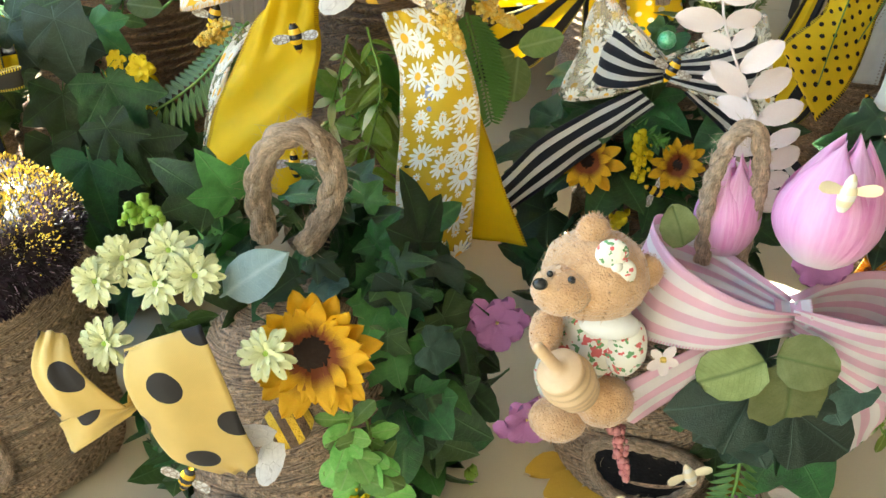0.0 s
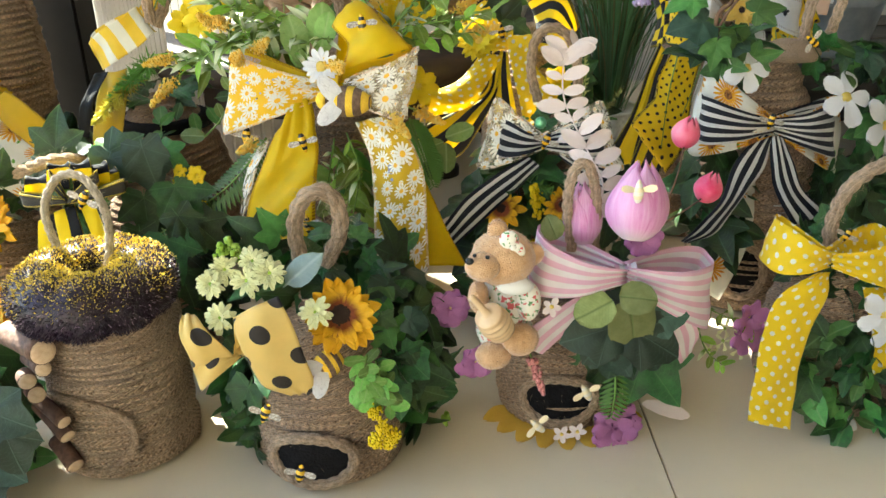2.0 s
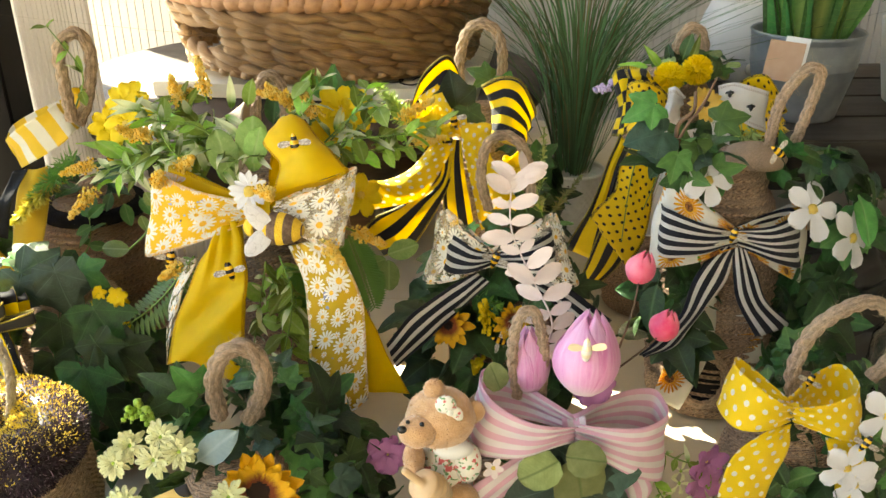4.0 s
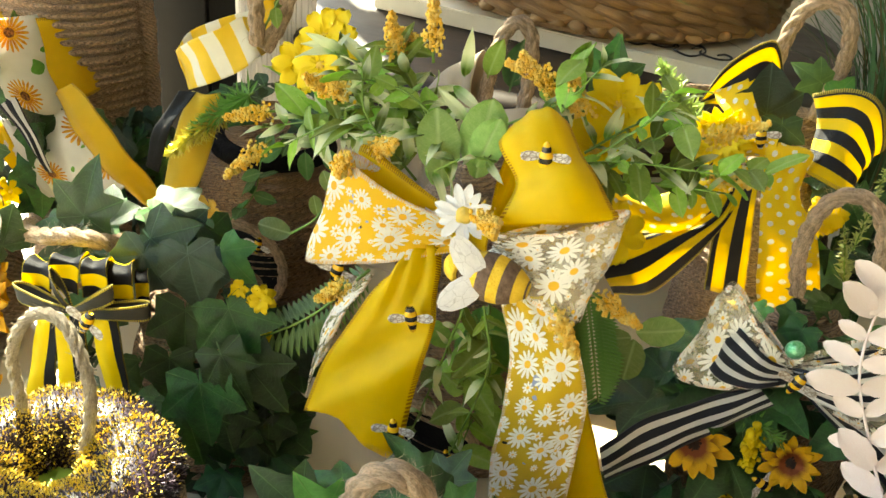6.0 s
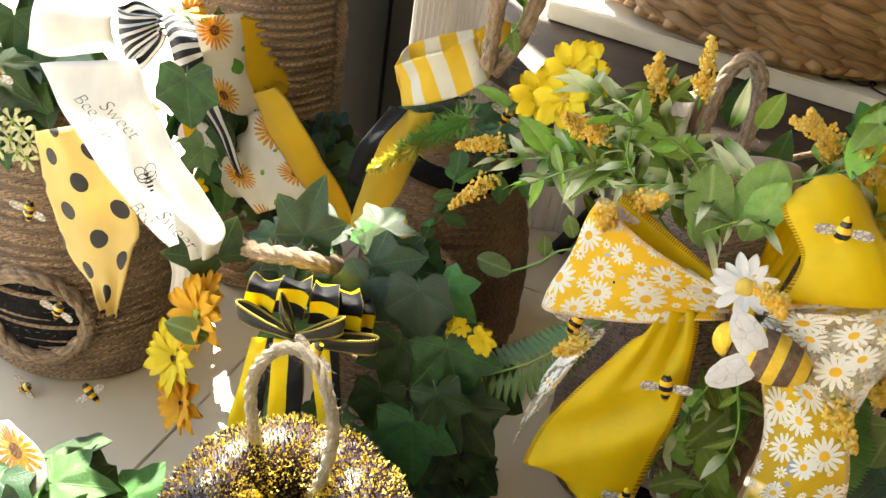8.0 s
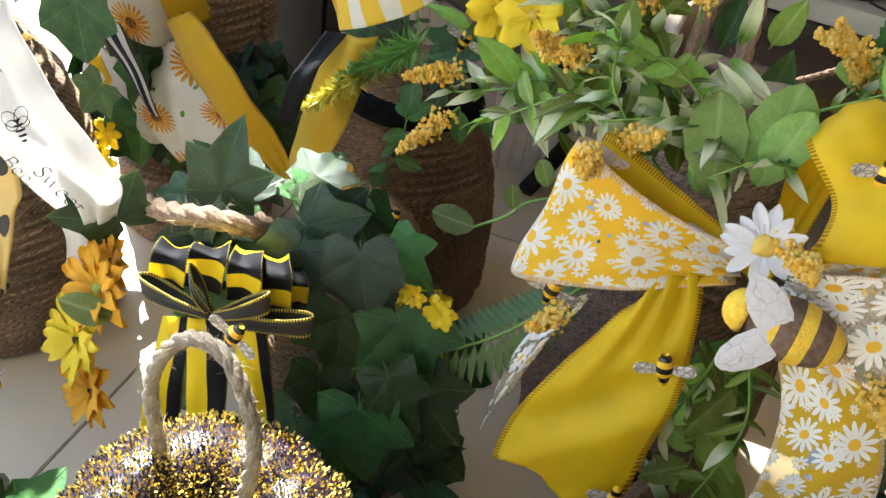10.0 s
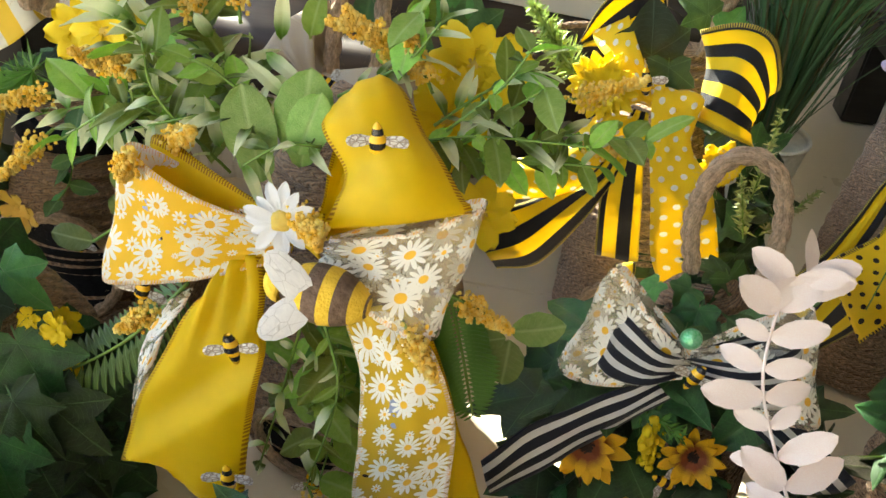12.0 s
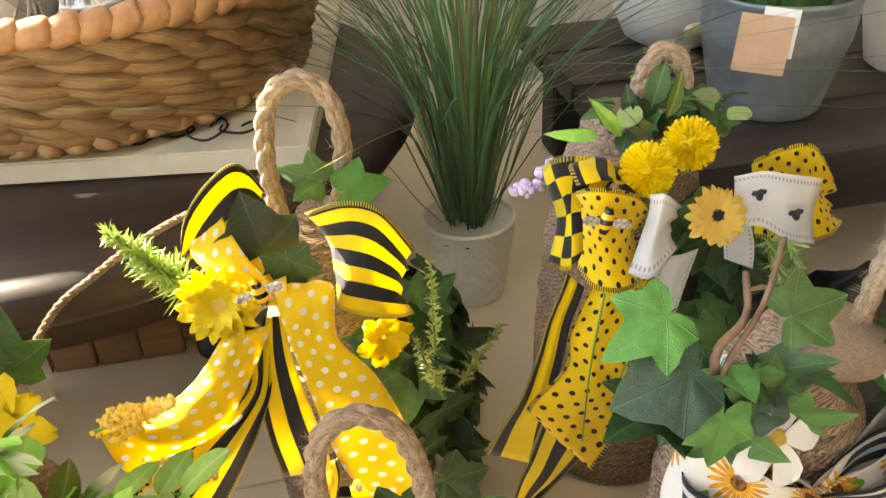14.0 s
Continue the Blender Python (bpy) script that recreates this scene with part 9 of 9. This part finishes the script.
    strip(h, [((0.4675, 0.7659, 0.2569), (0.4891, 0.7654, 0.2611)), ((0.4574, 0.7591, 0.2239), (0.4777, 0.7587, 0.2284)), ((0.4472, 0.7565, 0.1856), (0.4682, 0.7561, 0.1902)), ((0.439, 0.7566, 0.1483), (0.4667, 0.7556, 0.1475))], LACE, "lace_tail", "white cotton tail with lace edge", curl=-0.05)
    strip(h, [((0.4272, 0.7648, 0.2494), (0.4635, 0.764, 0.255)), ((0.4125, 0.7577, 0.2216), (0.4501, 0.7556, 0.2115)), ((0.4088, 0.7543, 0.2), (0.4475, 0.7511, 0.1767)), ((0.3871, 0.7549, 0.1737), (0.4426, 0.7504, 0.1413)), ((0.3913, 0.7568, 0.1642), (0.4279, 0.7517, 0.115))], DOT_BLACK, "ribbon_tail", "yellow tail with black pin dots", curl=-0.06)
    strip(h, [((0.4129, 0.7722, 0.2548), (0.4247, 0.7708, 0.2419)), ((0.4005, 0.7673, 0.2209), (0.4141, 0.766, 0.2108)), ((0.3882, 0.7648, 0.1827), (0.4075, 0.7632, 0.1707)), ((0.3629, 0.7644, 0.1303), (0.405, 0.7617, 0.1147))], BEE_WIDE, "ribbon_tail", "yellow and black striped tail", curl=-0.06)
    strip(h, [((0.4022, 0.7628, 0.1631), (0.4316, 0.7596, 0.1352)), ((0.3882, 0.7626, 0.1182), (0.4201, 0.7606, 0.1068)), ((0.3809, 0.7629, 0.0829), (0.3924, 0.7623, 0.0804))], BEE_WIDE, "ribbon_tail", curl=-0.06)
    stalk(h, [(0.43, 0.7545, 0.2481), (0.422, 0.7484, 0.202), (0.4188, 0.7461, 0.1466)], 0.0008, STEM, "green_cord")
    stalk(h, [(0.4474, 0.7548, 0.2599), (0.4531, 0.7505, 0.2309), (0.4388, 0.7481, 0.1813)], 0.0008, STEM, "green_cord")
    bee(h, (0.4266, 0.7536, 0.2955), (0.2, 0, 0.9), size=0.018)
    bee(h, (0.4793, 0.7878, 0.1226), (0.5, 0, -0.5), size=0.015)
    for at in ((0.5125, 0.7509, 0.2996), (0.5331, 0.7456, 0.2872)):
        part("printed_bee", joined("printed_bee", [blob(at, 0.0026, random.Random(3), 1.5), blob(Vector(at) + Vector((0.0028, 0.0008, 0.001)), 0.0019, random.Random(4), 0.8), blob(Vector(at) + Vector((-0.0028, 0.0008, 0.001)), 0.0019, random.Random(5), 0.8)], INK), h, "small dark printed bee")
    flower(h, (0.4905, 0.7537, 0.2888), (0, -1, 0.4), 0.0165, "golden_ray", 17, "sun", 0.36, 2, 0.1, 195, "gerbera", "golden silk gerbera with a dark eye")
    pompom(h, (0.4586, 0.7749, 0.3109), 0.0145, 5)
    pompom(h, (0.4912, 0.7925, 0.3137), 0.0145, 6)
    feathery(h, (0.548, 0.7724, 0.2586), (0.5598, 0.7645, 0.2214), 160, 0.014, LIME_NEEDLE, 12)
    feathery(h, (0.5377, 0.7726, 0.2563), (0.548, 0.7654, 0.2271), 120, 0.012, LIME_NEEDLE, 13)
    for k, at in enumerate([(0.3916, 0.8081, 0.2919), (0.3999, 0.808, 0.2944), (0.408, 0.8127, 0.2982), (0.4147, 0.8128, 0.3026)]):
        goldenrod(h, Vector(at) + Vector((0.012, 0, -0.004)), at, 22, 0.007, LILAC, 210 + k, 0.0022, "lavender_spike")
    ivy(h, ["oval_dark", "oval", "olive", "ivy_light"], 26, (0.512, 0.86, 0.303), (0.045, 0.03, 0.018), 0.024, 111, (0, -0.7, 1), -0.3)
    for at, tip in [((0.464, 0.8253, 0.3082), (-0.5, -0.2, 0.7)), ((0.4961, 0.8337, 0.3115), (0.3, -0.1, 0.9)), ((0.4501, 0.8259, 0.3098), (-0.9, 0, 0.1))]:
        leaf(h, "slim", at, tip, (0, -1, 0.3), 0.03)
    ivy(h, ["ivy", "ivy_light"], 20, (0.525, 0.84, 0.196), (0.045, 0.03, 0.06), 0.042, 112, (0.2, -1, 0.3))
    return h


cone_hive()


LEMON_NEEDLE = leaf_material("lemon needle", (0.6, 0.52, 0.04), (0.82, 0.72, 0.1), (0.7, 0.65, 0.2))


# the brown hive with lemon stripes
def lemon_hive():
    x, y, r, high = -0.134, 0.795, 0.0726, 0.211
    h = hive(x, y, "brown jute hive with a lemon and white striped bow")
    body = shape(SKEP, high, r)
    wrapped(h, x, y, body, 0.0066, JUTE_BROWN, seed=41, fuzz=380)
    doorway(h, x, y, body, -1.58, 0.088, 0.038, 0.04)
    part("black_band", revolve("black_band", [(0.0, 0.048), (0.001, 0.054), (0.012, 0.05), (0.013, 0.044)], FELT, 48, (x, y, 0.17)), h, "black ribbon band round the neck")
    rope(h, [(-0.0906, 0.675, 0.3011), (-0.0915, 0.6753, 0.3384), (-0.0903, 0.6757, 0.3642), (-0.0761, 0.6816, 0.3755), (-0.0692, 0.6864, 0.3565), (-0.0771, 0.6851, 0.32), (-0.089, 0.6836, 0.2964)], 0.0055)
    strip(h, [((-0.1563, 0.6854, 0.2815), (-0.1463, 0.6835, 0.2563)), ((-0.1379, 0.6739, 0.2956), (-0.1231, 0.6718, 0.2691)), ((-0.1178, 0.6742, 0.3065), (-0.103, 0.6721, 0.2807)), ((-0.105, 0.6824, 0.3151), (-0.091, 0.6805, 0.2911)), ((-0.1068, 0.702, 0.3076), (-0.0957, 0.7004, 0.2876))], LEMON_STRIPE, "bow_loop", "lemon and white striped loop", curl=-0.06)
    strip(h, [((-0.1563, 0.6854, 0.2815), (-0.1463, 0.6835, 0.2563)), ((-0.1572, 0.706, 0.2895), (-0.1492, 0.7044, 0.2675)), ((-0.1368, 0.7143, 0.3006), (-0.1293, 0.7129, 0.2828)), ((-0.1149, 0.7184, 0.3091), (-0.1075, 0.7172, 0.2935))], LEMON_STRIPE, "bow_loop")
    strip(h, [((-0.1133, 0.7143, 0.3086), (-0.106, 0.7131, 0.293)), ((-0.1004, 0.7108, 0.3215), (-0.0929, 0.7096, 0.3054)), ((-0.0917, 0.7185, 0.3188), (-0.0912, 0.7175, 0.3037))], MUSTARD, "bow_loop")
    strip(h, [((-0.157, 0.6875, 0.2518), (-0.1442, 0.6873, 0.2535)), ((-0.168, 0.6784, 0.2324), (-0.1549, 0.6782, 0.2343)), ((-0.1732, 0.6737, 0.2194), (-0.1605, 0.6734, 0.2191)), ((-0.178, 0.672, 0.195), (-0.168, 0.671, 0.192))], BLACK_RIBBON, "ribbon_tail", "black ribbon tail")
    strip(h, [((-0.149, 0.69, 0.252), (-0.126, 0.69, 0.256)), ((-0.162, 0.694, 0.226), (-0.134, 0.694, 0.222)), ((-0.1705, 0.688, 0.192), (-0.143, 0.686, 0.186)), ((-0.176, 0.683, 0.162), (-0.154, 0.681, 0.164)), ((-0.173, 0.682, 0.1425), (-0.166, 0.681, 0.147))], SHEER_GOLD, "ribbon_tail", "sheer gold ribbon tail", curl=-0.12)
    feathery(h, (-0.0947, 0.678, 0.2665), (-0.1419, 0.678, 0.2286), 620, 0.015, FERN, 15)
    feathery(h, (-0.115, 0.679, 0.247), (-0.15, 0.679, 0.217), 380, 0.011, LEMON_NEEDLE, 16)
    feathery(h, (-0.128, 0.677, 0.2362), (-0.1629, 0.677, 0.2054), 420, 0.012, LEMON_NEEDLE, 17)
    rng = random.Random(48)
    for _ in range(26):
        a, far = rng.uniform(0, 6.28), rng.uniform(0.1, 1.0) ** 0.5 * 0.04
        leaf(h, rng.choice(["ivy", "oval_dark", "oval", "ivy_long"]), (x + far * math.cos(a), y + far * math.sin(a), 0.203 + rng.uniform(-0.004, 0.014)), (math.cos(a), math.sin(a), rng.uniform(-0.3, 0.5)), (0.1, -0.5, 1), rng.uniform(0.02, 0.034))
    bee(h, (-0.1089, 0.7116, 0.1224), (0.2, 0, 0.9), size=0.016)
    bee(h, (-0.0884, 0.7436, 0.2452), (0.3, 0, 0.8), size=0.018)
    for k, (at, rad) in enumerate([((-0.1425, 0.7, 0.1534), 0.013), ((-0.1375, 0.7, 0.1447), 0.011)]):
        flower(h, at, (-0.2, -1, 0.1), rad, "gold", 5, "gold", 0.2, 1, 0.5, 200 + k, "yellow_flower", "small golden bloom")
    for at, tip, size in (((-0.112, 0.722, 0.182), (-0.7, -0.2, -0.3), 0.018), ((-0.085, 0.745, 0.196), (0.2, -0.3, -1), 0.024), ((-0.07, 0.75, 0.2), (0.6, -0.3, -0.8), 0.022), ((-0.098, 0.75, 0.206), (-0.3, -0.4, -0.8), 0.02), ((-0.062, 0.76, 0.208), (0.9, -0.2, 0.2), 0.022)):
        leaf(h, "oval", at, tip, (0.1, -1, 0.6), size)
    sprig(h, [(-0.0948, 0.7425, 0.2287), (-0.0802, 0.7535, 0.255), (-0.06, 0.7427, 0.2422)], "slim", 6, 0.04, 222)
    sprig(h, [(-0.1377, 0.7179, 0.1343), (-0.1166, 0.7194, 0.163), (-0.1158, 0.7306, 0.1875)], "oval", 3, 0.02, 223)
    sprig(h, [(-0.0877, 0.6796, 0.3108), (-0.0755, 0.6771, 0.3427), (-0.0927, 0.6672, 0.383)], "fresh", 3, 0.012, 224)
    return h


lemon_hive()


# the rope-bound column with sunflower ribbon
def column_hive():
    x, y, r, high = -0.322, 0.803, 0.0604, 0.299
    h = hive(x, y, "tall rope-bound hive with sunflower-print and striped ribbons")
    body = [(0.0, r), (0.25, r), (0.30, r * 0.92), (0.345, r * 0.6)]
    wrapped(h, x, y, body, 0.0072, JUTE, seed=43, fuzz=300)
    strip(h, [((-0.287, 0.722, 0.212), (-0.2555, 0.7, 0.2335)), ((-0.258, 0.7, 0.192), (-0.228, 0.692, 0.217)), ((-0.2285, 0.695, 0.166), (-0.2035, 0.69, 0.19)), ((-0.2055, 0.705, 0.138), (-0.188, 0.702, 0.156)), ((-0.198, 0.71, 0.124), (-0.184, 0.708, 0.131))], MUSTARD, "ribbon_tail", "mustard ribbon tail with stitched edge", curl=-0.08)
    strip(h, [((-0.3127, 0.7259, 0.1857), (-0.2785, 0.7259, 0.1983)), ((-0.3099, 0.7097, 0.1569), (-0.2479, 0.7102, 0.1863)), ((-0.286, 0.6985, 0.1381), (-0.215, 0.6987, 0.167)), ((-0.2642, 0.6942, 0.1237), (-0.2172, 0.6952, 0.1552))], SUNNY, "ribbon_tail", "sunflower-print tail", curl=-0.06)
    strip(h, [((-0.3515, 0.726, 0.1742), (-0.343, 0.726, 0.1767)), ((-0.3527, 0.7155, 0.1569), (-0.3164, 0.7154, 0.1681)), ((-0.3181, 0.7056, 0.1349), (-0.2907, 0.7056, 0.1439)), ((-0.294, 0.7025, 0.1255), (-0.2777, 0.7025, 0.1311))], WHITE_CLOTH, "ribbon_tail")
    strip(h, [((-0.3536, 0.7211, 0.1702), (-0.3452, 0.7212, 0.1752)), ((-0.3419, 0.712, 0.1511), (-0.3251, 0.712, 0.1564)), ((-0.3252, 0.7078, 0.1369), (-0.314, 0.7078, 0.1406))], SATIN, "ribbon_tail")
    k0 = (-0.3599, 0.7219, 0.2506)
    loop(h, k0, (-0.3155, 0.7408, 0.2662), (-0.2935, 0.7168, 0.1971), SUNNY, 0.04, 0.5, 0.4, label="sunflower-print loop")
    loop(h, k0, (-0.2961, 0.7591, 0.2645), (-0.2825, 0.7406, 0.2044), MUSTARD, 0.03, 0.4, 0.3, label="mustard loop")
    strip(h, [((-0.367, 0.7174, 0.2522), (-0.3407, 0.7175, 0.2632)), ((-0.3466, 0.7002, 0.2415), (-0.3225, 0.7003, 0.2522)), ((-0.3383, 0.6986, 0.2212), (-0.3168, 0.6991, 0.2361)), ((-0.351, 0.7191, 0.2125), (-0.3311, 0.7193, 0.2226))], NAVY_ACROSS, "bow_loop", "black and white striped loop", curl=-0.2)
    loop(h, (-0.3687, 0.7125, 0.2484), (-0.4121, 0.7231, 0.2511), (-0.3967, 0.71, 0.2017), NAVY_STRIPE, 0.02, 0.4, 0.3)
    strip(h, [((-0.3427, 0.7081, 0.2195), (-0.3253, 0.7081, 0.2266)), ((-0.3192, 0.6968, 0.2013), (-0.3037, 0.6969, 0.2081)), ((-0.2979, 0.6921, 0.1803), (-0.2876, 0.6922, 0.1859)), ((-0.283, 0.6895, 0.1611), (-0.2739, 0.6892, 0.1592))], NAVY_STRIPE, "ribbon_tail", "black and white striped tail", curl=-0.1)
    ivy(h, ["ivy", "ivy_blue", "ivy_light"], 26, (-0.326, 0.743, 0.157), (0.06, 0.04, 0.09), 0.040, 121, (0, -1, 0.2))
    ivy(h, ["ivy", "ivy_blue"], 18, (-0.235, 0.764, 0.141), (0.03, 0.04, 0.05), 0.040, 122, (0.3, -1, 0.3))
    for k, at in enumerate([(-0.3144, 0.6847, 0.1348), (-0.3027, 0.6646, 0.1282)]):
        flower(h, at, (0, -1, 0.3), 0.014, "lemon", 6, "gold", 0.2, 1, 0.3, 230 + k, "yellow_flower")
    bee(h, (-0.3231, 0.6494, 0.1741), (0.1, 0, 0.9), size=0.016)
    return h


column_hive()


# the wide-mouthed hive with the lettered ribbon
def lettered_hive():
    x, y, r, high = -0.390, 0.639, 0.0830, 0.236
    h = hive(x, y, "wide jute hive with a lettered white ribbon and black-dotted ribbon")
    body = shape(SKEP, high, r)
    wrapped(h, x, y, body, 0.0068, JUTE, seed=47, fuzz=380)
    doorway(h, x, y, body, -1.30, 0.068, 0.037, 0.036, 0.006)
    strip(h, [((-0.3599, 0.5766, 0.2694), (-0.2886, 0.5762, 0.2883)), ((-0.3487, 0.5732, 0.2931), (-0.2883, 0.5727, 0.3065)), ((-0.359, 0.5933, 0.3074), (-0.3019, 0.5926, 0.3174))], WHITE_CLOTH, "bow_loop", "white satin loop", curl=0.1)
    strip(h, [((-0.3475, 0.5609, 0.2219), (-0.3077, 0.5611, 0.2398)), ((-0.3339, 0.5523, 0.197), (-0.2743, 0.5524, 0.2205)), ((-0.3199, 0.5452, 0.1666), (-0.2558, 0.5452, 0.1897)), ((-0.3054, 0.5414, 0.1427), (-0.2588, 0.5423, 0.1732)), ((-0.2803, 0.5395, 0.1235), (-0.2696, 0.5391, 0.122))], DOT_BIG, "ribbon_tail", "pale yellow tail with black dots", curl=-0.05)
    tail = strip(h, [((-0.3399, 0.567, 0.2685), (-0.2674, 0.5668, 0.2903)), ((-0.3085, 0.5525, 0.2465), (-0.2438, 0.5524, 0.2673)), ((-0.2785, 0.5447, 0.2244), (-0.2202, 0.5448, 0.2467)), ((-0.2352, 0.5365, 0.2014), (-0.1909, 0.5367, 0.2208)), ((-0.2209, 0.5399, 0.1865), (-0.1962, 0.5399, 0.1956))], WHITE_CLOTH, "ribbon_tail", "white ribbon with black script", curl=-0.04)
    strip(h, [((-0.2343, 0.5444, 0.1854), (-0.2156, 0.5446, 0.1944)), ((-0.2321, 0.5452, 0.1688), (-0.2185, 0.5452, 0.174)), ((-0.2366, 0.5465, 0.144), (-0.2235, 0.5466, 0.1514))], WHITE_CLOTH, "ribbon_tail")
    strip(h, [((-0.2847, 0.5712, 0.2854), (-0.2695, 0.5704, 0.2792)), ((-0.277, 0.5649, 0.2644), (-0.2583, 0.5647, 0.268)), ((-0.2709, 0.5641, 0.2554), (-0.2502, 0.5643, 0.2651))], DOT_BIG, "bow_loop")
    words = []
    for k in (0, 1.75):
        o = Vector((-0.0265, 0.008, 0.028)) * k
        words += [("Sweet", Vector((-0.2232, 0.5262, 0.2225)) + o, Vector((-0.2021, 0.5225, 0.2127)) + o, 0.0115), ("as can", Vector((-0.2363, 0.528, 0.2112)) + o, Vector((-0.2187, 0.5245, 0.2028)) + o, 0.0075), ("Bee", Vector((-0.2462, 0.5292, 0.2212)) + o, Vector((-0.2302, 0.526, 0.2145)) + o, 0.0105)]
    for text, start, end, size in words:
        f = bpy.data.curves.new("lettering", "FONT")
        f.body, f.size, f.align_x, f.align_y, f.extrude, f.shear, f.offset = text, size, "CENTER", "CENTER", 0.0001, 0.5, -0.0003
        f.materials.append(INK)
        ob = new("lettering", f)
        ob.parent = tail
        ob.matrix_parent_inverse = world_of(tail).inverted()
        run, out = Vector(end) - Vector(start), Vector((0.1, -1, 0.55))
        ob.matrix_basis = frame_of(Vector(start).lerp(Vector(end), 0.5), out.cross(run), out)
    out = Vector((0.1, -1, 0.55))
    drawn = frame_of(Vector((-0.2345, 0.5312, 0.2403)), Vector((-0.5, 0.25, 0.75)), out)
    for flip in (-1, 1):
        for long, wide, turn in ((0.0085, 0.0032, 0.75), (0.006, 0.0024, 1.5)):
            ring = []
            for k in range(25):
                a = 6.2832 * k / 24
                p = Vector((flip * wide * math.sin(a), 0.5 * long * (1 - math.cos(a)), 0.0012))
                ring.append(drawn @ (Matrix.Rotation(-flip * turn, 3, "Z") @ p))
            part("drawn_wing", tube_mesh("drawn_wing", ring, 0.00022, INK, 4, 1.0), tail, "thin black outline of a bee's wing")
    for k, wide in enumerate((0.0014, 0.0021, 0.0022, 0.0017, 0.0009)):
        z = 0.002 - 0.0024 * k
        part("drawn_stripe", tube_mesh("drawn_stripe", [drawn @ Vector((-wide, z, 0.0011)), drawn @ Vector((0, z - 0.0003, 0.0013)), drawn @ Vector((wide, z, 0.0011))], 0.0006, INK, 5, 1.0), tail, "black stripe of a drawn bee")
    for at, tl in [((-0.3471, 0.5507, 0.1696), (0.2, 0, 0.8)), ((-0.3336, 0.55, 0.0923), (0.3, 0, 0.8)), ((-0.307, 0.5452, 0.0299), (-0.6, 0, 0.6)), ((-0.3717, 0.5451, 0.0052), (0.6, 0, 0.5)), ((-0.3807, 0.5709, 0.2483), (0.1, 0, 0.9))]:
        bee(h, at, tl, (0.2, -1, 0.3), 0.018)
    leaf(h, "ivy_flat", (-0.286, 0.637, 0.252), (0.15, -0.15, -1), (0.2, -1, 0.4), 0.046)
    leaf(h, "ivy_light", (-0.262, 0.62, 0.214), (-0.5, -0.2, -0.7), (0.2, -1, 0.4), 0.03)
    ivy(h, ["ivy", "ivy_light", "oval"], 40, (-0.425, 0.622, 0.218), (0.08, 0.05, 0.05), 0.040, 131, (0, -0.8, 0.8), 0.3)
    ivy(h, ["ivy", "oval_dark"], 22, (-0.453, 0.605, 0.095), (0.04, 0.04, 0.10), 0.038, 132, (-0.2, -1, 0.2))
    for k in range(9):
        at = Vector((-0.3731, 0.568, 0.2073)) + Vector((0.012 * (k % 3) - 0.014, 0.004 * (k % 2), 0.011 * (k // 3) - 0.012))
        flower(h, at, (0.1, -1, 0.4), 0.009, "cream", 6, "lime", 0.25, 1, 0.2, 240 + k, "cream_flower", "pale cream blossom")
    return h


lettered_hive()


# the ivy pot with a sunflower-print ribbon at the front
def front_ivy():
    x, y, r, high = -0.220, 0.405, 0.0424, 0.108
    h = hive(x, y, "small ivy-covered jute hive with a sunflower-print ribbon")
    body = shape(SKEP, high, r)
    wrapped(h, x, y, body, 0.0058, JUTE, seed=53)
    strip(h, [((-0.2988, 0.4314, 0.0978), (-0.2531, 0.4323, 0.1274)), ((-0.2901, 0.421, 0.0862), (-0.2223, 0.422, 0.1255)), ((-0.2782, 0.4048, 0.061), (-0.2045, 0.4062, 0.1071))], SUNNY, "ribbon_tail", "sunflower-print ribbon", curl=-0.05)
    ivy(h, ["ivy", "ivy", "ivy_light", "ivy_flat"], 76, (-0.207, 0.405, 0.057), (0.058, 0.06, 0.062), 0.044, 141, (0.6, -0.8, 0.4))
    leaf(h, "fresh", (-0.1389, 0.3584, 0.1163), (0, -0.1, 1), (0, -1, 0.5), 0.036)
    for at, tip, s in [((-0.1296, 0.354, 0.0726), (0.3, -0.3, -0.9), 0.05), ((-0.1336, 0.3488, 0.0951), (0.9, -0.2, -0.3), 0.05), ((-0.1423, 0.3524, 0.0495), (0.9, -0.3, -0.5), 0.04), ((-0.1543, 0.3509, 0.0307), (0.5, -0.4, -0.5), 0.04)]:
        leaf(h, "ivy_blue", at, tip, (0.2, -1, 0.6), s)
    return h


front_ivy()
